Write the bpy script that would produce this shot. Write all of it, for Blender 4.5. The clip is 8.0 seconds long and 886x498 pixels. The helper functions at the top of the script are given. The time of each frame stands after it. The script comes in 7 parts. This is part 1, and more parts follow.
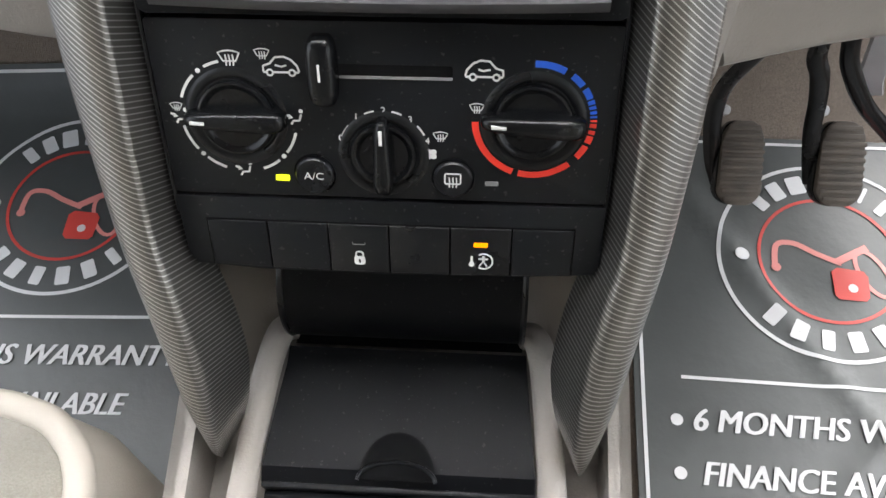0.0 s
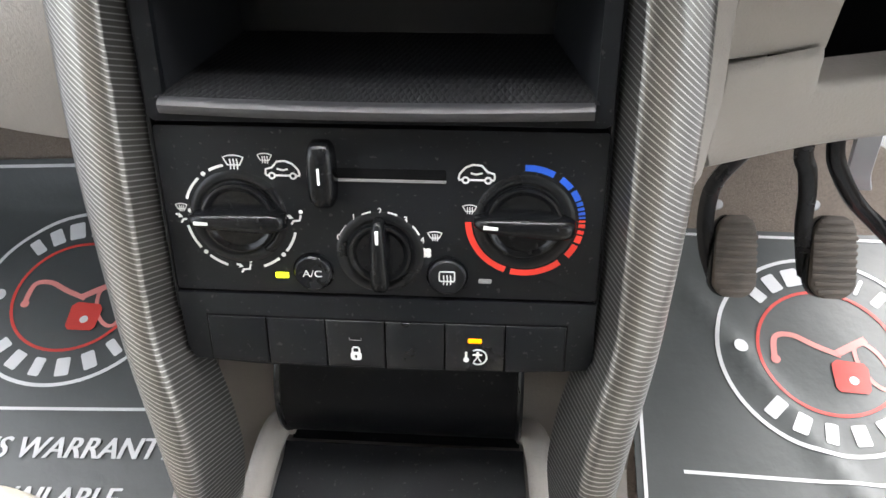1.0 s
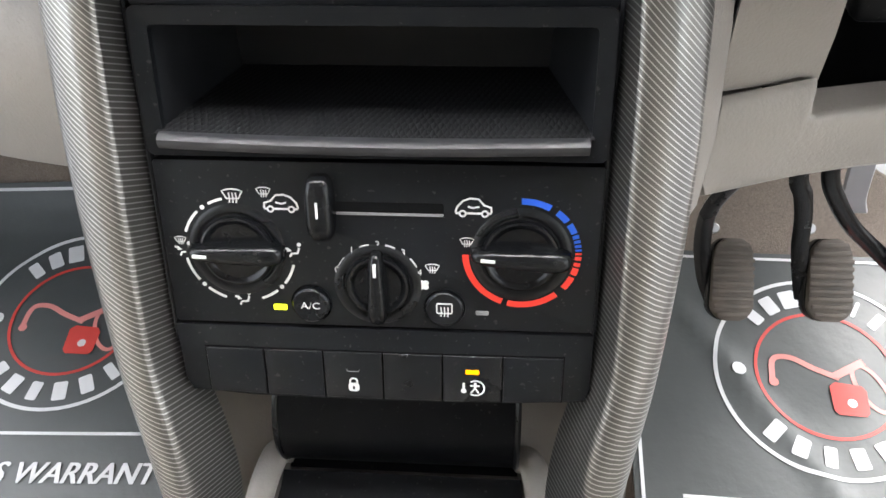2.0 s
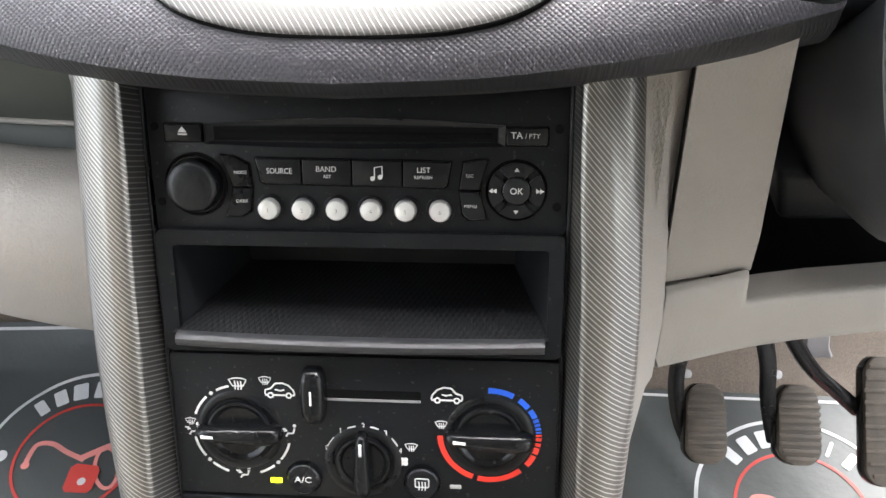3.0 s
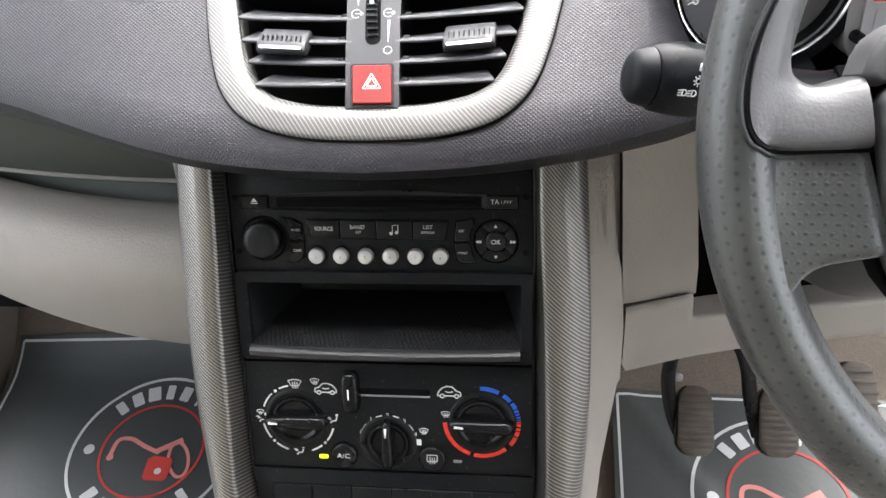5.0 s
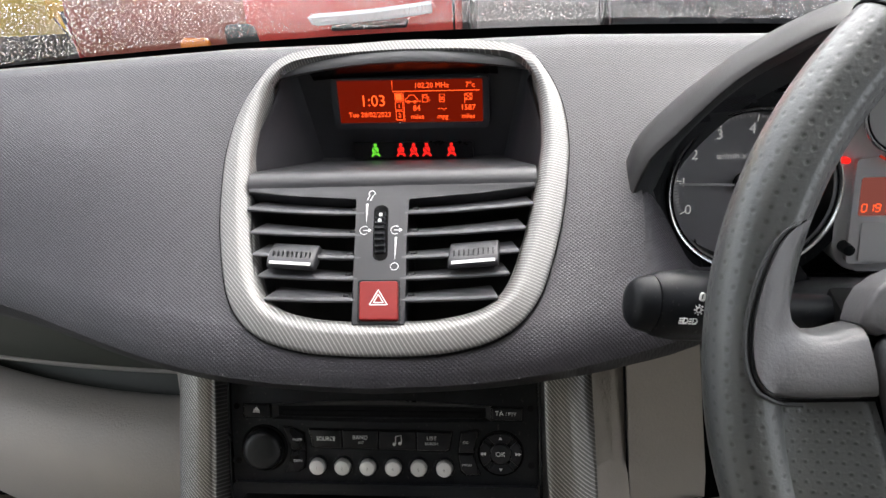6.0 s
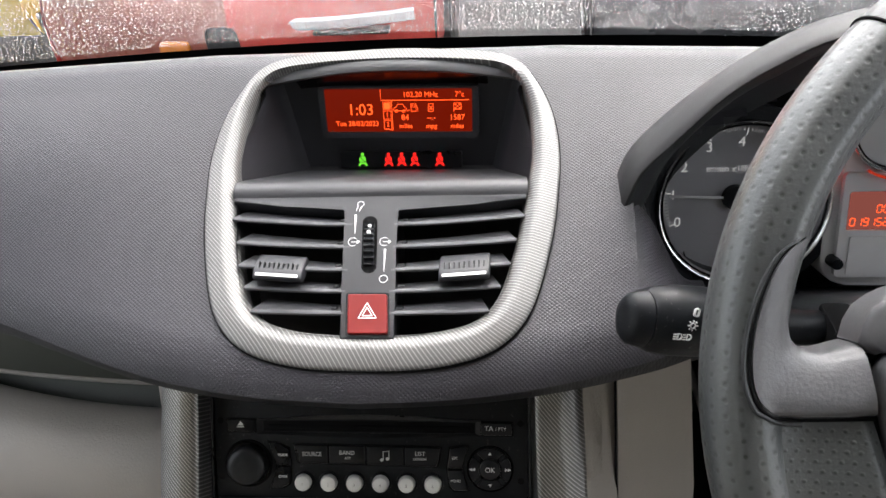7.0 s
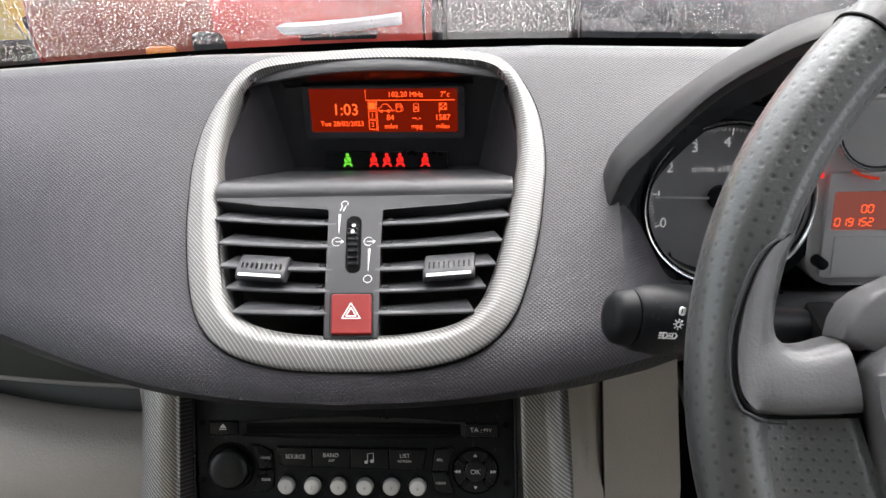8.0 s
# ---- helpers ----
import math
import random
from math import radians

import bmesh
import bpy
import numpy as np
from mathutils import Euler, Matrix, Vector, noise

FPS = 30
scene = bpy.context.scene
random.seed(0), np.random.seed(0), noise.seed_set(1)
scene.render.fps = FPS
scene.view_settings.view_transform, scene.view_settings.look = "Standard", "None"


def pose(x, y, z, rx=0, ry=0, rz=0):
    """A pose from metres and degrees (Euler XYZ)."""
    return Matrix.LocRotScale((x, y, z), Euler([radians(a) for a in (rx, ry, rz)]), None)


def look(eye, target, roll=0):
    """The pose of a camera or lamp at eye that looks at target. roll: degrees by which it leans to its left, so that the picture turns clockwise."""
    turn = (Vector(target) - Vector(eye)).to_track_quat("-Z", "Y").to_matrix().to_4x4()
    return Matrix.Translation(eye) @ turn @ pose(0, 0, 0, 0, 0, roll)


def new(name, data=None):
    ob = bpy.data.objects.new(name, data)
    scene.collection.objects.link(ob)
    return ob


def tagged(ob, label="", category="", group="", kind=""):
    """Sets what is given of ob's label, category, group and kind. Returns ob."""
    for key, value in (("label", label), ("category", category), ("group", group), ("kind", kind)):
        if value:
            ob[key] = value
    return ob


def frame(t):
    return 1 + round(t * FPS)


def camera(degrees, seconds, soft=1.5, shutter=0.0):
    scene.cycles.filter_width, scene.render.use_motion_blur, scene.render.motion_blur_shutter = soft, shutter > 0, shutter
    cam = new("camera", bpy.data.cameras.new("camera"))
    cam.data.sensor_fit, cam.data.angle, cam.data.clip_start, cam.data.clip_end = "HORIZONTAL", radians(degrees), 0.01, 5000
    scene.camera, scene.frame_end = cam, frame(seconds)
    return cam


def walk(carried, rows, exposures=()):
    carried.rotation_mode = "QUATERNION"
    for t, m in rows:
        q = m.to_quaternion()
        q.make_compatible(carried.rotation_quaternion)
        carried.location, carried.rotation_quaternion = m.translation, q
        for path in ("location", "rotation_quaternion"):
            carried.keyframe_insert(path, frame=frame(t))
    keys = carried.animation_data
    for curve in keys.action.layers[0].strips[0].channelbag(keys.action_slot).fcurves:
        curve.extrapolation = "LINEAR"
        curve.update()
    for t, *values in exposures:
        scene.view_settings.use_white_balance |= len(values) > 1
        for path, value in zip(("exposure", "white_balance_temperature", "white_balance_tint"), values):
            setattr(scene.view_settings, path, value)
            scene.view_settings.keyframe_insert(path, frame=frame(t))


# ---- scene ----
cam = camera(59.9, 8.0, soft=1.5, shutter=0.0)
PATH = [
    (0, (0.045, 0.011, 0.72), (-0.074, 0.974, -1.029), -4.1),
    (0.5, (0.048, 0.011, 0.727), (-0.085, 1.139, -0.918), -3.8),
    (1, (0.049, 0.01, 0.729), (-0.085, 1.166, -0.898), -3.7),
    (1.2, (0.049, 0.01, 0.728), (-0.083, 1.165, -0.899), -3.7),
    (2.3, (0.05, 0.015, 0.745), (-0.081, 1.263, -0.811), -3.3),
    (2.5, (0.052, 0.015, 0.764), (-0.08, 1.331, -0.736), -3.1),
    (3, (0.062, 0.009, 0.798), (-0.071, 1.418, -0.616), -2.8),
    (3.5, (0.069, -0.006, 0.817), (-0.072, 1.392, -0.606), -3.3),
    (4, (0.083, -0.05, 0.865), (-0.077, 1.336, -0.569), -4.1),
    (4.2, (0.082, -0.065, 0.88), (-0.086, 1.315, -0.558), -4.3),
    (5.3, (0.099, -0.062, 0.909), (-0.158, 1.403, -0.428), -6.6),
    (5.5, (0.094, -0.051, 0.922), (-0.152, 1.512, -0.301), -5.9),
    (6, (0.09, -0.043, 0.93), (-0.135, 1.607, -0.178), -5.1),
    (6.5, (0.084, -0.04, 0.933), (-0.096, 1.62, -0.168), -3.8),
    (7, (0.083, -0.036, 0.93), (-0.087, 1.626, -0.169), -3.7),
    (7.5, (0.083, -0.036, 0.929), (-0.062, 1.635, -0.161), -3.2),
    (8, (0.085, -0.035, 0.925), (-0.056, 1.637, -0.162), -3.2),
]
EXPOSURES = [(0.0, 2.50), (0.2, 2.80), (0.5, 2.96), (1.2, 3.14), (2.3, 3.20), (2.7, 3.38), (3.0, 3.27), (3.5, 3.08), (4.2, 2.77), (5.3, 2.58), (5.5, 2.36), (6.0, 1.82), (6.6, 1.93), (8.0, 1.91)]
walk(cam, [(t, look(eye, target, roll)) for t, eye, target, roll in PATH], EXPOSURES)

# ---- daylight: a bright overcast sky and a very soft sun ----
world = bpy.data.worlds.new("overcast")
scene.world = world
world.use_nodes = True
wn = world.node_tree.nodes
sky = wn.new("ShaderNodeTexSky")
sky.sky_type = "NISHITA"
sky.sun_disc = False
sky.sun_elevation = radians(55)
sky.sun_rotation = radians(21)
sky.dust_density = 4.0
sky.air_density = 1.4
grey = wn.new("ShaderNodeHueSaturation")
grey.inputs["Saturation"].default_value = 0.30
world.node_tree.links.new(sky.outputs[0], grey.inputs["Color"])
world.node_tree.links.new(grey.outputs[0], wn["Background"].inputs[0])
wn["Background"].inputs[1].default_value = 0.15
sun = new("sun", bpy.data.lights.new("sun", "SUN"))
sun.data.energy, sun.data.angle, sun.data.color = 1.5, radians(100), (1.0, 0.985, 0.975)
sun.matrix_world = look((0.45, 1.35, 2.2), (0, 0.2, 0.4))


# ---- materials ----
class Nodes:
    """A short way to wire a node material."""

    def __init__(self, name):
        self.m = bpy.data.materials.new(name)
        self.m.use_nodes = True
        self.t = self.m.node_tree
        self.b = self.t.nodes["Principled BSDF"]

    def n(self, kind, **props):
        nd = self.t.nodes.new(kind)
        for key, v in props.items():
            setattr(nd, key, v)
        return nd

    def l(self, a, b):
        self.t.links.new(a, b)

    def coords(self, which="Object"):
        return self.n("ShaderNodeTexCoord").outputs[which]

    def math(self, op, a, b=None, c=None):
        nd = self.n("ShaderNodeMath", operation=op)
        for i, v in enumerate((a, b, c)):
            if v is None:
                continue
            if isinstance(v, (int, float)):
                nd.inputs[i].default_value = v
            else:
                self.l(v, nd.inputs[i])
        return nd.outputs[0]

    def noise(self, scale, detail=4, rough=0.6, which="Object"):
        nd = self.n("ShaderNodeTexNoise")
        nd.inputs["Scale"].default_value, nd.inputs["Detail"].default_value, nd.inputs["Roughness"].default_value = scale, detail, rough
        self.l(self.coords(which), nd.inputs["Vector"])
        return nd.outputs[0]

    def ramp(self, fac, lo, hi, a, b):
        nd = self.n("ShaderNodeMapRange")
        nd.clamp = True
        for i, v in zip(("From Min", "From Max", "To Min", "To Max"), (lo, hi, a, b)):
            nd.inputs[i].default_value = v
        self.l(fac, nd.inputs[0])
        return nd.outputs[0]

    def mix(self, fac, a, b):
        nd = self.n("ShaderNodeMix", data_type="RGBA")
        for i, v in ((0, fac), (6, a), (7, b)):
            if isinstance(v, (tuple, list)):
                nd.inputs[i].default_value = (*v, 1) if len(v) == 3 else v
            elif isinstance(v, (int, float)):
                nd.inputs[i].default_value = v
            else:
                self.l(v, nd.inputs[i])
        return nd.outputs[2]

    def bump(self, height, dist, strength=1.0):
        nd = self.n("ShaderNodeBump")
        nd.inputs["Distance"].default_value, nd.inputs["Strength"].default_value = dist, strength
        self.l(height, nd.inputs["Height"])
        if self.b.inputs["Normal"].is_linked:
            self.l(self.b.inputs["Normal"].links[0].from_socket, nd.inputs["Normal"])
        self.l(nd.outputs[0], self.b.inputs["Normal"])


def surface(name, base, rough, metal=0.0, vary=0.12, fine=900.0, coarse=14.0, relief=0.00006, coat=0.0, dust=0.0, sheen=0.0, spec=0.5):
    """Paint, plastic, rubber and metal: base colour with grain and slow stains, roughness that wanders, fine relief."""
    k = Nodes(name)
    a, c = k.noise(fine, 3), k.noise(coarse, 5)
    lo, hi = tuple(v * (1 - vary) for v in base), tuple(min(1, v * (1 + vary)) for v in base)
    col = k.mix(k.ramp(c, 0.3, 0.7, 0, 1), lo, hi)
    if dust:
        specks = k.ramp(k.noise(420, 2, 0.5), 0.66, 0.74, 0, dust)
        col = k.mix(specks, col, (0.32, 0.31, 0.29))
    k.l(col, k.b.inputs["Base Color"])
    k.l(k.ramp(c, 0.25, 0.75, max(0.02, rough - 0.07), min(1, rough + 0.07)), k.b.inputs["Roughness"])
    k.b.inputs["Metallic"].default_value = metal
    k.b.inputs["Coat Weight"].default_value = coat
    k.b.inputs["Coat Roughness"].default_value = 0.12
    k.b.inputs["Sheen Weight"].default_value = sheen
    k.b.inputs["Specular IOR Level"].default_value = spec
    if relief:
        k.bump(a, relief)
    return k.m


LAMPS = 0.30


def glow(name, colour, strength):
    k = Nodes(name)
    k.b.inputs["Base Color"].default_value = (*[0.05 * c for c in colour], 1)
    k.b.inputs["Emission Color"].default_value = (*colour, 1)
    k.b.inputs["Emission Strength"].default_value = strength * LAMPS
    k.b.inputs["Specular IOR Level"].default_value = 0.12
    return k.m


def striped(name, base, light, metal, rough, coat, pitch, lean, turn=0.0, which="Object"):
    """Silver trim with fine slanted light lines under a clear lacquer; lean: their slope, turn: its change along y."""
    k = Nodes(name)
    s = k.n("ShaderNodeSeparateXYZ")
    k.l(k.coords(which), s.inputs[0])
    x, y = s.outputs[0], s.outputs[1]
    d = k.math("ADD", y, k.math("MULTIPLY", x, k.math("ADD", k.math("MULTIPLY", y, turn), lean)))
    w = k.math("SINE", k.math("MULTIPLY", d, 2 * math.pi / pitch))
    line = k.ramp(w, 0.55, 0.95, 0, 1)
    cloud = k.ramp(k.noise(22, 4), 0.3, 0.7, 0.0, 0.10)
    k.l(k.mix(cloud, k.mix(line, base, light), (0.05, 0.05, 0.05)), k.b.inputs["Base Color"])
    k.b.inputs["Metallic"].default_value = metal
    k.l(k.ramp(k.noise(12), 0.3, 0.7, rough - 0.02, rough + 0.02), k.b.inputs["Roughness"])
    k.b.inputs["Coat Weight"].default_value = coat
    k.b.inputs["Coat Roughness"].default_value = 0.16
    k.bump(line, 0.00005)
    return k.m


def embossed(name, base, rough, pitch, depth, vary=0.1):
    """Soft dashboard skin with a small raised diamond grain."""
    k = Nodes(name)
    s = k.n("ShaderNodeSeparateXYZ")
    k.l(k.coords(), s.inputs[0])
    slope = k.math("ADD", k.math("MULTIPLY", s.outputs[1], 0.882), k.math("MULTIPLY", s.outputs[2], 0.471))
    f = 2 * math.pi / pitch
    u, v = k.math("MULTIPLY", s.outputs[0], f * 0.5), k.math("MULTIPLY", slope, f * 0.62)
    g = k.math("MULTIPLY", k.math("SINE", k.math("ADD", u, v)), k.math("SINE", k.math("SUBTRACT", u, v)))
    g = k.math("POWER", k.math("ABSOLUTE", g), 0.7)
    c = k.noise(9, 5)
    k.l(k.mix(k.ramp(c, 0.3, 0.7, 0, 1), tuple(x * (1 - vary) for x in base), tuple(x * (1 + vary) for x in base)), k.b.inputs["Base Color"])
    k.l(k.ramp(c, 0.3, 0.7, rough - 0.05, rough + 0.05), k.b.inputs["Roughness"])
    k.bump(g, depth)
    k.bump(k.noise(2500, 2), 0.00003)
    return k.m


def perforated(name):
    """Dark grained leather with small punched holes, laid out on the mesh's UV in holes."""
    k = Nodes(name)
    s = k.n("ShaderNodeSeparateXYZ")
    k.l(k.coords("UV"), s.inputs[0])
    row = k.math("FLOOR", s.outputs[1])
    shift = k.math("MULTIPLY", k.math("MODULO", row, 2), 0.5)
    fx = k.math("SUBTRACT", k.math("FRACT", k.math("ADD", s.outputs[0], shift)), 0.5)
    fy = k.math("SUBTRACT", k.math("FRACT", s.outputs[1]), 0.5)
    r = k.math("SQRT", k.math("ADD", k.math("MULTIPLY", fx, fx), k.math("MULTIPLY", fy, fy)))
    hole = k.ramp(r, 0.10, 0.19, 0, 1)
    c = k.noise(25, 5)
    col = k.mix(k.ramp(c, 0.3, 0.7, 0, 1), (0.029, 0.032, 0.033), (0.045, 0.048, 0.048))
    k.l(k.mix(hole, (0.006, 0.006, 0.006), col), k.b.inputs["Base Color"])
    k.l(k.ramp(c, 0.3, 0.7, 0.27, 0.36), k.b.inputs["Roughness"])
    k.b.inputs["Specular IOR Level"].default_value = 0.9
    k.b.inputs["Coat Weight"].default_value = 0.6
    k.b.inputs["Coat Roughness"].default_value = 0.27
    k.bump(k.noise(650, 4, 0.75), 0.00022)
    k.bump(k.ramp(r, 0.06, 0.26, 0, 1), 0.00016)
    return k.m


def carpet_like(name, dark, light, scale):
    k = Nodes(name)
    a, c = k.noise(scale, 4, 0.8), k.noise(9, 5)
    col = k.mix(k.ramp(a, 0.35, 0.65, 0, 1), dark, light)
    k.l(k.mix(k.ramp(c, 0.4, 0.75, 0, 0.5), col, tuple(v * 0.6 for v in dark)), k.b.inputs["Base Color"])
    k.b.inputs["Roughness"].default_value = 0.95
    k.b.inputs["Sheen Weight"].default_value = 0.25
    k.bump(a, 0.0015)
    return k.m


def clear(name, tint=(1, 1, 1), rough=0.0, ior=1.45):
    k = Nodes(name)
    k.b.inputs["Base Color"].default_value = (*tint, 1)
    k.b.inputs["Transmission Weight"].default_value = 1.0
    k.b.inputs["Roughness"].default_value = rough
    k.b.inputs["IOR"].default_value = ior
    return k.m


DASH = embossed("dash_skin", (0.032, 0.030, 0.036), 0.40, 0.0027, 0.00023)
DASH_PLAIN = surface("dash_plain", (0.062, 0.062, 0.065), 0.42, vary=0.08, fine=1600, relief=0.00008)
VENT_GREY = surface("vent_plastic", (0.026, 0.026, 0.029), 0.42, vary=0.08, fine=1500)
BLACK = surface("black_plastic", (0.0050, 0.0058, 0.0072), 0.42, spec=0.22, vary=0.15, fine=1800, relief=0.00005, dust=0.10)
BLACK_MATT = surface("black_moulded_cover", (0.0038, 0.0042, 0.0054), 0.42, spec=0.13, vary=0.15, fine=1800, relief=0.00005, dust=0.08)
BLACK_SATIN = surface("black_satin", (0.0052, 0.0058, 0.0070), 0.30, spec=0.34, vary=0.1, fine=1200, relief=0.00003, dust=0.04)
RECESS = surface("recess_plastic", (0.025, 0.025, 0.029), 0.42, spec=0.4, vary=0.12, fine=1500, relief=0.00005)
# black of joints and gaps; also stands in for shade in under-dash recesses
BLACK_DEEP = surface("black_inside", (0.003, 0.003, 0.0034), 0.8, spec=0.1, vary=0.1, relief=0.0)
BIN_LINER = embossed("bin_liner", (0.0125, 0.0127, 0.0140), 0.62, 0.0030, 0.00030)
BIN_LINER.node_tree.nodes["Principled BSDF"].inputs["Specular IOR Level"].default_value = 0.22
BIN_INSIDE = surface("bin_inside", (0.0085, 0.0092, 0.0108), 0.55, spec=0.3, vary=0.15, fine=1500, relief=0.00005)
RUBBER = surface("ribbed_rubber_liner", (0.009, 0.0088, 0.0088), 0.6, spec=0.3, vary=0.3, fine=900, relief=0.0005, dust=0.15)
GREY = surface("light_grey_plastic", (0.318, 0.292, 0.266), 0.52, vary=0.05, fine=480, coarse=5, relief=0.0004)
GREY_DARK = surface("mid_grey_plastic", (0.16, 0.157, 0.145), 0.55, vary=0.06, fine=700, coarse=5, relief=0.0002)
STRIPE = striped("striped_silver_trim", (0.150, 0.147, 0.142), (0.34, 0.335, 0.33), 0.45, 0.44, 0.2, 1.0, 1.0, 0.0, "UV")
STRIPE_BAR = striped("striped_bar_trim", (0.155, 0.149, 0.140), (0.49, 0.48, 0.46), 0.90, 0.30, 0.40, 0.0026, 1.15, 3.2, "UV")
SLAT = surface("vent_slat", (0.058, 0.058, 0.063), 0.42, vary=0.08, fine=1500)
VENT_BOX = surface("vent_inside", (0.012, 0.012, 0.013), 0.6, vary=0.1, relief=0.0)
BLACK_GLOSS = surface("black_gloss", (0.0050, 0.0054, 0.0062), 0.22, spec=0.30, vary=0.08, fine=900, relief=0.00002, dust=0.05)
SILVER = surface("silver_paint", (0.62, 0.62, 0.61), 0.32, metal=0.55, vary=0.04, fine=3000, relief=0.00002)
CHROME = surface("chrome", (0.90, 0.90, 0.90), 0.20, metal=1.0, vary=0.02, relief=0.0)
BARE_METAL = surface("bare_metal", (0.42, 0.42, 0.43), 0.45, metal=0.6, vary=0.1, relief=0.00005)
STEEL = surface("worn_steel", (0.32, 0.31, 0.30), 0.35, metal=0.9, vary=0.2, relief=0.00005)
PRINT = surface("white_print", (0.66, 0.66, 0.65), 0.5, vary=0.05, relief=0.0)
PALE = surface("pale_lacquer", (0.85, 0.85, 0.84), 0.25, vary=0.04, relief=0.0, coat=0.5)
MAT_WHITE = surface("mat_white_print", (0.58, 0.58, 0.585), 0.5, vary=0.08, coarse=9, relief=0.0)
PRINT_GREY = surface("dull_print", (0.22, 0.22, 0.22), 0.5, vary=0.05, relief=0.0)
PRINT_RED = surface("red_print", (0.72, 0.035, 0.02), 0.5, vary=0.05, relief=0.0)
PRINT_BLUE = surface("blue_print", (0.010, 0.085, 0.50), 0.5, vary=0.05, relief=0.0)
HAZARD = surface("red_switch_plastic", (0.17, 0.008, 0.007), 0.46, spec=0.28, vary=0.06, fine=1500)
VINYL = surface("mat_vinyl", (0.060, 0.065, 0.064), 0.40, spec=0.5, vary=0.15, fine=60, coarse=5, relief=0.0005)
MAT_RED = surface("mat_red_print", (0.50, 0.045, 0.035), 0.45, vary=0.08, relief=0.0)
MAT_PINK = surface("mat_pink_print", (0.62, 0.22, 0.20), 0.45, vary=0.1, relief=0.0)
PEDAL = surface("dusty_pedal_rubber", (0.080, 0.065, 0.052), 0.75, vary=0.3, fine=300, coarse=40, relief=0.0003)
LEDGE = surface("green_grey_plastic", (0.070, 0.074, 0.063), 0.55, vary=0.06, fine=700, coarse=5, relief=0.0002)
BROW = surface("hood_skin", (0.027, 0.026, 0.027), 0.50, spec=0.4, vary=0.08, fine=1600, relief=0.00008)
# darker copy of the dash skin: shade under the pad's edge put into colour
ROLL_SHADE = embossed("shaded_roll_skin", (0.010, 0.010, 0.012), 0.55, 0.0027, 0.00018)
BLACK_PAINT = surface("black_enamel", (0.006, 0.006, 0.0065), 0.24, spec=0.35, vary=0.1, relief=0.0)
CARPET = carpet_like("brown_grey_carpet", (0.125, 0.098, 0.077), (0.215, 0.172, 0.138), 420)
SEAT = carpet_like("beige_seat_cloth", (0.24, 0.225, 0.19), (0.36, 0.34, 0.29), 900)
PIPING = surface("beige_vinyl", (0.42, 0.39, 0.34), 0.5, vary=0.05, fine=500, relief=0.0002)
LEATHER = perforated("perforated_leather")
LEATHER_PLAIN = surface("smooth_wheel_trim", (0.068, 0.067, 0.070), 0.40, coat=0.2, vary=0.12, fine=700, relief=0.00018)
INSERT = surface("smooth_spoke_insert", (0.096, 0.095, 0.101), 0.38, coat=0.25, vary=0.12, fine=700, relief=0.00018)
LIP = surface("satin_lip", (0.028, 0.028, 0.031), 0.42, vary=0.08, fine=1200, relief=0.00003)
COLUMN = surface("column_plastic", (0.028, 0.030, 0.032), 0.42, vary=0.1, fine=900, relief=0.0002)
DIAL = surface("dial_face", (0.34, 0.332, 0.345), 0.6, vary=0.05, relief=0.0)
CLUSTER = surface("cluster_grey", (0.52, 0.51, 0.51), 0.5, vary=0.05, relief=0.0)
SCREEN = glow("orange_screen", (0.30, 0.012, 0.001), 0.47)
SCREEN_LIT = glow("orange_pixels", (1.0, 0.085, 0.014), 2.3)
LCD_DIM = glow("dim_lcd", (0.30, 0.085, 0.065), 0.70)
LIT_PRINT = glow("backlit_print", (1.0, 0.98, 0.97), 0.34)
GREEN = glow("green_lamp", (0.18, 0.85, 0.05), 0.9)
YELLOW_LED = glow("yellow_green_led", (0.80, 0.95, 0.02), 1.3)
AMBER = glow("amber_led", (1.0, 0.27, 0.0), 1.3)
RED_REFLECTION = glow("dim_red_reflection", (0.75, 0.05, 0.015), 0.45)
RED_LAMP = glow("red_lamp", (1.0, 0.02, 0.015), 1.2)
ROOFLINER = surface("roof_lining", (0.42, 0.41, 0.39), 0.9, vary=0.05, fine=300, relief=0.0004)
GLASS = clear("glass")
WATER = clear("rain_water", rough=0.04, ior=1.33)
ASPHALT = surface("wet_asphalt", (0.045, 0.046, 0.048), 0.35, vary=0.3, fine=90, coarse=0.6, relief=0.004)
CAR_RED = surface("red_car_paint", (0.66, 0.055, 0.036), 0.4, vary=0.04, coarse=2, relief=0.0, coat=0.8)
CAR_MAROON = surface("maroon_car_paint", (0.34, 0.085, 0.05), 0.3, vary=0.06, coarse=2, relief=0.0, coat=0.8)
CAR_YELLOW = surface("yellow_car_paint", (0.70, 0.48, 0.02), 0.3, vary=0.04, coarse=2, relief=0.0, coat=0.8)
CAR_BLACK = surface("black_car_paint", (0.045, 0.047, 0.05), 0.3, vary=0.1, coarse=2, relief=0.0, coat=0.8)
CONCRETE = surface("pale_concrete", (0.34, 0.34, 0.32), 0.85, vary=0.15, fine=40, coarse=1.5, relief=0.002)
TYRE = surface("tyre", (0.02, 0.02, 0.02), 0.8, vary=0.2, fine=80, relief=0.001)
TINTED = surface("dark_glass", (0.02, 0.022, 0.025), 0.06, vary=0.05, relief=0.0, coat=0.5)
LAMP_AMBER = surface("amber_lens", (0.65, 0.20, 0.02), 0.15, vary=0.05, relief=0.0, coat=1.0)
LAMP_RED = surface("tail_lamp_plastic", (0.60, 0.02, 0.02), 0.15, vary=0.05, relief=0.0, coat=1.0)


# ---- building blocks ----
MM = 0.001


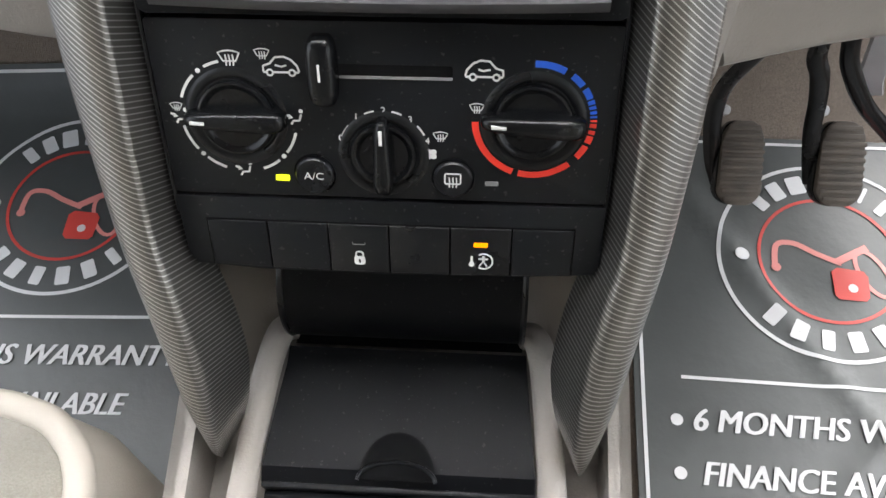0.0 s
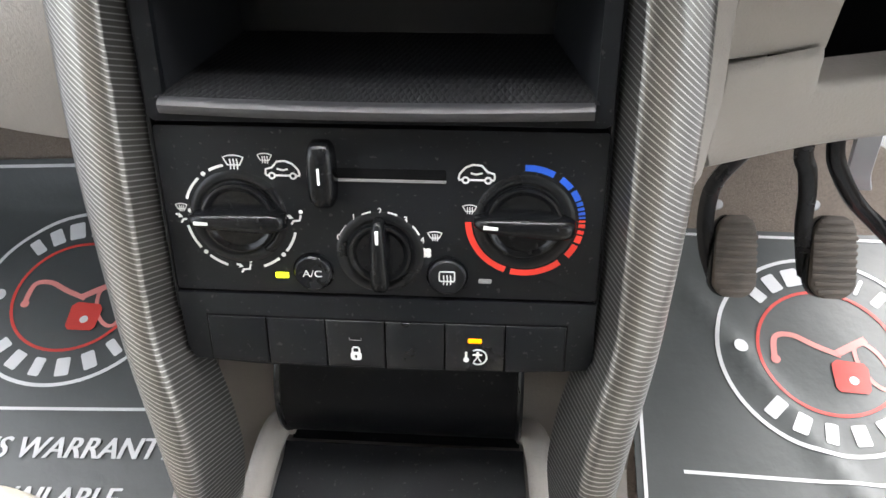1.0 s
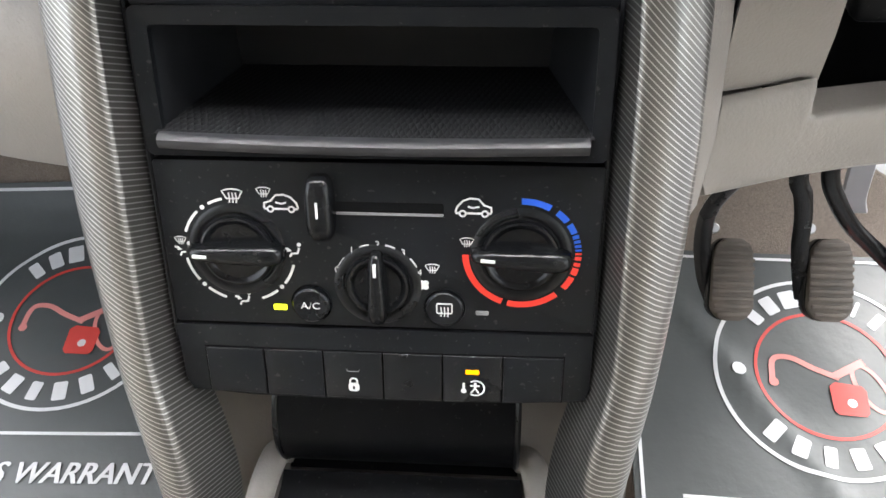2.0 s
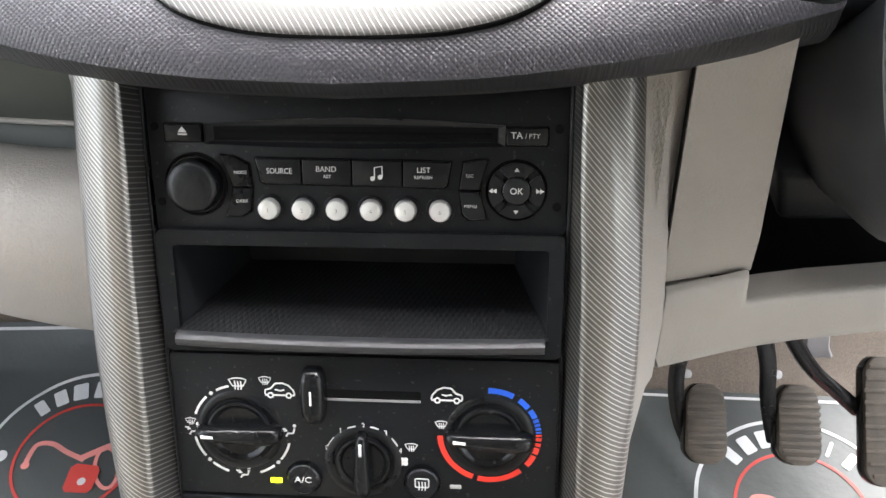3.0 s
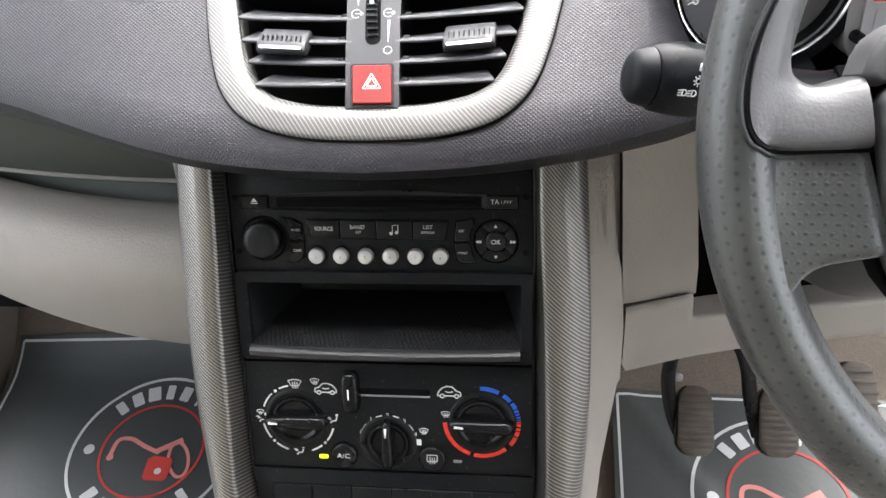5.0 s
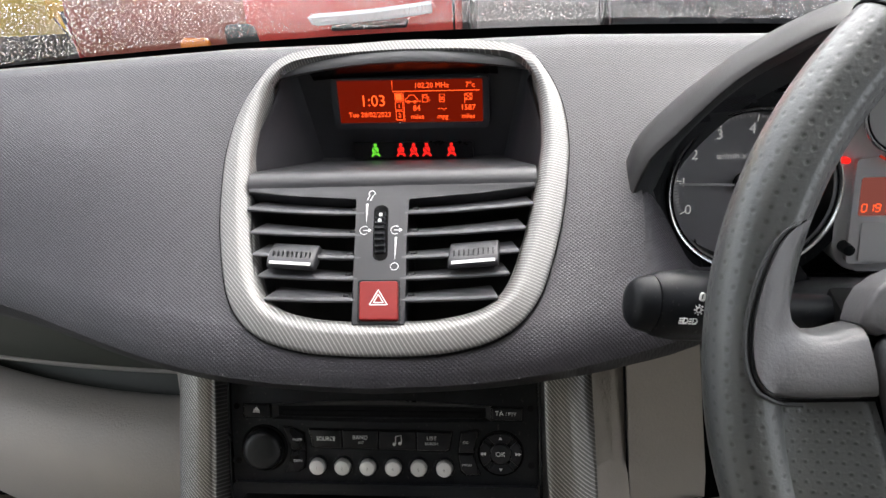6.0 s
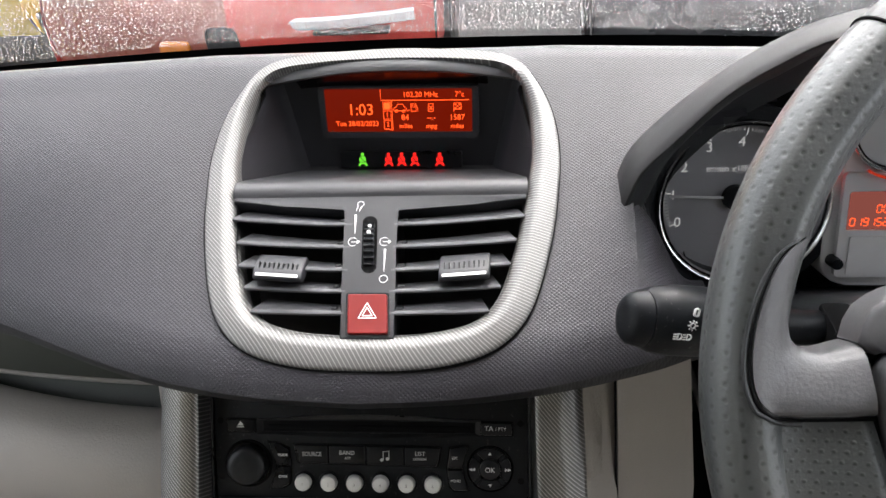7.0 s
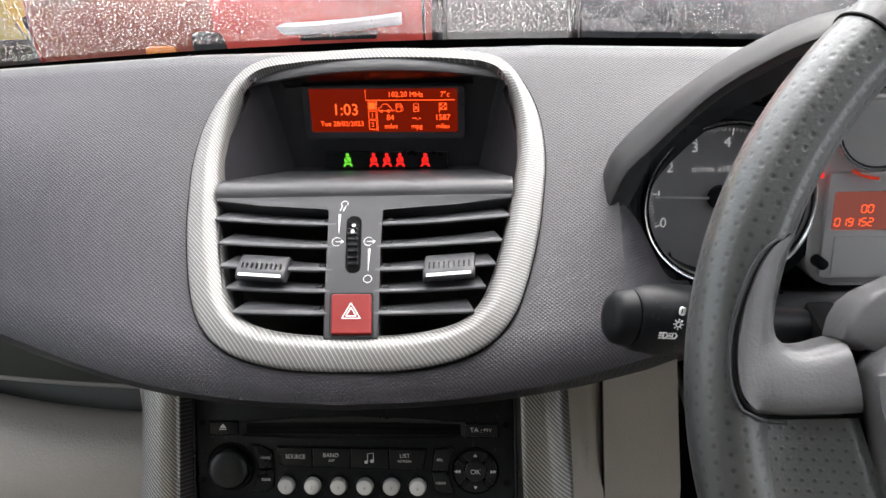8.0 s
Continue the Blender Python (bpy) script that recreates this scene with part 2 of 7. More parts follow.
def thing(name, label, category, m=None, group="", kind=""):
    """A top-level thing: an Empty at its base that parents its parts."""
    ob = new(name)
    ob.empty_display_size = 0.02
    if m is not None:
        ob.matrix_world = m
    return tagged(ob, label, category, group, kind)


def to_mesh(name, bm, material, angle=35):
    bmesh.ops.recalc_face_normals(bm, faces=bm.faces[:])
    me = bpy.data.meshes.new(name)
    bm.to_mesh(me)
    bm.free()
    me.materials.append(material)
    for p in me.polygons:
        p.use_smooth = True
    me.set_sharp_from_angle(angle=radians(angle))
    return me


def part(name, bm, material, parent, label="", angle=35, at=None):
    """Links a bmesh as one mesh object under a thing or a part."""
    ob = new(name, to_mesh(name, bm, material, angle))
    ob.parent = parent
    if at is not None:
        ob.matrix_basis = at
    return tagged(ob, label)


def single(name, bm, material, label, category="", kind="", group="", m=None, angle=35):
    """A thing or a piece of the setting that is one mesh."""
    ob = new(name, to_mesh(name, bm, material, angle))
    if m is not None:
        ob.matrix_world = m
    return tagged(ob, label, category, group, kind)


def bm_box(x0, x1, y0, y1, z0, z1, bevel=0.0, seg=2, into=None):
    b = bmesh.new()
    bmesh.ops.create_cube(b, size=1, matrix=Matrix.LocRotScale(((x0 + x1) / 2, (y0 + y1) / 2, (z0 + z1) / 2), None, (x1 - x0, y1 - y0, z1 - z0)))
    if bevel:
        bmesh.ops.bevel(b, geom=b.edges[:], offset=bevel, segments=seg, affect="EDGES", profile=0.5)
    return merge(into, b)


def merge(into, b):
    if into is None:
        return b
    me = bpy.data.meshes.new("tmp")
    b.to_mesh(me)
    b.free()
    into.from_mesh(me)
    bpy.data.meshes.remove(me)
    return into


def moved(b, m):
    bmesh.ops.transform(b, matrix=m, verts=b.verts[:])
    return b


def rrect(cx, cy, w, h, r, n=4):
    """Outline of a rectangle with rounded corners."""
    pts = []
    r = min(r, w / 2 - 1e-6, h / 2 - 1e-6)
    for sx, sy, a0 in ((1, 1, 0), (-1, 1, 90), (-1, -1, 180), (1, -1, 270)):
        for i in range(n + 1):
            a = radians(a0 + 90 * i / n)
            pts.append((cx + sx * (w / 2 - r) + r * math.cos(a), cy + sy * (h / 2 - r) + r * math.sin(a)))
    return pts


def circle(cx, cy, r, n=32, rx=None, a0=0, a1=360):
    full = abs(a1 - a0) >= 360
    k = n if full else n + 1
    return [(cx + (rx or r) * math.cos(radians(a0 + (a1 - a0) * i / n)), cy + r * math.sin(radians(a0 + (a1 - a0) * i / n))) for i in range(k)]


def prism(pts, z0, z1, bevel=0.0, seg=2, into=None, top_only=True):
    """A flat outline raised from z0 to z1, its upper edge rounded."""
    b = bmesh.new()
    lo, hi = [b.verts.new((x, y, z0)) for x, y in pts], [b.verts.new((x, y, z1)) for x, y in pts]
    n = len(pts)
    b.faces.new(lo[::-1])
    top = b.faces.new(hi)
    for i in range(n):
        b.faces.new((lo[i], lo[(i + 1) % n], hi[(i + 1) % n], hi[i]))
    if bevel:
        bmesh.ops.bevel(b, geom=[e for e in top.edges], offset=bevel, segments=seg, affect="EDGES", profile=0.5)
    return merge(into, b)


def frame_prism(outer, inner, z0, z1, into=None, z_in=None):
    """A raised ring between two outlines with the same count of points."""
    b = bmesh.new()
    n = len(outer)
    zi = z1 if z_in is None else z_in
    rings = [[b.verts.new((x, y, z)) for x, y in pts] for pts, z in ((outer, z0), (outer, z1), (inner, zi), (inner, z0))]
    for k in range(4):
        a, c = rings[k], rings[(k + 1) % 4]
        for i in range(n):
            b.faces.new((a[i], a[(i + 1) % n], c[(i + 1) % n], c[i]))
    return merge(into, b)


def lathe(profile, n=40, into=None, close=True):
    """A turned shape round z from (radius, height) pairs."""
    b = bmesh.new()
    rings = []
    for r, z in profile:
        if r < 1e-6:
            rings.append([b.verts.new((0, 0, z))])
        else:
            rings.append([b.verts.new((r * math.cos(2 * math.pi * i / n), r * math.sin(2 * math.pi * i / n), z)) for i in range(n)])
    for a, c in zip(rings, rings[1:]):
        for i in range(n):
            j = (i + 1) % n
            if len(a) == 1 and len(c) == 1:
                continue
            if len(a) == 1:
                b.faces.new((a[0], c[j], c[i]))
            elif len(c) == 1:
                b.faces.new((a[i], a[j], c[0]))
            else:
                b.faces.new((a[i], a[j], c[j], c[i]))
    return merge(into, b)


def loft(rows, closed=False, caps=False, into=None):
    """Quads between rows of points; closed joins each row into a ring."""
    b = bmesh.new()
    vs = [[b.verts.new(p) for p in row] for row in rows]
    n = len(rows[0])
    for a, c in zip(vs, vs[1:]):
        for i in range(n if closed else n - 1):
            j = (i + 1) % n
            b.faces.new((a[i], a[j], c[j], c[i]))
    if caps:
        b.faces.new(vs[0][::-1])
        b.faces.new(vs[-1])
    return merge(into, b)


def tube(path, radius, n=10, into=None, flat=1.0, up=Vector((0, 0, 1))):
    """A round or flattened bar along a path; radius may be a list."""
    rows = []
    for i, p in enumerate(path):
        p = Vector(p)
        d = (Vector(path[min(i + 1, len(path) - 1)]) - Vector(path[max(i - 1, 0)])).normalized()
        side = d.cross(up)
        side = side.normalized() if side.length > 1e-5 else Vector((1, 0, 0))
        nor = side.cross(d).normalized()
        r = radius[i] if isinstance(radius, (list, tuple)) else radius
        rows.append([p + side * (r * math.cos(2 * math.pi * k / n)) + nor * (r * flat * math.sin(2 * math.pi * k / n)) for k in range(n)])
    return loft(rows, closed=True, caps=True, into=into)


def ribbon(pts, w, z0, z1, into=None, closed=False):
    """A thin printed stroke along points in the plane."""
    b = bmesh.new()
    n = len(pts)
    left, right = [], []
    for i in range(n):
        p = Vector(pts[i])
        a = Vector(pts[(i - 1) % n] if closed or i else pts[0])
        c = Vector(pts[(i + 1) % n] if closed or i < n - 1 else pts[-1])
        d = (c - a)
        d = d.normalized() if d.length else Vector((1, 0))
        o = Vector((-d.y, d.x)) * (w / 2)
        left.append(p + o)
        right.append(p - o)
    rows = []
    for l, r in zip(left, right):
        rows.append([(l.x, l.y, z0), (l.x, l.y, z1), (r.x, r.y, z1), (r.x, r.y, z0)])
    if closed:
        rows.append(rows[0])
    return merge(into, loft(rows, closed=True, caps=not closed))


def smooth_path(pts, per=6):
    """Catmull-Rom through points of any dimension."""
    out = []
    n = len(pts)
    for i in range(n - 1):
        p0, p1, p2, p3 = (np.array(pts[max(0, min(n - 1, i + k))], float) for k in (-1, 0, 1, 2))
        for s in range(per):
            t = s / per
            out.append(tuple(0.5 * (2 * p1 + (p2 - p0) * t + (2 * p0 - 5 * p1 + 4 * p2 - p3) * t ** 2 + (3 * p1 - p0 - 3 * p2 + p3) * t ** 3)))
    out.append(tuple(float(v) for v in pts[-1]))
    return out


def along(path, n):
    """n points at even steps along a path."""
    pts = [np.array(p, float) for p in path]
    acc = [0.0]
    for a, c in zip(pts, pts[1:]):
        acc.append(acc[-1] + float(np.linalg.norm(c - a)))
    arr = np.array(pts)
    return [tuple(float(np.interp(acc[-1] * i / (n - 1), acc, arr[:, k])) for k in range(arr.shape[1])) for i in range(n)]


def interp(x, table):
    xs = [a for a, _ in table]
    return float(np.interp(x, xs, [b for _, b in table]))


def lettering(string, x, y, size, z=0.0, align="CENTER", thick=0.00008, wide=1.0, slant=0.0, bold=0.0, fit=0.0):
    """A bmesh of raised lettering in the built-in font, centred on (x, y)."""
    cu = bpy.data.curves.new("lettering", "FONT")
    cu.body, cu.size, cu.align_x, cu.align_y, cu.extrude, cu.shear = string, size, align, "CENTER", thick, slant
    cu.resolution_u, cu.offset = 3, bold
    ob = bpy.data.objects.new("lettering", cu)
    scene.collection.objects.link(ob)
    me = bpy.data.meshes.new_from_object(ob)
    b = bmesh.new()
    b.from_mesh(me)
    bpy.data.objects.remove(ob)
    bpy.data.curves.remove(cu)
    bpy.data.meshes.remove(me)
    bmesh.ops.remove_doubles(b, verts=b.verts[:], dist=1e-7)
    if fit:
        wide = fit / (max(v.co.x for v in b.verts) - min(v.co.x for v in b.verts))
    return moved(b, Matrix.Translation((x, y, z)) @ Matrix.Diagonal((wide, 1, 1, 1)))


def text_part(string, x, y, size, parent, z, material=None, align="CENTER", wide=1.0, name="lettering", slant=0.0):
    return part(name, lettering(string, x, y, size, z, align, wide=wide, slant=slant), material or PRINT, parent, angle=60)

# ---- the setting: yard outside, cabin shell, carpet ----
CONSOLE = pose(0, 0.28, 0.60, 60.45)
VENTS = pose(0.0055, 0.276, 0.6575, 28.1)
WHEEL = pose(0.361, 0.195, 0.709, 56.1)
GROUND = -0.27

b = bmesh.new()
bmesh.ops.create_grid(b, x_segments=40, y_segments=40, size=400)
single("ground", b, ASPHALT, "wet dark grey asphalt of the sales yard", kind="structure", m=pose(0, 0, GROUND))


def cabin():
    # floor pan and the sloping bulkhead in front of the feet
    prof = [(-1.6, -0.012), (0.42, -0.012), (0.50, -0.010), (0.56, -0.002), (0.62, 0.030), (0.69, 0.095), (0.75, 0.180), (0.80, 0.31), (0.82, 0.62)]
    xs = [-0.70, -0.45, -0.2, 0.0, 0.2, 0.45, 0.70]
    rows = [[(x, y, z) for x in xs] for y, z in smooth_path(prof, 5)]
    single("floor", loft(rows), CARPET, "worn brown-grey carpet of the car floor and bulkhead", kind="structure")
    # roof, sills and pillars; unseen rear walls added to cut light from behind
    single("ceiling", bm_box(-0.62, 0.62, -1.7, 0.18, 1.19, 1.23, 0.01), ROOFLINER, "pale grey cloth roof lining", kind="structure")
    single("wall_rear", bm_box(-0.70, 0.70, -1.75, -1.70, -0.02, 1.20, 0.01), ROOFLINER, "unseen grey rear wall added to cut light from behind", kind="structure")
    single("wall_rear_left", bm_box(-0.745, -0.70, -1.70, -0.80, 0.125, 1.20, 0.01), ROOFLINER, "unseen grey rear side wall added to cut light from behind", kind="structure")
    single("wall_rear_right", bm_box(0.70, 0.745, -1.70, -0.80, 0.105, 1.20, 0.01), ROOFLINER, "unseen grey rear side wall added to cut light from behind", kind="structure")
    single("wall_left", bm_box(-0.745, -0.70, -1.7, 0.83, -0.02, 0.12, 0.01), GREY, "grey sill below the open passenger door", kind="structure")
    # unseen lining added to keep side light off the passenger footwell
    single("wall_left_shade", bm_box(-0.745, -0.70, 0.50, 0.83, 0.124, 0.62, 0.01), GREY_DARK, "unseen grey lining added to shade the passenger footwell", kind="structure")
    single("wall_right", bm_box(0.70, 0.745, -1.7, 0.83, -0.02, 0.10, 0.01), GREY, "grey sill below the open driver's door", kind="structure")
    for i, s in enumerate((-1, 1)):
        single("pillar_%d" % (i + 1), tube([(s * 0.70, 0.80, 0.64), (s * 0.66, 0.45, 0.92), (s * 0.60, 0.14, 1.19)], 0.035, 10), ROOFLINER, "grey windscreen pillar", kind="structure")
        single("pillar_%d" % (i + 3), tube([(s * 0.72, -0.75, 0.1), (s * 0.70, -0.75, 0.64), (s * 0.61, -0.72, 1.19)], 0.04, 10), ROOFLINER, "grey door pillar", kind="structure")
    # windscreen with its black border, meeting the dashboard's far edge
    glass = bmesh.new()
    def at(s, x):
        return (x * (1 - 0.12 * s), 0.85 - 0.72 * s - 0.20 * x * x * (1 - 0.5 * s), 0.62 + 0.575 * s - 0.03 * x * x)
    rows = [[at(s, -0.72 + 0.06 * i) for i in range(25)] for s in (0, 0.1, 0.2, 0.4, 0.6, 0.8, 1.0)]
    out = [[(x, y + 0.0025, z + 0.0043) for x, y, z in r] for r in rows]
    loft([r + o[::-1] for r, o in zip(rows, out)], closed=True, caps=True, into=glass)
    ob = single("window_1", glass, GLASS, "sloping windscreen wet with rain", kind="structure")
    ob.visible_shadow = False
    edge = [[(x, y - 0.004 - 0.002, z + 0.001) for x, y, z in r] for r in ([at(0, -0.72 + 0.06 * i) for i in range(25)], [at(0.066 + 0.05 * (-0.72 + 0.06 * i) ** 2, -0.72 + 0.06 * i) for i in range(25)])]
    single("trim", loft(edge), BLACK_DEEP, "black border along the foot of the windscreen", kind="structure")
    return at


screen_at = cabin()


def rain():
    """Thousands of beads of rain on the outside of the windscreen."""
    rng = random.Random(4)
    v, f = [], []
    nor, tan, side = Vector((0, 0.62, 0.78)), Vector((0, -0.78, 0.62)), Vector((1, 0, 0))
    turns = [(math.cos(math.pi * i / 4), math.sin(math.pi * i / 4)) for i in range(8)]
    for row, col in ((i, j) for i in range(90) for j in range(338)):
        s, x = 0.08 + 0.0038 * (row + rng.uniform(-0.48, 0.48)), -0.60 + 0.0035 * (col + rng.uniform(-0.48, 0.48) + 0.5 * (row % 2))
        px, py, pz = screen_at(s, x)
        r = 0.00034 + 0.00052 * rng.random() ** 2
        o = Vector((px, py + 0.0026, pz + 0.0046))
        base = len(v)
        ex, ey = rng.uniform(0.9, 1.1), rng.uniform(1.1, 1.5)
        for h, k in ((0.0, 1.0), (0.48, 0.88), (0.80, 0.55)):
            for ca, sa in turns:
                v.append(o + side * (ca * r * k * ex) + tan * (sa * r * k * ey) + nor * (h * r))
        v.append(o + nor * (0.96 * r))
        for i in range(8):
            j = (i + 1) % 8
            f.append((base + i, base + j, base + 8 + j, base + 8 + i))
            f.append((base + 8 + i, base + 8 + j, base + 16 + j, base + 16 + i))
            f.append((base + 16 + i, base + 16 + j, base + 24))
    me = bpy.data.meshes.new("raindrops")
    me.from_pydata([tuple(p) for p in v], [], f)
    me.materials.append(WATER)
    for p in me.polygons:
        p.use_smooth = True
    ob = new("raindrops", me)
    ob.visible_shadow = False
    tagged(ob, "beads of rain all over the outside of the windscreen", "raindrops", kind="stuff")


rain()


# ---- dashboard pad ----
LIP_CURVE = [tuple(p) for p in smooth_path([(0.0, 0.2595), (0.05, 0.2630), (0.09, 0.2692), (0.125, 0.2782), (0.16, 0.2905), (0.195, 0.3045), (0.225, 0.3165), (0.262, 0.3285), (0.30, 0.338), (0.40, 0.356), (0.72, 0.405)], 4)]


def lip(x):
    """Front lower edge of the pad: a belly in the middle, drawn back to both sides."""
    ax = abs(x)
    lift = interp(-x, [(0.10, 0.0), (0.18, 0.002), (0.30, 0.0065), (0.50, 0.010)])
    return interp(ax, LIP_CURVE) - 0.003, 0.629 - 0.05 * ax * ax + lift


def half_outer(y):
    return interp(y, [(-11.2, 0), (-10.6, 22), (-9, 40), (-3, 63), (7, 79), (24, 90.5), (49, 98), (79, 104.5), (120, 109.0), (145, 108.3), (160, 105.8), (174, 101.8), (187, 95.5), (200, 88.5), (208, 76), (213, 40), (214.5, 0)])


def dashboard():
    dash = thing("dashboard", "dark grey soft dashboard with a fine diamond grain", "dashboard", kind="structure")
    inv = VENTS.inverted()
    xs = [-0.70 + 0.01 * i for i in range(58)]
    xs = [x for x in xs if x < -0.125] + [-0.125 + 0.004 * i for i in range(66)]
    xs = sorted(set(round(x, 4) for x in xs)) 
    xs = [x for x in xs if x <= 0.140] + [0.145, 0.150, 0.156, 0.162, 0.17, 0.18, 0.19, 0.20, 0.215, 0.23, 0.25, 0.27, 0.29, 0.31, 0.34]
    b = bmesh.new()
    roll = []
    cols = []
    for x in xs:
        ly, lz = lip(x)
        drop = 0.04 * max(0, abs(x) - 0.12)
        face = 0.629 + 0.15 * x * x
        pts = [(ly + 0.10, lz - 0.004), (ly + 0.035, lz - 0.0085), (ly + 0.017, lz - 0.0085), (ly + 0.0105, lz - 0.0055), (ly + 0.0056, lz - 0.0005), (ly + 0.0022, lz + 0.0062), (ly + 0.0006, max(face + 0.0075, lz + 0.008)), (ly + 0.0036, face + 0.0165)]
        y0, z0 = ly + 0.014, face + 0.0265
        y1, z1 = 0.445, 0.747 - drop
        n = 48
        for i in range(1, n + 1):
            t = i / n
            bow = 0.010 * math.sin(math.pi * t) * min(1, max(0, (abs(x) - 0.10) / 0.1))
            pts.append((y0 + (y1 - y0) * t, z0 + (z1 - z0) * t + bow))
        pts += [(0.458, 0.7535 - drop), (0.468, 0.7565 - drop), (0.482, 0.7535 - drop), (0.52, 0.7395 - drop), (0.60, 0.7095 - drop), (0.70, 0.672 - drop), (0.84, 0.622 - drop)]
        cols.append([b.verts.new((x, y, z)) for y, z in pts])
    for a, c in zip(cols, cols[1:]):
        for i in range(len(a) - 1):
            mid = inv @ ((a[i].co + c[i + 1].co) / 2)
            X, Y = mid.x / MM, mid.y / MM
            if 1 < Y < 207 and abs(X) < half_outer(Y) - 9 and i > 6:
                continue
            if c[i].co.x > 0.157 and a[i].co.y < 0.375 + 0.5 * (c[i].co.x - 0.157):
                continue
            if i < 6:
                roll.append([tuple(v.co) for v in (a[i], c[i], c[i + 1], a[i + 1])])
                continue
            b.faces.new((a[i], c[i], c[i + 1], a[i + 1]))
    bmesh.ops.delete(b, geom=[v for v in b.verts if not v.link_faces], context="VERTS")
    part("pad", b, DASH, dash, angle=60)
    # rounded underside of the pad, its shade carried by the darker skin
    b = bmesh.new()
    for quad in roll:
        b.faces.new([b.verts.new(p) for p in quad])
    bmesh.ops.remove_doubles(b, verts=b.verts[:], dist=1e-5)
    part("rolled_edge", b, ROLL_SHADE, dash, "smooth rolled edge under the pad, darkened to stand for shade", angle=60)
    # the pad running on below the instruments, dipping into their recess
    rows = []
    for i, x in enumerate([0.156 + 0.0037 * k for k in range(13)] + [0.2026, 0.2038, 0.2044]):
        ly, lz = lip(x)
        ly = min(ly, 0.345)
        face = 0.629 + 0.15 * x * x
        t = min(1, (x - 0.156) / 0.042)
        end = (0.0, 0.15, 0.5, 1.0)[max(0, i - 12)]
        ly, lz = ly + 0.024 * end, lz + 0.004 * end
        ye, ze = 0.362, 0.6975 - 0.058 * t * t * (3 - 2 * t)
        ye = max(ye, ly + 0.03)
        row = [(ly + 0.10, lz - 0.004), (ly + 0.035, lz - 0.0085), (ly + 0.017, lz - 0.0085), (ly + 0.0105, lz - 0.0055), (ly + 0.0056, lz - 0.0005), (ly + 0.0022, lz + 0.0062), (ly + 0.0006, max(face + 0.0075, lz + 0.008)), (ly + 0.0036, face + 0.0165)]
        y0, z0 = ly + 0.014, min(face + 0.0245, ze)
        row += [(y0 + (ye - y0) * k / 12, z0 + (ze - z0) * k / 12) for k in range(1, 13)]
        row += [(ye + 0.006, ze - 0.002), (ye + 0.012, ze - 0.02), (ye + 0.05, ze - 0.06)]
        rows.append([(x, y, z) for y, z in row])
    part("lower_pad", loft([r[6:] for r in rows]), DASH, dash, angle=60)
    part("rolled_edge", loft([r[:7] for r in rows]), ROLL_SHADE, dash, "smooth rolled edge under the pad, darkened to stand for shade", angle=60)
    # dash top behind the instruments
    rows = [[(x, y, z - 0.03 * max(0, x - 0.12)) for y, z in ((0.44, 0.700), (0.452, 0.742), (0.468, 0.7565), (0.482, 0.7535), (0.52, 0.7395), (0.60, 0.7095), (0.70, 0.672), (0.84, 0.622))] for x in [0.34 + 0.03 * i for i in range(13)]]
    part("rear_top", loft(rows), DASH, dash, angle=60)
    return dash


dash = dashboard()


# ---- striped silver surround of display and vents ----
def surround_outline():
    right = []
    ys = [-11.2, -10.6, -9, -6.5, -3, 2, 7, 15, 24, 36, 49, 64, 79, 100, 120, 140, 156, 172, 185, 193, 200, 205, 208, 211, 213, 214.5]
    for y in ys:
        right.append((half_outer(y), y))
    return right


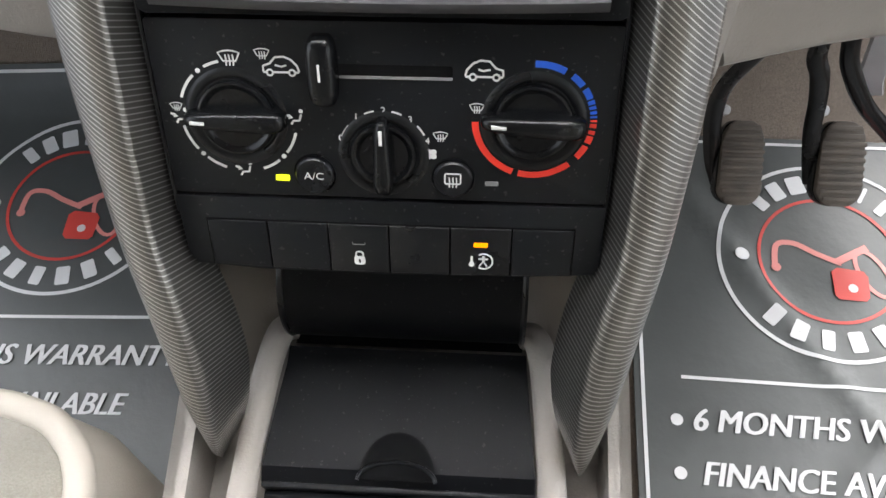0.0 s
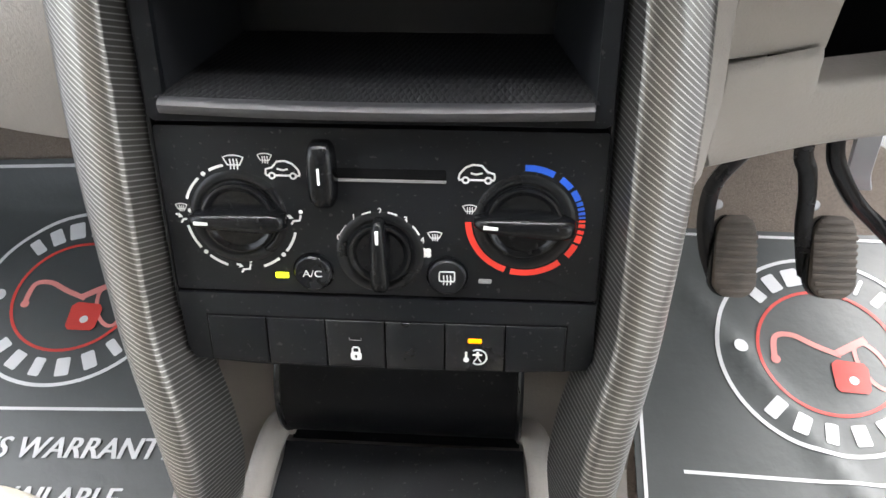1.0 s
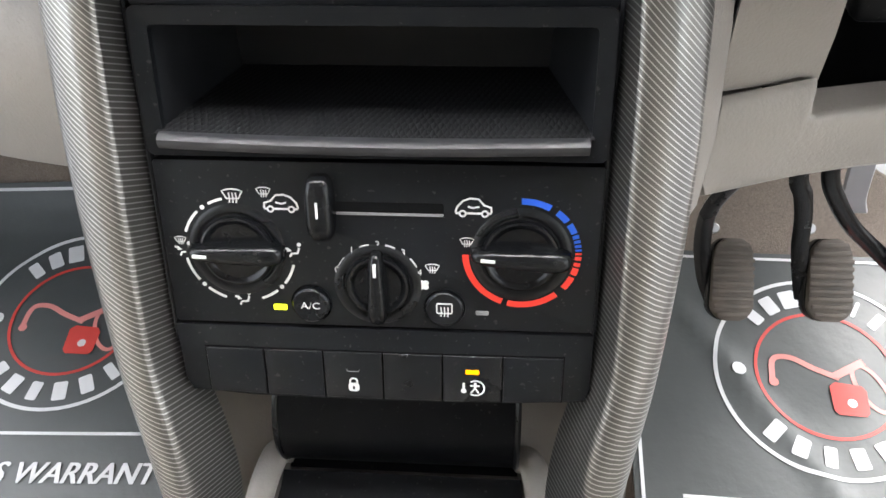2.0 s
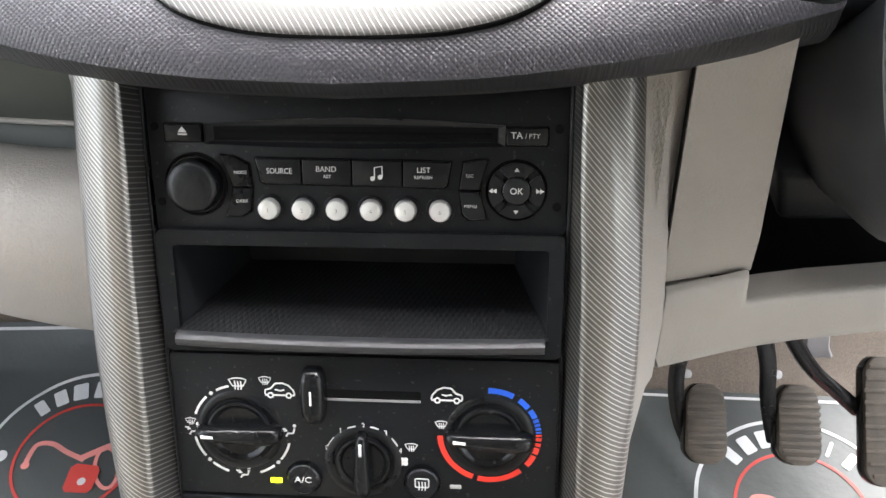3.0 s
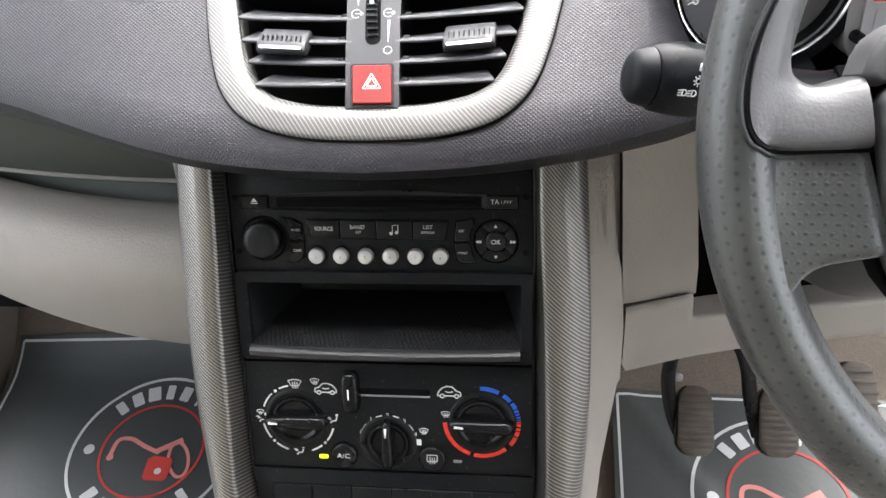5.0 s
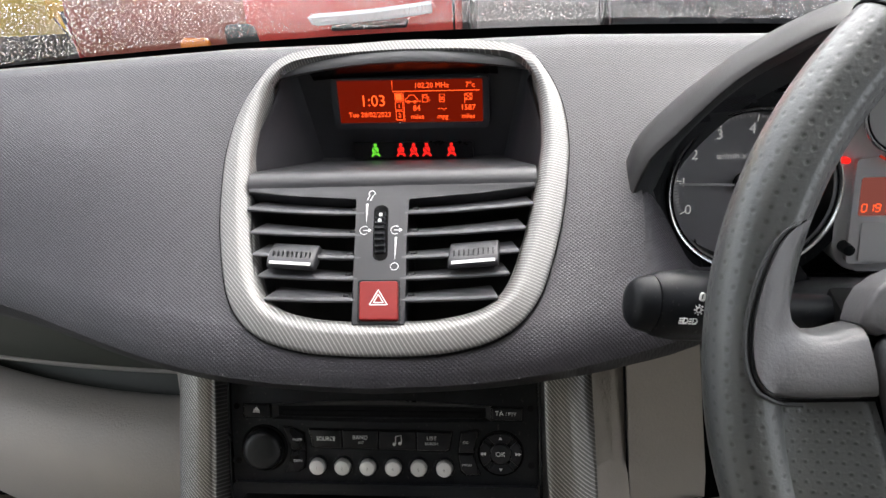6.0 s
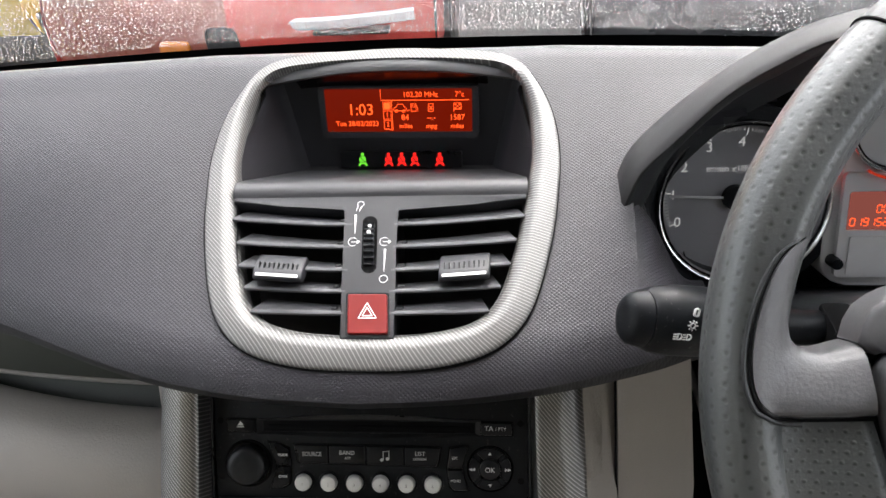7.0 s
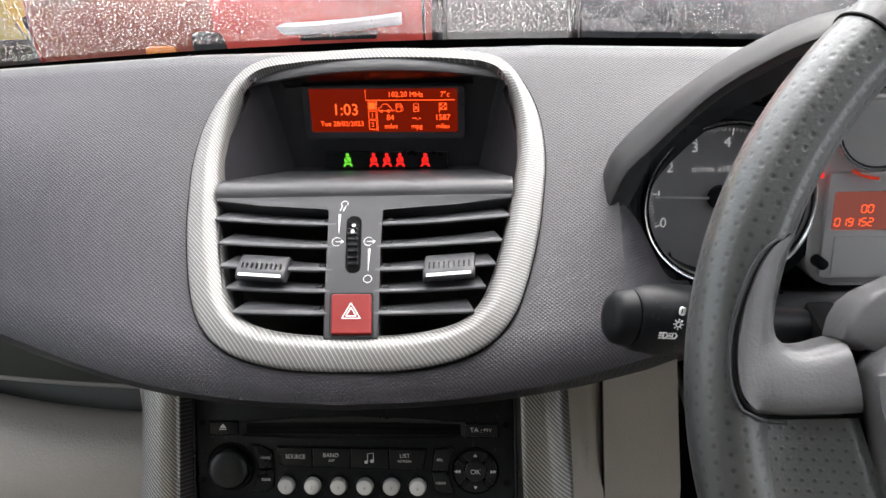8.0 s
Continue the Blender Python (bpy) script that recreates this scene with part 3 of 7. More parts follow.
def surround():
    ring = thing("center_surround", "striped silver lacquered surround of display and air vents", "trim", VENTS)
    right = surround_outline()
    outer = [Vector(p) for p in along(smooth_path([(x, y) for x, y in right] + [(-x, y) for x, y in right[::-1][1:]], 3), 181)[:-1]]
    for _ in range(8):
        outer = [(outer[i - 1] + outer[i] * 2 + outer[(i + 1) % 180]) / 4 for i in range(180)]
    cy = 100.0
    inner = []
    n = len(outer)
    for i in range(n):
        p, a, c = Vector(outer[i]), Vector(outer[(i - 1) % n]), Vector(outer[(i + 1) % n])
        d = (c - a).normalized()
        nor = Vector((-d.y, d.x))
        w = interp(p.y, [(-12, 21.5), (0, 20.5), (60, 19.8), (100, 19.0), (122, 17.0), (145, 15.8), (166, 12.6), (187, 8.0), (205, 7.5), (215, 9.0)])
        inner.append(p + nor * w)
    for _ in range(4):
        inner = [(inner[i - 1] + inner[i] * 2 + inner[(i + 1) % n]) / 4 for i in range(n)]
    rows = []
    section = ((0.0, -18), (0.0, 0.2), (0.03, 1.2), (0.10, 1.9), (0.30, 3.0), (0.48, 3.9), (0.56, 4.1), (0.64, 3.8), (0.72, 3.1), (0.88, 1.0), (0.96, -0.8), (1.0, -3), (1.0, -14))
    across = [s for s, z in section]
    for s, z in section:
        rows.append([((1 - s) * o[0] * MM + s * q[0] * MM, (1 - s) * o[1] * MM + s * q[1] * MM, (max(z, -4) if o[1] > 185 and s == 1.0 else z + (3.2 - z) * (min(1.0, max(0.0, (o[1] - 176) / 22)) if 0.08 < s < 0.99 else 0.0)) * MM) for o, q in zip(outer, inner)])
    bm = loft(rows, closed=True)
    # the lines keep one slant all over the ring, closer set at its sides: count them along it from the top
    top = max(range(n), key=lambda i: outer[i].y)
    count, lean = [0.0], []
    for k in range(n + 1):
        p, q, o = outer[(top + k) % n], outer[(top + k + 1) % n], inner[(top + k) % n]
        g = Vector((interp(p.x, [(-110, 0.43), (0, 0.39), (60, 0.32), (95, 0.16), (110, 0.08)]), interp(p.x, [(-110, 0.43), (-60, 0.3), (0, 0.225), (60, 0.34), (95, 0.5), (110, 0.55)])))
        count.append(count[-1] + g.dot(q - p))
        lean.append(g.dot(o - p))
    lay = bm.loops.layers.uv.new("lines")
    bm.faces.index_update()
    for f in bm.faces:
        r, i = divmod(f.index, n)
        k = (i - top) % n
        for loop, (dr, dk) in zip(f.loops, ((0, 0), (0, 1), (1, 1), (1, 0))):
            loop[lay].uv = (0.0, count[k + dk] + lean[k + dk] * across[r + dr])
    part("trim_ring", bm, STRIPE, ring, angle=60)
    # thin dark joint round it
    rows = [[(o[0] * 1.006 * MM, (cy + (o[1] - cy) * 1.006) * MM, z * MM) for o in outer] for z in (-8, -0.2)] + [[(o[0] * MM, o[1] * MM, -0.2 * MM) for o in outer]]
    part("joint", loft(rows, closed=True), BLACK_DEEP, ring)


surround()


def half_inner(y):
    return interp(y, [(6, 20), (10, 53), (18, 66), (36, 75), (64, 82), (78, 84), (100, 87.5), (120, 89), (160, 88), (193, 83), (199, 78)])


# ---- air vents ----
def vent(side):
    v = thing("air_vent", "dark grey centre air vent with five slats and a sliding tab", "air vent", VENTS, group="centre air vents")
    x_in = 14.0 if side < 0 else 11.0
    # dark box behind the slats
    b = bmesh.new()
    pts = [(side * x_in, 95), (side * half_inner(95), 95)] + [(side * half_inner(y), y) for y in (78, 64, 48, 36, 25, 18, 12)] + [(side * x_in, 8)]
    n = len(pts)
    front = [b.verts.new((x * MM, y * MM, 1 * MM)) for x, y in pts]
    back = [b.verts.new((x * MM, y * MM, -45 * MM)) for x, y in pts]
    for i in range(n):
        b.faces.new((front[i], front[(i + 1) % n], back[(i + 1) % n], back[i]))
    b.faces.new(back)
    part("vent_box", b, VENT_BOX, v)
    for y, y_out, xo in ((77.2, 82.0, 87.0), (62.2, 65.8, 82.2), (47.3, 50.7, 78.6), (33.9, 36.6, 73.0), (20.5, 21.9, 66.8)):
        # a slat: thin blade rising outwards, front edge low, its outer end cut aslant
        rows = []
        for s in (0.0, 0.25, 0.5, 0.75, 1.0):
            yf = y + (y_out - y) * s ** 1.6
            yb = yf + 10.8 + 2.8 * s
            rows.append([(side * (x_in + (xo - back - x_in) * s) * MM, yy * MM, z * MM) for yy, z, back in ((yf, 1.4, 0.3), (yf + 0.5, 2.5, 0.0), (yf + 1.4, 2.7, 0.2), (yf + 2.6, 2.0, 0.8), (yb, -8.5, 4.8), (yb - 1.8, -9.5, 4.8))])
        part("slat", loft(rows, closed=True, caps=True), SLAT, v, angle=50)
        pin = lathe([(0, 0), (2.0 * MM, 0), (2.0 * MM, 3 * MM), (1.2 * MM, 3.6 * MM), (0, 3.6 * MM)], 12)
        part("pivot", moved(pin, Matrix.Translation((side * (x_in + 4.5) * MM, (y + 5) * MM, -1.5 * MM)) @ pose(0, 0, 0, 0, 90 * side, 0)), BLACK, v)
    # adjuster tab on the middle slat, tilted with it
    cx = side * 52.8
    rise = lambda x: 0.075 * (abs(x) - 52.8)
    prof = [(40.4, 4.5), (39.8, 6.8), (40.3, 8.2), (41.2, 8.7), (44.6, 8.8), (46.2, 8.2), (52.0, 5.4), (57.6, 1.8), (58.9, 0.6), (59.2, -1.5), (49, -1)]
    rows = [[((cx + dx) * MM, (yy + rise(cx + dx) - tuck * (yy - 49) / 10) * MM, (zz - tuck) * MM) for yy, zz in prof] for dx, tuck in ((-14.2, 1.2), (-13.9, 0.4), (-13.2, 0.0), (-7, 0.0), (0, 0.0), (7, 0.0), (13.2, 0.0), (13.9, 0.4), (14.2, 1.2))]
    tab = part("tab", loft(rows, closed=True, caps=True), RECESS, v, "ribbed sliding tab", angle=50)
    rows = [[((cx + dx) * MM, (yy + rise(cx + dx)) * MM, zz * MM) for yy, zz in ((41.2, 8.4), (41.3, 9.2), (43.1, 9.2), (43.2, 8.4))] for dx in (-12.2, 12.2)]
    part("silver_strip", loft(rows, closed=True, caps=True), SILVER, tab, "thin bright strip")
    for i in range(9):
        x = cx - 11 + 22 * i / 8
        o = rise(x)
        part("rib", bm_box((x - 0.3) * MM, (x + 0.3) * MM, (46.6 + o) * MM, (50.4 + o) * MM, 5.4 * MM, 8.3 * MM), BLACK, tab)
    return v


for side in (-1, 1):
    vent(side)


def vent_spine():
    """The upright between the vents with its thumbwheel, marks and the shelf above."""
    sp = thing("vent_spine", "dark grey panel between the vents with a ribbed thumbwheel", "vent panel", VENTS)
    # T-shaped panel: a shelf front above, an upright below
    pts = [(-88, 94.6), (-57, 91.4), (-20.6, 89.9), (-18.8, 89.2), (-18.0, 87.4), (-17.6, 60), (-16.6, 40), (-14.6, 6.5), (15.2, 6.5), (14.0, 40), (13.0, 60), (11.7, 87.0), (12.4, 88.6), (14.2, 89.2), (57, 91.2), (88, 94.6), (88.5, 99.5), (-88.5, 99.5)]
    b = prism([(x * MM, y * MM) for x, y in pts], -8 * MM, 2.5 * MM, 1.2 * MM, 3)
    part("panel", b, VENT_GREY, sp)
    well = prism([((x - 2.6 - 0.054 * (y - 65)) * MM, y * MM) for x, y in rrect(0, 65, 8.8, 37.4, 4.2, 6)], 2.45 * MM, 2.7 * MM)
    part("wheel_slot", well, BLACK_DEEP, sp)
    # thumbwheel: a disc on edge with cross ribs
    wheel = bmesh.new()
    n = 132
    rows = []
    for i in range(n):
        a = 2 * math.pi * i / n
        r = 24.4 + (1.2 if i % 3 == 0 else 0.0)
        rows.append([((x - 1.4 - 0.054 * r * math.cos(a)) * MM, 65.0 * MM + r * k * math.cos(a) * MM, (-17.5 + r * k * math.sin(a)) * MM) for x, k in ((-4.5, 0.95), (-3.8, 1.0), (1.4, 1.0), (2.1, 0.95))])
    rows.append(rows[0])
    loft(rows, into=wheel)
    part("thumbwheel", wheel, BLACK, sp, "ribbed black thumbwheel")
    b = bmesh.new()
    for y in (75.2, 70.3):
        prism([(p[0] * MM, p[1] * MM) for p in circle(-2.7, y, 1.1, 14)], 4.0 * MM, 8.1 * MM if y < 73 else 6.4 * MM, into=b)
    part("wheel_dots", b, PRINT, sp)
    b = bmesh.new()
    Z0, Z1 = 2.5 * MM, 2.65 * MM
    prism([(x * MM, y * MM) for x, y in ((-13.1, 85.0), (-11.6, 85.0), (-11.7, 72.0), (-11.9, 72.0))], Z0, Z1, into=b)
    prism([(x * MM, y * MM) for x, y in ((6.0, 61.8), (7.5, 61.8), (7.1, 47.4), (6.9, 47.4))], Z0, Z1, into=b)
    for cx in (-12.5, 6.0):
        ribbon([(p[0] * MM, p[1] * MM) for p in circle(cx, 66.6, 2.7, 18, a0=50, a1=310)], 0.34 * MM, Z0, Z1, into=b)
        ribbon([((cx - 0.8) * MM, 66.6 * MM), ((cx + 3.6) * MM, 66.6 * MM)], 0.34 * MM, Z0, Z1, into=b)
        prism([(x * MM, y * MM) for x, y in ((cx + 2.4, 68.0), (cx + 4.2, 66.6), (cx + 2.4, 65.2))], Z0, Z1, into=b)
    ribbon([(p[0] * MM, p[1] * MM) for p in circle(7.1, 42.6, 2.3, 20)], 0.34 * MM, Z0, Z1, into=b, closed=True)
    ribbon([(p[0] * MM, p[1] * MM) for p in circle(-10.0, 92.2, 1.9, 14, a0=-30, a1=230)], 0.42 * MM, Z0, Z1, into=b)
    ribbon([(-11.3 * MM, 91 * MM), (-12.4 * MM, 87.4 * MM)], 0.42 * MM, Z0, Z1, into=b)
    ribbon([(-9.0 * MM, 91 * MM), (-10.6 * MM, 87.2 * MM)], 0.5 * MM, Z0, Z1, into=b)
    part("printed_marks", b, PRINT, sp)


vent_spine()


def hazard_switch():
    h = thing("hazard_switch", "square dull red hazard switch with a white double triangle", "switch", VENTS)
    lean = lambda pts: [((x - 0.078 * (y - 20.7)) * MM, y * MM) for x, y in pts]
    part("bezel", frame_prism(lean(rrect(-0.1, 20.7, 24.6, 26.4, 1.6)), lean(rrect(-0.1, 20.7, 22.5, 24.3, 1.3)), 2.0 * MM, 2.9 * MM), BLACK, h)
    part("button", prism(lean(rrect(-0.1, 20.7, 22.1, 23.9, 1.3)), 1.0 * MM, 4.4 * MM, 0.9 * MM, 3), HAZARD, h, angle=15)
    b = bmesh.new()
    for r in (5.9, 3.3):
        tri = lean([(-0.1 + r * math.cos(radians(a)) * 0.98, 20.9 + r * math.sin(radians(a)) * 1.03) for a in (90, 210, 330)])
        for p0, p1 in zip(tri, tri[1:] + tri[:1]):
            ribbon([p0, p1], 0.55 * MM, 4.36 * MM, 4.56 * MM, into=b)
    part("triangle_mark", b, PRINT, h)


hazard_switch()


# ---- display in its hooded recess ----
def display():
    d = thing("dashboard_display", "orange monochrome display in a dark hooded recess", "display")
    c = 0.0065
    yb = 0.462
    V = lambda X, Y, Z=0.0: VENTS @ Vector((X * MM, Y * MM, Z * MM))
    # ledge rolling over into the vents' top edge, side walls, back and brow
    front_l, front_r = V(-88.5, 112, -0.6), V(88.5, 112, -0.6)
    back_l, back_r = Vector((c - 0.0705, yb, 0.6720)), Vector((c + 0.0675, yb, 0.6705))
    btop_l, btop_r = Vector((c - 0.0815, yb + 0.003, 0.7480)), Vector((c + 0.0840, yb + 0.003, 0.7455))
    steps = (0, 0.1, 0.25, 0.5, 0.75, 0.9, 1)
    rows = [[V(-89 + 178 * q, y, z) for q in steps] for y, z in ((97.4, 2.4), (99.5, 3.5), (102.5, 4.0), (105.5, 3.5), (108.5, 2.0))]
    for t in (0.0, 0.15, 0.5, 0.85, 0.96):
        rows.append([front_l.lerp(front_r, q).lerp(back_l.lerp(back_r, q), t) for q in steps])
    rows.append([back_l.lerp(back_r, q) + Vector((0, 0, 0.0025)) for q in steps])
    part("ledge", loft(rows), VENT_GREY, d, angle=75)
    for e, bk, bt in ((-1, back_l, btop_l), (1, back_r, btop_r)):
        rows = []
        for i, y in enumerate((104, 114, 130, 150, 170, 190)):
            q = max(0.0, (y - 108) / 82)
            m, far = V(e * (half_inner(y) + (3.5 if y < 160 else 0.5)), min(y, 184), -7.0), bk.lerp(bt, q)
            rows.append([m] + [m.lerp(far, t) + Vector((e * 0.003 * math.sin(math.pi * t), 0, 0)) for t in (0.2, 0.4, 0.6, 0.8, 0.93)] + [far + Vector((-e * 0.003, 0.001, 0))])
        part("cheek", loft(rows), RECESS, d, angle=70)
    part("back_panel", loft([[back_l, back_r], [btop_l, btop_r]]), RECESS, d)
    # brow: rolled grey hood arched over the screen, and the glossy slanted strip under it
    rows, under = [], []
    for i in range(25):
        q = -1 + i / 12
        x = c - 0.001 + 0.0860 * q
        arch = 0.0010 - 0.0085 * q * q
        rows.append([(x, y, z + arch) for y, z in ((0.475, 0.7560), (0.461, 0.7562), (0.455, 0.7548), (0.4510, 0.7520), (0.4500, 0.7498), (0.4512, 0.7482), (0.458, 0.7476), (0.475, 0.748))])
        if abs(q) < 0.8:
            under.append([(x, 0.4514, 0.7484 + arch), (x, 0.4605, 0.7375 + 0.5 * arch), (x, 0.4625, 0.7362)])
    part("brow", loft(rows, closed=True, caps=True), DASH_PLAIN, d, angle=60)
    part("slanted_strip", loft(under), BLACK_GLOSS, d, "glossy black strip between brow and screen", angle=60)
    # screen: glowing field in a flat surround fixed to the back
    sm = pose(0.0078, yb - 0.004, 0.7189, 84, 1.1)
    scr = new("screen_unit")
    scr.parent = d
    scr.matrix_basis = sm
    W, H = 51.0, 15.4
    part("screen_frame", frame_prism([(x * MM, y * MM) for x, y in rrect(0, -1.4, 2 * W + 9, 2 * H + 6, 3)], [(x * MM, y * MM) for x, y in rrect(0, 0, 2 * W, 2 * H, 1)], -5 * MM, 0.5 * MM), RECESS, scr)
    part("lit_field", prism([(x * MM, y * MM) for x, y in rrect(0, 0, 2 * W, 2 * H, 0.8)], -2 * MM, 0.0), SCREEN, scr, "glowing orange field")
    b = bmesh.new()
    z0, z1 = 0.0, 0.2 * MM
    R = lambda pts, w: ribbon([(x * MM, y * MM) for x, y in pts], w * MM, z0, z1, into=b)
    R([(-12, 14.6), (-12, 7.2), (49, 7.2)], 0.45)
    for y0, y1 in ((0.4, 6.0), (-6.2, -0.6), (-13.4, -7.2)):
        R([(-10.6, y0), (-10.6, y1), (-5.4, y1), (-5.4, y0), (-10.6, y0)], 0.38)
    prism([(x * MM, y * MM) for x, y in rrect(-8.0, 3.2, 4.2, 4.4, 0.3, 1)], z0, 0.12 * MM, into=b)
    R([(-10.6, -13.4), (-4.6, -14.4), (-4.6, 6.6)], 0.35)
    # small car and pump, can, flag
    R([(-3.4, -0.3), (-3.4, 1.6), (-1.8, 2.2), (-0.4, 4.4), (2.8, 4.4), (4.6, 2.0), (5.4, 1.4), (5.4, -0.3), (-3.4, -0.3)], 0.4)
    for x in (-1.4, 3.4):
        R([(x + 0.9 * math.cos(radians(a)), -0.5 + 0.9 * math.sin(radians(a))) for a in range(0, 361, 40)], 0.35)
    for x in (6.3, 7.2):
        R([(x, -0.6), (x, 0.4)], 0.4)
    for dx in (8.8, 20.8):
        R([(dx, -0.8), (dx, 4.6), (dx + 3.4, 4.6), (dx + 3.4, -0.8), (dx, -0.8)], 0.4)
    R([(9.5, 2.2), (9.5, 3.8), (11.5, 3.8), (11.5, 2.2), (9.5, 2.2)], 0.3)
    R([(12.4, 3.4), (13.4, 2.2), (13.4, -0.4)], 0.35)
    R([(21.5, 0.4), (23.5, 3.0)], 0.4)
    R([(21.5, 3.0), (23.5, 0.4)], 0.4)
    R([(38.4, -1.6), (38.4, 5.0), (43.6, 5.0), (43.6, 0.6), (38.4, 0.6)], 0.4)
    for i in range(3):
        for j in range(3):
            if (i + j) % 2 == 0:
                prism([(x * MM, y * MM) for x, y in rrect(39.5 + 1.5 * i, 1.4 + 1.3 * j, 1.2, 1.0, 0.1, 1)], z0, z1, into=b)
    part("pixels", b, SCREEN_LIT, scr)
    for string, x, y, size in (("1:03", -26.5, 0.2, 11.4), ("Tue 28/02/2023", -29.5, -9.6, 5.0), ("102.20 MHz", 15.5, 11.0, 5.2), ("7\u00b0c", 42.5, 11.0, 5.2), ("84", 4.4, -5.2, 5.6), ("miles", 4.6, -11.4, 4.8), ("--.-", 22.6, -5.2, 5.6), ("mpg", 22.6, -11.4, 4.8), ("1587", 40.6, -5.2, 5.6), ("miles", 40.6, -11.4, 4.8), ("1", -8.0, -3.4, 4.4), ("2", -8.0, -10.3, 4.4)):
        text_part(string, x * MM, y * MM, size * MM, scr, 0.1 * MM, SCREEN_LIT, name="readout", wide=0.95)
    # warning lamp bar below: five belted figures
    bar = new("lamp_bar")
    bar.parent = d
    bar.matrix_basis = pose(0.0060, yb - 0.002, 0.6800, 80, 1.0)
    part("lamp_window", prism([(x * MM, y * MM) for x, y in rrect(0, 0, 88, 12.0, 1)], -2 * MM, 0.6 * MM), BLACK_SATIN, bar, "dark window of the belt lamps")
    for x, m in ((-28.0, GREEN), (-9.1, RED_LAMP), (0.4, RED_LAMP), (9.9, RED_LAMP), (28.0, RED_LAMP)):
        b = bmesh.new()
        U = lambda pts: [((x + px) * MM, py * MM) for px, py in pts]
        lo, hi = 0.6 * MM, 0.8 * MM
        prism(U(circle(0.2, 4.1, 1.25, 14)), lo, hi, into=b)
        prism(U([(-1.6, 2.4), (1.7, 2.6), (2.5, 1.2), (2.3, -1.4), (1.2, -1.0)]), lo, hi, into=b)
        prism(U([(-2.0, 1.9), (0.8, -1.4), (-1.9, -1.6), (-2.6, 0.2)]), lo, hi, into=b)
        prism(U([(-1.9, -2.0), (2.4, -1.9), (3.6, -4.2), (2.6, -5.0), (1.1, -3.2), (-0.8, -3.2), (-2.4, -5.0), (-3.4, -4.2)]), lo, hi, into=b)
        part("belt_lamp", b, m, bar, "small lit belt warning lamp")
    b = prism(circle(0, 0, 0.0035, 24, rx=0.011), 0, 0.0004)
    part("emblem", moved(b, Matrix.Translation((c - 0.004, 0.420, 0.6868)) @ pose(0, 0, 0, -13)), BLACK, d)


display()


# ---- centre console ----
def S(pts):
    return [(x * MM, y * MM) for x, y in pts]


def console_body():
    c = thing("center_console", "black and light grey centre console", "console", kind="structure")
    # grey side walls down to the floor
    for s in (-1, 1):
        prof = [(0.33, 0.60), (0.235, 0.465), (0.190, 0.385), (0.160, 0.315), (-0.02, 0.285), (-0.6, 0.26), (-0.6, -0.01), (0.62, -0.01), (0.66, 0.60)]
        rows = [[(x, y, z) for y, z in prof] for x in (s * 0.112, s * 0.124, s * 0.124)]
        rows[2] = [(s * (0.118 if z > 0.2 else 0.150), y, z) for y, z in prof]
        b = loft(rows, closed=True, caps=True)
        part("side_wall", b, GREY, c, "light grey plastic side")
    # floor of the recess under the switch row
    part("inner_back", loft([[(-0.115, 0.270, 0.47), (0.115, 0.270, 0.47)], [(-0.115, 0.246, 0.34), (0.115, 0.246, 0.34)], [(-0.115, 0.236, 0.285), (0.115, 0.236, 0.285)], [(-0.115, 0.15, 0.265), (0.115, 0.15, 0.265)], [(-0.115, -0.3, 0.255), (0.115, -0.3, 0.255)]]), GREY, c)
    for s in (-1, 1):
        # sloping cheek beside the roller
        cheek = smooth_path([(0.275, 0.440), (0.262, 0.385), (0.238, 0.352), (0.208, 0.322), (0.186, 0.300), (0.165, 0.288), (0.12, 0.272)], 4)
        part("cheek", loft([[(s * x, y, z) for y, z in cheek] for x in (0.0672, 0.09, 0.1135)]), GREY, c, "light grey sloping cheek", angle=60)
        # rounded rim beside the lid
        path = smooth_path([(s * 0.0670, 0.186, 0.300), (s * 0.0725, 0.184, 0.303), (s * 0.0765, 0.176, 0.304), (s * 0.080, 0.150, 0.303), (s * 0.0835, 0.090, 0.296), (s * 0.087, 0.0, 0.290)], 5)
        part("rim", tube(path, [0.008] * len(path), 12), GREY, c, "rounded light grey rim")
    return c


console_body()


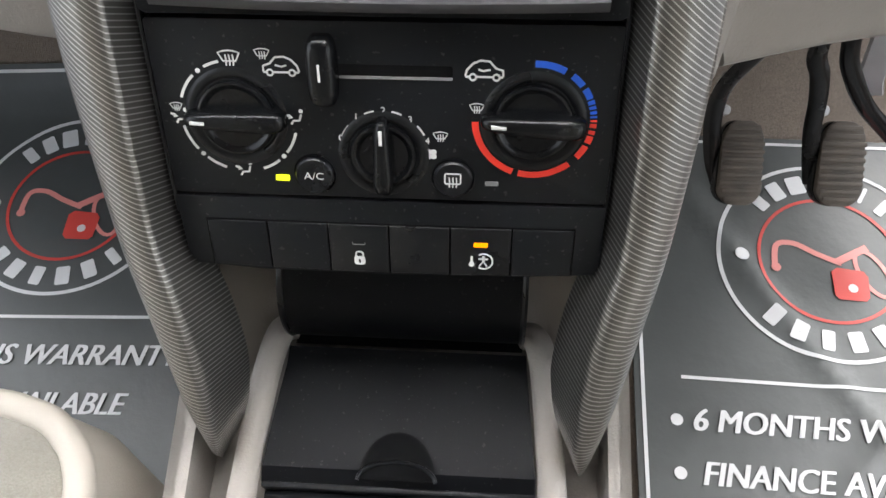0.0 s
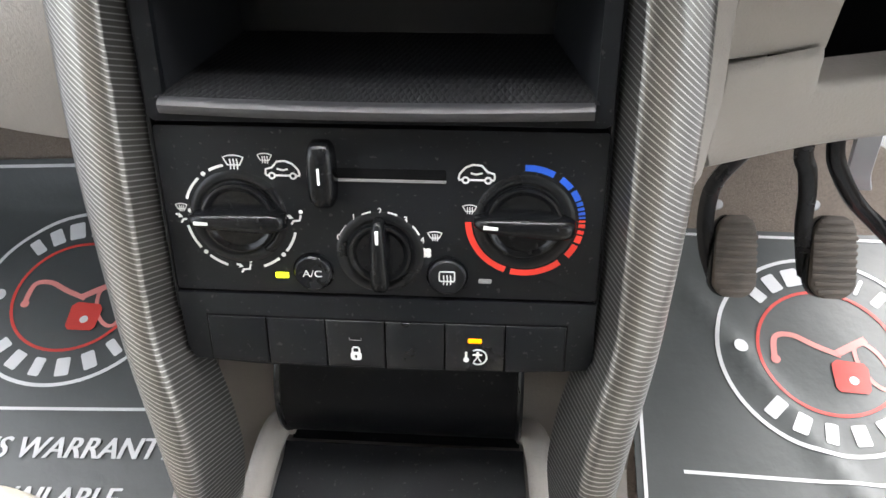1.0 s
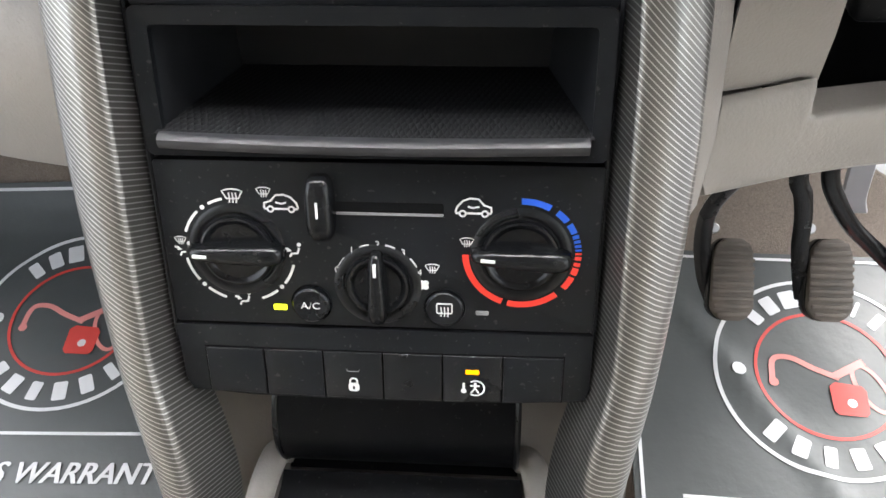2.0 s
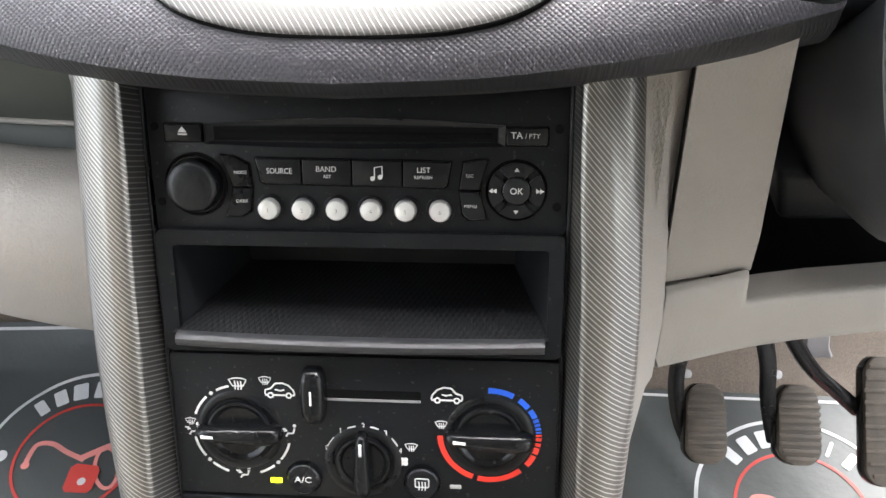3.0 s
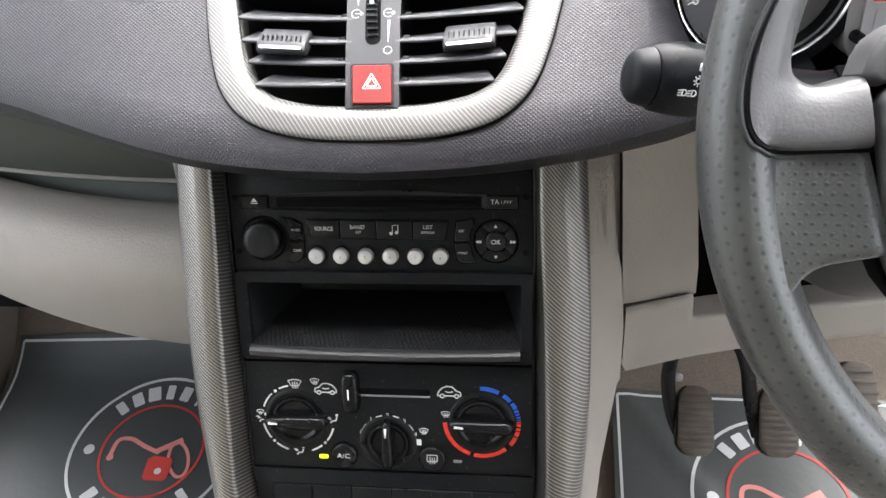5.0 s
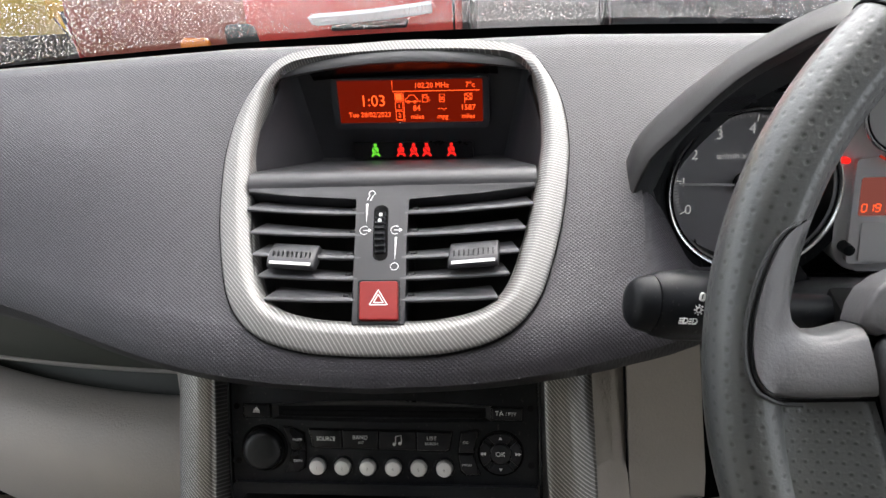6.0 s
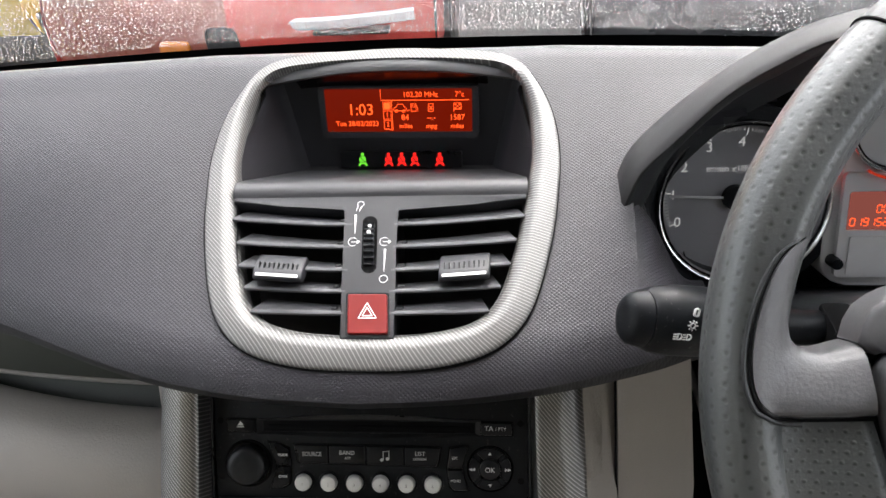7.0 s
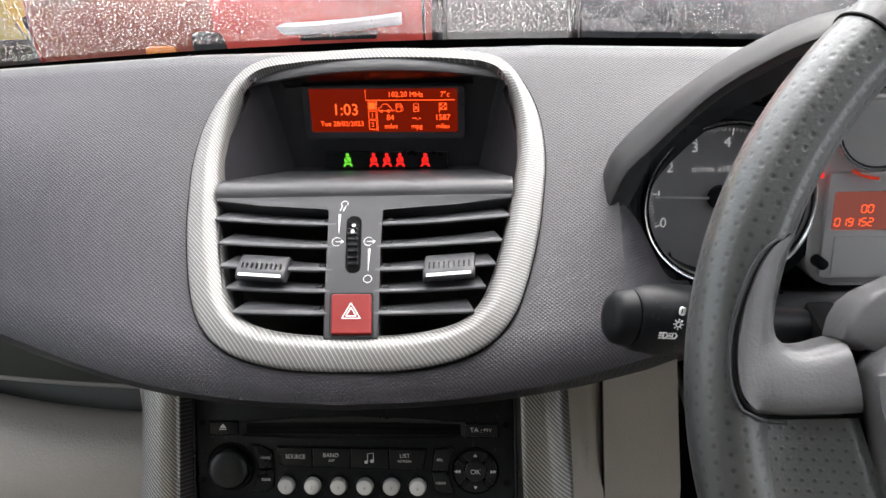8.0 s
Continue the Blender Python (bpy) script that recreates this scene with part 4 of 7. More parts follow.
def roller_and_lid():
    r = thing("roller_cover", "black cylinder of the roll-back cover", "roller cover")
    b = lathe([(0, -0.0655), (0.036, -0.0655), (0.040, -0.063), (0.040, 0.063), (0.036, 0.0655), (0, 0.0655)], 48)
    part("drum", moved(b, pose(0.0, 0.212, 0.330, 0, 90, 0)), BLACK_MATT, r)
    for e in (-1, 1):
        cap = lathe([(0.0405, -0.0015), (0.0412, 0.0), (0.0405, 0.0015), (0.0, 0.0018)], 48)
        part("end_cap", moved(cap, pose(e * 0.0648, 0.212, 0.330, 0, 90 * e, 0)), BLACK_SATIN, r)
    part("skirt", loft([[(x, 0.176, 0.2985) for x in (-0.0665, 0.0665)], [(x, 0.196, 0.2990) for x in (-0.0665, 0.0665)], [(x, 0.225, 0.2920) for x in (-0.0665, 0.0665)]]), BLACK_MATT, r)
    l = thing("ashtray_lid", "closed black lid with a half-round finger notch", "lid")
    n = 13
    rows = []
    for t in (0, 0.12, 0.5, 0.9, 1.0):
        y = 0.172 - 0.076 * t
        rows.append([((-1 + 2 * i / (n - 1)) * (0.0685 + 0.006 * t), y, 0.3005 + 0.002 * math.sin(math.pi * t) - (0.006 if t == 1.0 else 0) + (0.004 if t == 0 else 0)) for i in range(n)])
    part("lid", loft(rows), BLACK_MATT, l)
    part("lid_edge", bm_box(-0.0745, 0.0745, 0.0935, 0.097, 0.284, 0.2955, 0.0012), BLACK, l)
    b = prism(circle(0, 0, 0.021, 28, a0=0, a1=180), 0, 0.0012, 0.0008)
    part("finger_notch", moved(b, Matrix.Translation((0.0, 0.0985, 0.3005)) @ pose(0, 0, 0, 4) @ Matrix.Diagonal((1, 1.25, 1, 1))), BLACK_DEEP, l, "half-round recess")
    part("notch_lip", tube([(0.021 * math.cos(radians(a)), 0.0985 + 0.010 * math.sin(radians(a)), 0.3022) for a in range(0, 181, 15)], 0.0012, 8), BLACK_SATIN, l)
    g = thing("gear_gaiter", "black creased gaiter behind the lid", "gaiter")
    rng = random.Random(3)
    rows = []
    for j in range(9):
        y = 0.090 - 0.022 * j
        rows.append([(-0.072 + 0.012 * i, y + rng.uniform(-0.004, 0.004), 0.283 + rng.uniform(-0.004, 0.006) + 0.012 * min(j, 4) / 4) for i in range(13)])
    part("gaiter", loft(rows), LEATHER_PLAIN, g, angle=70)
    part("gaiter_ring", tube([(x, 0.0905, 0.287) for x in (-0.073, -0.03, 0.03, 0.073)], 0.003, 8), BLACK_SATIN, g)


roller_and_lid()


def trim_bar(s):
    bar = thing("console_bar", "striped silver lacquered bar along the console's edge", "trim bar", CONSOLE, group="console bars")
    # along the bar: outer edge, inner edge, where the crest lies between them, its height
    tab = [(40, 123.5, 94.0, 0.92, 15.0), (16, 124.5, 94.5, 0.92, 15.5), (-25, 126.5, 95.0, 0.91, 16.0), (-65, 128.0, 94.8, 0.84, 16.0), (-102, 128.8, 94.4, 0.80, 16.0), (-145, 128.0, 94.4, 0.77, 16.5), (-188, 125.3, 94.2, 0.74, 17.0), (-208, 123.5, 92.5, 0.74, 18.5), (-226, 121.2, 88.0, 0.72, 20.0), (-250, 117.6, 82.5, 0.67, 21.0), (-280, 113.4, 79.0, 0.64, 21.0), (-300, 110.0, 80.0, 0.64, 20.0), (-318, 106.0, 83.0, 0.66, 17.0), (-335, 101.8, 89.5, 0.60, 11.0), (-346, 98.3, 95.0, 0.50, 3.0)]
    rows = []
    for y, xo, xi, crest, h in smooth_path(tab, 5):
        w = xo - xi
        rise = [(0.0, 0.02), (0.05, 0.24), (0.14, 0.46), (0.28, 0.68), (0.46, 0.86), (0.66, 0.955), (0.82, 0.985), (0.92, 0.97), (1.0, 0.91)]
        deep = interp(y, [(-346, 1.0), (-240, 1.0), (-205, 0.5), (-60, 0.3), (0, 0.0)])
        sec = [(0.0, -14.0), (0.0, -3.0)] + [(u * crest, h * z) for u, z in rise]
        sec += [(crest + (1 - crest) * u, h * z) for u, z in ((0.16, 0.80), (0.45, 0.50), (0.80, 0.13), (0.96, -0.05))] + [(1.0, -0.1 * h), (1.0, -14.0)]
        sec = [(u, z - 12.0 * deep * max(0.0, (u - crest) / (1 - crest)) if z > -13 else z) for u, z in sec]
        rows.append([(s * (xo - u * w) * MM, y * MM, z * MM) for u, z in sec])
    b = loft(rows, closed=True, caps=True)
    lay = b.loops.layers.uv.new("lines")
    for f in b.faces:
        for loop in f.loops:
            loop[lay].uv = (loop.vert.co.x - s * 0.110, loop.vert.co.y)
    part("bar", b, STRIPE_BAR, bar, angle=60)
    lip = [[(s * (row[2] + dx) * MM, row[0] * MM, z * MM) for dx, z in ((-1.4, -3.0), (-1.2, 0.6), (-0.4, 0.9), (0.6, 0.2))] for row in smooth_path(tab, 5) if row[0] > -196]
    part("inner_lip", loft(lip), BLACK_SATIN, bar, "thin black lip along the bar")


for s in (-1, 1):
    trim_bar(s)


def radio():
    r = thing("car_radio", "black car radio with six silver round buttons", "car radio", CONSOLE)
    holes = ((-89, 0), (89, 0), (-89, -34), (89, -34))
    part("faceplate", prism(S(rrect(0.5, -12.5, 186, 69, 2.5)), -60 * MM, 0.6 * MM, 0.8 * MM), BLACK, r)
    # recessed disc slot with a lip
    out = S([(-66.5, 1.4), (-30, 3.6), (0, 4.4), (30, 3.6), (66, 1.4), (66, -7.4), (30, -8.6), (0, -9.0), (-30, -8.6), (-66.5, -7.4)])
    part("slot_lip", frame_prism(out, S([(-63, 0.2), (-30, 1.2), (0, 1.5), (30, 1.2), (63, 0.2), (63, -6.0), (30, -6.6), (0, -6.8), (-30, -6.6), (-63, -6.0)]), 0.5 * MM, 1.8 * MM, z_in=0.7 * MM), BLACK_SATIN, r)
    part("slot", bm_box(-62.5 * MM, 62.5 * MM, -5.9 * MM, 0.4 * MM, 0.5 * MM, 0.75 * MM), BLACK_DEEP, r)
    part("slot_shutter", bm_box(-60 * MM, 60 * MM, -4.4 * MM, -2.0 * MM, 0.7 * MM, 0.95 * MM, 0.1 * MM), BLACK_DEEP, r)
    def key(name, pts, parent=r, z=2.0, mat=None):
        part("key_gap", frame_prism([(x * 1.0, y) for x, y in S(grow(pts, 0.7))], S(pts), 0.55 * MM, 0.75 * MM), BLACK_DEEP, parent)
        return part(name, prism(S(pts), 0.5 * MM, z * MM, 0.6 * MM, 2), mat or BLACK_SATIN, parent)
    def grow(pts, d):
        n = len(pts)
        cx, cy = sum(p[0] for p in pts) / n, sum(p[1] for p in pts) / n
        return [(p[0] + math.copysign(d, p[0] - cx), p[1] + math.copysign(d, p[1] - cy)) for p in pts]
    key("eject_key", rrect(-76, -2.6, 16.6, 7.4, 0.8, 2))
    key("ta_key", rrect(75.3, -3.2, 17.6, 7.4, 0.8, 2))
    b = bmesh.new()
    prism(S([(-78.2, -2.4), (-74.0, -2.4), (-76.1, 0.2)]), 2 * MM, 2.12 * MM, into=b)
    ribbon(S([(-78.2, -3.2), (-74.0, -3.2)]), 0.6 * MM, 2 * MM, 2.12 * MM, into=b)
    part("eject_mark", b, PRINT, r)
    text_part("TA", 70.8 * MM, -2.8 * MM, 4.0 * MM, r, 2.1 * MM)
    text_part("/ PTY", 77.6 * MM, -3.0 * MM, 2.8 * MM, r, 2.1 * MM)
    # volume knob with a dark ring
    well = lathe([(14.6 * MM, 0.5 * MM), (14.2 * MM, 1.2 * MM), (13.0 * MM, 0.7 * MM), (12.7 * MM, 0.6 * MM)], 48)
    part("knob_ring", moved(well, Matrix.Translation((-72.3 * MM, -25.8 * MM, 0))), BLACK_DEEP, r)
    knob = lathe([(12.0 * MM, 0.5 * MM), (11.7 * MM, 5.6 * MM), (11.2 * MM, 7.2 * MM), (10.0 * MM, 8.2 * MM), (7.5 * MM, 8.9 * MM), (4.0 * MM, 9.3 * MM), (0, 9.4 * MM)], 48)
    rim = lathe([(13.0 * MM, 0.6 * MM), (12.9 * MM, 1.6 * MM), (12.3 * MM, 1.6 * MM), (12.2 * MM, 0.6 * MM)], 48)
    part("knob_rim", moved(rim, Matrix.Translation((-72.3 * MM, -25.8 * MM, 0))), BLACK_GLOSS, r, "thin glossy ring")
    part("volume_knob", moved(knob, Matrix.Translation((-72.3 * MM, -25.8 * MM, 0))), BLACK_SATIN, r, "round black volume knob")
    # side keys cut to the knob's curve
    key("mode_key", [(-60, -12.4), (-53.5, -13.0), (-47.5, -16.5), (-46.6, -26.2), (-55.0, -26.2), (-56.2, -20)])
    key("dark_key", [(-55.0, -27.2), (-46.6, -27.2), (-47.5, -37.2), (-52, -40.0), (-59.4, -40.2), (-56.2, -34)])
    text_part("MODE", -51.2 * MM, -20.0 * MM, 2.1 * MM, r, 2.1 * MM)
    text_part("DARK", -51.2 * MM, -33.0 * MM, 2.1 * MM, r, 2.1 * MM)
    key("esc_key", [(48.2, -14.8), (57.0, -13.2), (58.8, -14.2), (55.8, -20.4), (55.3, -26.6), (46.4, -26.6)])
    key("menu_key", [(46.4, -27.6), (55.3, -27.6), (56.0, -33.4), (58.8, -39.6), (50.8, -40.2), (47.8, -37.6)])
    text_part("ESC", 50.8 * MM, -20.4 * MM, 2.1 * MM, r, 2.1 * MM)
    text_part("MENU", 51.2 * MM, -34.0 * MM, 2.1 * MM, r, 2.1 * MM)
    # four wide keys
    key("source_key", [(-44.3, -13.6), (-24.2, -13.8), (-24.2, -25.0), (-40.5, -24.8), (-42.4, -23.6)])
    key("band_key", [(-23.4, -13.8), (-1.8, -14.0), (-1.8, -25.4), (-23.4, -25.0)])
    key("note_key", [(-1.0, -14.0), (20.8, -14.2), (20.8, -25.6), (-1.0, -25.4)])
    key("list_key", [(21.6, -14.2), (42.6, -14.6), (40.8, -24.6), (38.8, -26.0), (21.6, -25.6)])
    text_part("SOURCE", -33.6 * MM, -19.2 * MM, 3.6 * MM, r, 2.1 * MM, wide=0.85)
    text_part("BAND", -12.6 * MM, -18.2 * MM, 3.4 * MM, r, 2.1 * MM)
    text_part("AST", -12.2 * MM, -21.4 * MM, 2.1 * MM, r, 2.1 * MM)
    text_part("LIST", 30.6 * MM, -18.2 * MM, 3.4 * MM, r, 2.1 * MM)
    text_part("REFRESH", 30.4 * MM, -21.4 * MM, 2.1 * MM, r, 2.1 * MM)
    b = bmesh.new()
    prism(S(circle(8.0, -22.0, 1.05, 12)), 2 * MM, 2.12 * MM, into=b)
    prism(S(circle(11.4, -21.4, 1.05, 12)), 2 * MM, 2.12 * MM, into=b)
    ribbon(S([(8.9, -22.0), (8.9, -17.2), (12.3, -16.6), (12.3, -21.4)]), 0.5 * MM, 2 * MM, 2.12 * MM, into=b)
    part("note_mark", b, PRINT, r)
    # six silver buttons
    for i in range(6):
        x = -39.2 + 15.4 * i
        ring = lathe([(6.4 * MM, 0.5 * MM), (6.2 * MM, 1.8 * MM), (5.4 * MM, 2.0 * MM), (5.2 * MM, 0.9 * MM)], 28)
        part("button_ring", moved(ring, Matrix.Translation((x * MM, -36.3 * MM, 0))), BLACK, r)
        dome = lathe([(5.0 * MM, 0.6 * MM), (4.9 * MM, 3.2 * MM), (4.2 * MM, 4.5 * MM), (2.4 * MM, 5.1 * MM), (0, 5.3 * MM)], 28)
        part("silver_button", moved(dome, Matrix.Translation((x * MM, -36.3 * MM, 0))), SILVER, r, "round silver station button")
        text_part(str(i + 1), (x + 0.2) * MM, -36.4 * MM, 2.6 * MM, r, 5.25 * MM, PRINT_GREY)
    # four-way ring with OK
    cx, cy = 71.2, -26.9
    well = lathe([(13.8 * MM, 0.5 * MM), (13.4 * MM, 1.5 * MM), (12.6 * MM, 0.8 * MM), (0, 0.7 * MM)], 48)
    part("pad_ring", moved(well, Matrix.Translation((cx * MM, cy * MM, 0))), BLACK_DEEP, r)
    for a in (0, 90, 180, 270):
        o = [(cx + 12.3 * math.cos(radians(t)), cy + 12.3 * math.sin(radians(t))) for t in range(a - 38, a + 39, 4)]
        i_ = [(cx + 6.6 * math.cos(radians(t)), cy + 6.6 * math.sin(radians(t))) for t in range(a + 34, a - 35, -4)]
        part("arrow_key", prism(S(o + i_), 0.6 * MM, 2.2 * MM, 0.5 * MM), BLACK_SATIN, r)
        b = bmesh.new()
        m = Matrix.Translation((cx * MM, cy * MM, 0)) @ pose(0, 0, 0, 0, 0, a)
        tri = [(8.6, -1.1), (10.4, 0), (8.6, 1.1)]
        prism(S(tri), 2.2 * MM, 2.32 * MM, into=b)
        if a in (0, 180):
            prism(S([(x + 1.7, y) for x, y in tri]), 2.2 * MM, 2.32 * MM, into=b)
        part("arrow_mark", moved(b, m), PRINT, r)
        gap = prism(S(rrect(10.0, 0, 4.4, 2.4, 0.3, 1)), 0.6 * MM, 1.6 * MM)
        part("corner_rib", moved(gap, Matrix.Translation((cx * MM, cy * MM, 0)) @ pose(0, 0, 0, 0, 0, a + 45)), BLACK, r)
    ok = lathe([(6.0 * MM, 0.6 * MM), (5.9 * MM, 2.4 * MM), (5.0 * MM, 3.0 * MM), (0, 3.2 * MM)], 32)
    part("ok_key", moved(ok, Matrix.Translation((cx * MM, cy * MM, 0))), BLACK_SATIN, r)
    text_part("OK", cx * MM, cy * MM, 4.0 * MM, r, 3.2 * MM)
    for x, y in holes:
        part("key_hole", prism(S(circle(x, y, 1.9, 16)), 0.55 * MM, 0.72 * MM), BLACK_DEEP, r)


radio()


def storage_bin():
    s = thing("storage_bin", "open black storage bin with a dimpled rubber liner", "storage bin", CONSOLE)
    n = 4
    part("frame", frame_prism(S(rrect(0.6, -75.6, 185.0, 58.6, 3, n)), S(rrect(0.6, -76.8, 171.8, 46.6, 2, n)), -30 * MM, 4.2 * MM, z_in=3.0 * MM), BLACK, s)
    F = lambda x, y, z: (x * MM, y * MM, z * MM)
    a = [F(-86, -100.6, 3), F(86.6, -100.6, 3), F(86.6, -53.4, 3), F(-86, -53.4, 3)]
    k = [F(-73, -81.5, -69), F(73, -81.5, -69), F(78, -34, -69), F(-78, -34, -69)]
    b = bmesh.new()
    for i in (1, 2, 3):
        loft([[a[i], a[(i + 1) % 4]], [k[i], k[(i + 1) % 4]]], into=b)
    loft([[k[0], k[1]], [k[3], k[2]]], into=b)
    part("cavity", b, BIN_INSIDE, s)
    # ribbed liner on the floor and rolled lip in front
    b = bmesh.new()
    rows = []
    for t in np.linspace(0, 1, 30):
        y, z = -95.2 + (-81.5 + 95.2) * t, 6 + (-69 - 6) * t
        w = 87.6 + (74 - 87.6) * t
        rows.append([F(-w + 2 * w * i / 12, y - 1.2 * (1 - (2 * i / 12 - 1) ** 2) * (1 - t) + (0.25 if len(rows) % 2 else 0), z) for i in range(13)])
    part("liner", loft(rows), BIN_LINER, s, "dimpled black rubber liner")
    rows = []
    for i in range(21):
        u = -1 + i / 10
        x = 85.6 * u
        out = 1.6 * (1 - u * u)
        rows.append([F(x, y - 1.3 * (1 - u * u), z + out) for y, z in ((-94.6, 2.0), (-94.9, 6.0), (-95.8, 8.2), (-97.2, 9.2), (-99.2, 9.0), (-100.9, 7.8), (-101.6, 3.2), (-97, 0))])
    part("lip", loft(rows, closed=True, caps=True), LIP, s, "rolled satin black lip")


storage_bin()


def icon_screen(cx, cy, w, b, z0, z1):
    """Windscreen with three rising arrows."""
    h = w * 0.55
    ribbon(S([(cx - w / 2, cy + h * 0.35), (cx - w * 0.25, cy + h * 0.5), (cx, cy + h * 0.55), (cx + w * 0.25, cy + h * 0.5), (cx + w / 2, cy + h * 0.35), (cx + w * 0.30, cy - h * 0.35), (cx - w * 0.30, cy - h * 0.35)]), 0.075 * w * MM, z0, z1, into=b, closed=True)
    for k in (-1, 0, 1):
        x = cx + k * w * 0.17
        ribbon(S([(x, cy - h * 0.75), (x + 0.03 * w, cy - h * 0.3), (x, cy + h * 0.2)]), 0.07 * w * MM, z0, z1, into=b)


def icon_car(cx, cy, w, b, z0, z1, flip=1):
    pts = [(-0.5, -0.12), (-0.49, 0.04), (-0.30, 0.10), (-0.14, 0.28), (0.10, 0.30), (0.30, 0.22), (0.46, 0.04), (0.50, -0.12)]
    body = [(cx + flip * x * w, cy + y * w) for x, y in pts]
    ribbon(S(body), 0.055 * w * MM, z0, z1, into=b)
    for x0, x1 in ((-0.5, -0.42), (-0.22, 0.20), (0.40, 0.5)):
        ribbon(S([(cx + flip * x0 * w, cy - 0.14 * w), (cx + flip * x1 * w, cy - 0.14 * w)]), 0.055 * w * MM, z0, z1, into=b)
    for x in (-0.32, 0.30):
        ribbon(S(circle(cx + flip * x * w, cy - 0.15 * w, 0.085 * w, 14)), 0.05 * w * MM, z0, z1, into=b, closed=True)
    ribbon(S([(cx - flip * 0.16 * w, cy + 0.06 * w), (cx + flip * 0.02 * w, cy + 0.02 * w), (cx + flip * 0.16 * w, cy + 0.06 * w)]), 0.05 * w * MM, z0, z1, into=b)


def icon_foot(cx, cy, b, z0, z1):
    """Air-direction mark: a seat-like angle and a small arrow."""
    ribbon(S([(cx + 3.0, cy + 1.2), (cx + 2.2, cy - 1.4), (cx - 0.4, cy - 1.6), (cx - 1.4, cy - 3.2)]), 0.9 * MM, z0, z1, into=b)
    prism(S(circle(cx + 3.0, cy + 2.6, 0.9, 10)), z0, z1, into=b)
    ribbon(S([(cx - 3.4, cy + 1.0), (cx - 1.6, cy + 0.2)]), 0.8 * MM, z0, z1, into=b)
    prism(S([(cx - 2.0, cy + 1.4), (cx - 0.4, cy - 0.4), (cx - 2.4, cy - 0.8)]), z0, z1, into=b)


def knob(parent, cx, cy, r, length, width, tall, turn, name="knob"):
    m = Matrix.Translation((cx * MM, cy * MM, 0))
    dish = lathe([((r + 5.2) * MM, 2.05 * MM), ((r + 4.0) * MM, 2.8 * MM), ((r + 2.4) * MM, 3.0 * MM), ((r + 1.0) * MM, 2.3 * MM), ((r + 0.3) * MM, 1.4 * MM)], 48)
    part("knob_dish", moved(dish, m), BLACK_SATIN, parent)
    body = lathe([(r * MM, 1.2 * MM), (r * MM, 3.6 * MM), ((r - 0.5) * MM, 4.5 * MM), ((r - 1.4) * MM, 4.8 * MM), ((r - 2.4) * MM, 4.3 * MM), ((r - 3.6) * MM, 3.2 * MM), (0, 2.8 * MM)], 56)
    k = part(name, moved(body, m), BLACK_GLOSS, parent, "round black rotary knob with a raised grip")
    rows = []
    n = 28
    for i in range(n + 1):
        u = -math.cos(math.pi * i / n)
        f = max(0.06, (1 - abs(u) ** 5) ** 0.5)
        hh = tall * (0.55 + 0.45 * f)
        w = width * (0.82 + 0.18 * u) * (0.35 + 0.65 * f)
        sec = []
        for q in range(13):
            a = math.pi * q / 12
            sec.append((-w / 2 * math.copysign(abs(math.cos(a)) ** 0.7, math.cos(a)), 1.5 + (hh - 1.5) * math.sin(a) ** 0.6))
        rows.append([(u * length / 2 * MM, y * MM, z * MM) for y, z in sec])
    part("grip", moved(loft(rows, closed=True, caps=True), m @ pose(0, 0, 0, 0, 0, turn)), BLACK_GLOSS, k, angle=60)
    tick = bm_box(-length * 0.40 * MM, -length * 0.40 * MM + 6.0 * MM, -0.7 * MM, 0.7 * MM, (tall - 1.5) * MM, (tall + 0.06) * MM, 0.05 * MM)
    part("pointer", moved(tick, m @ pose(0, 0, 0, 0, 0, turn)), PRINT, k)
    return k


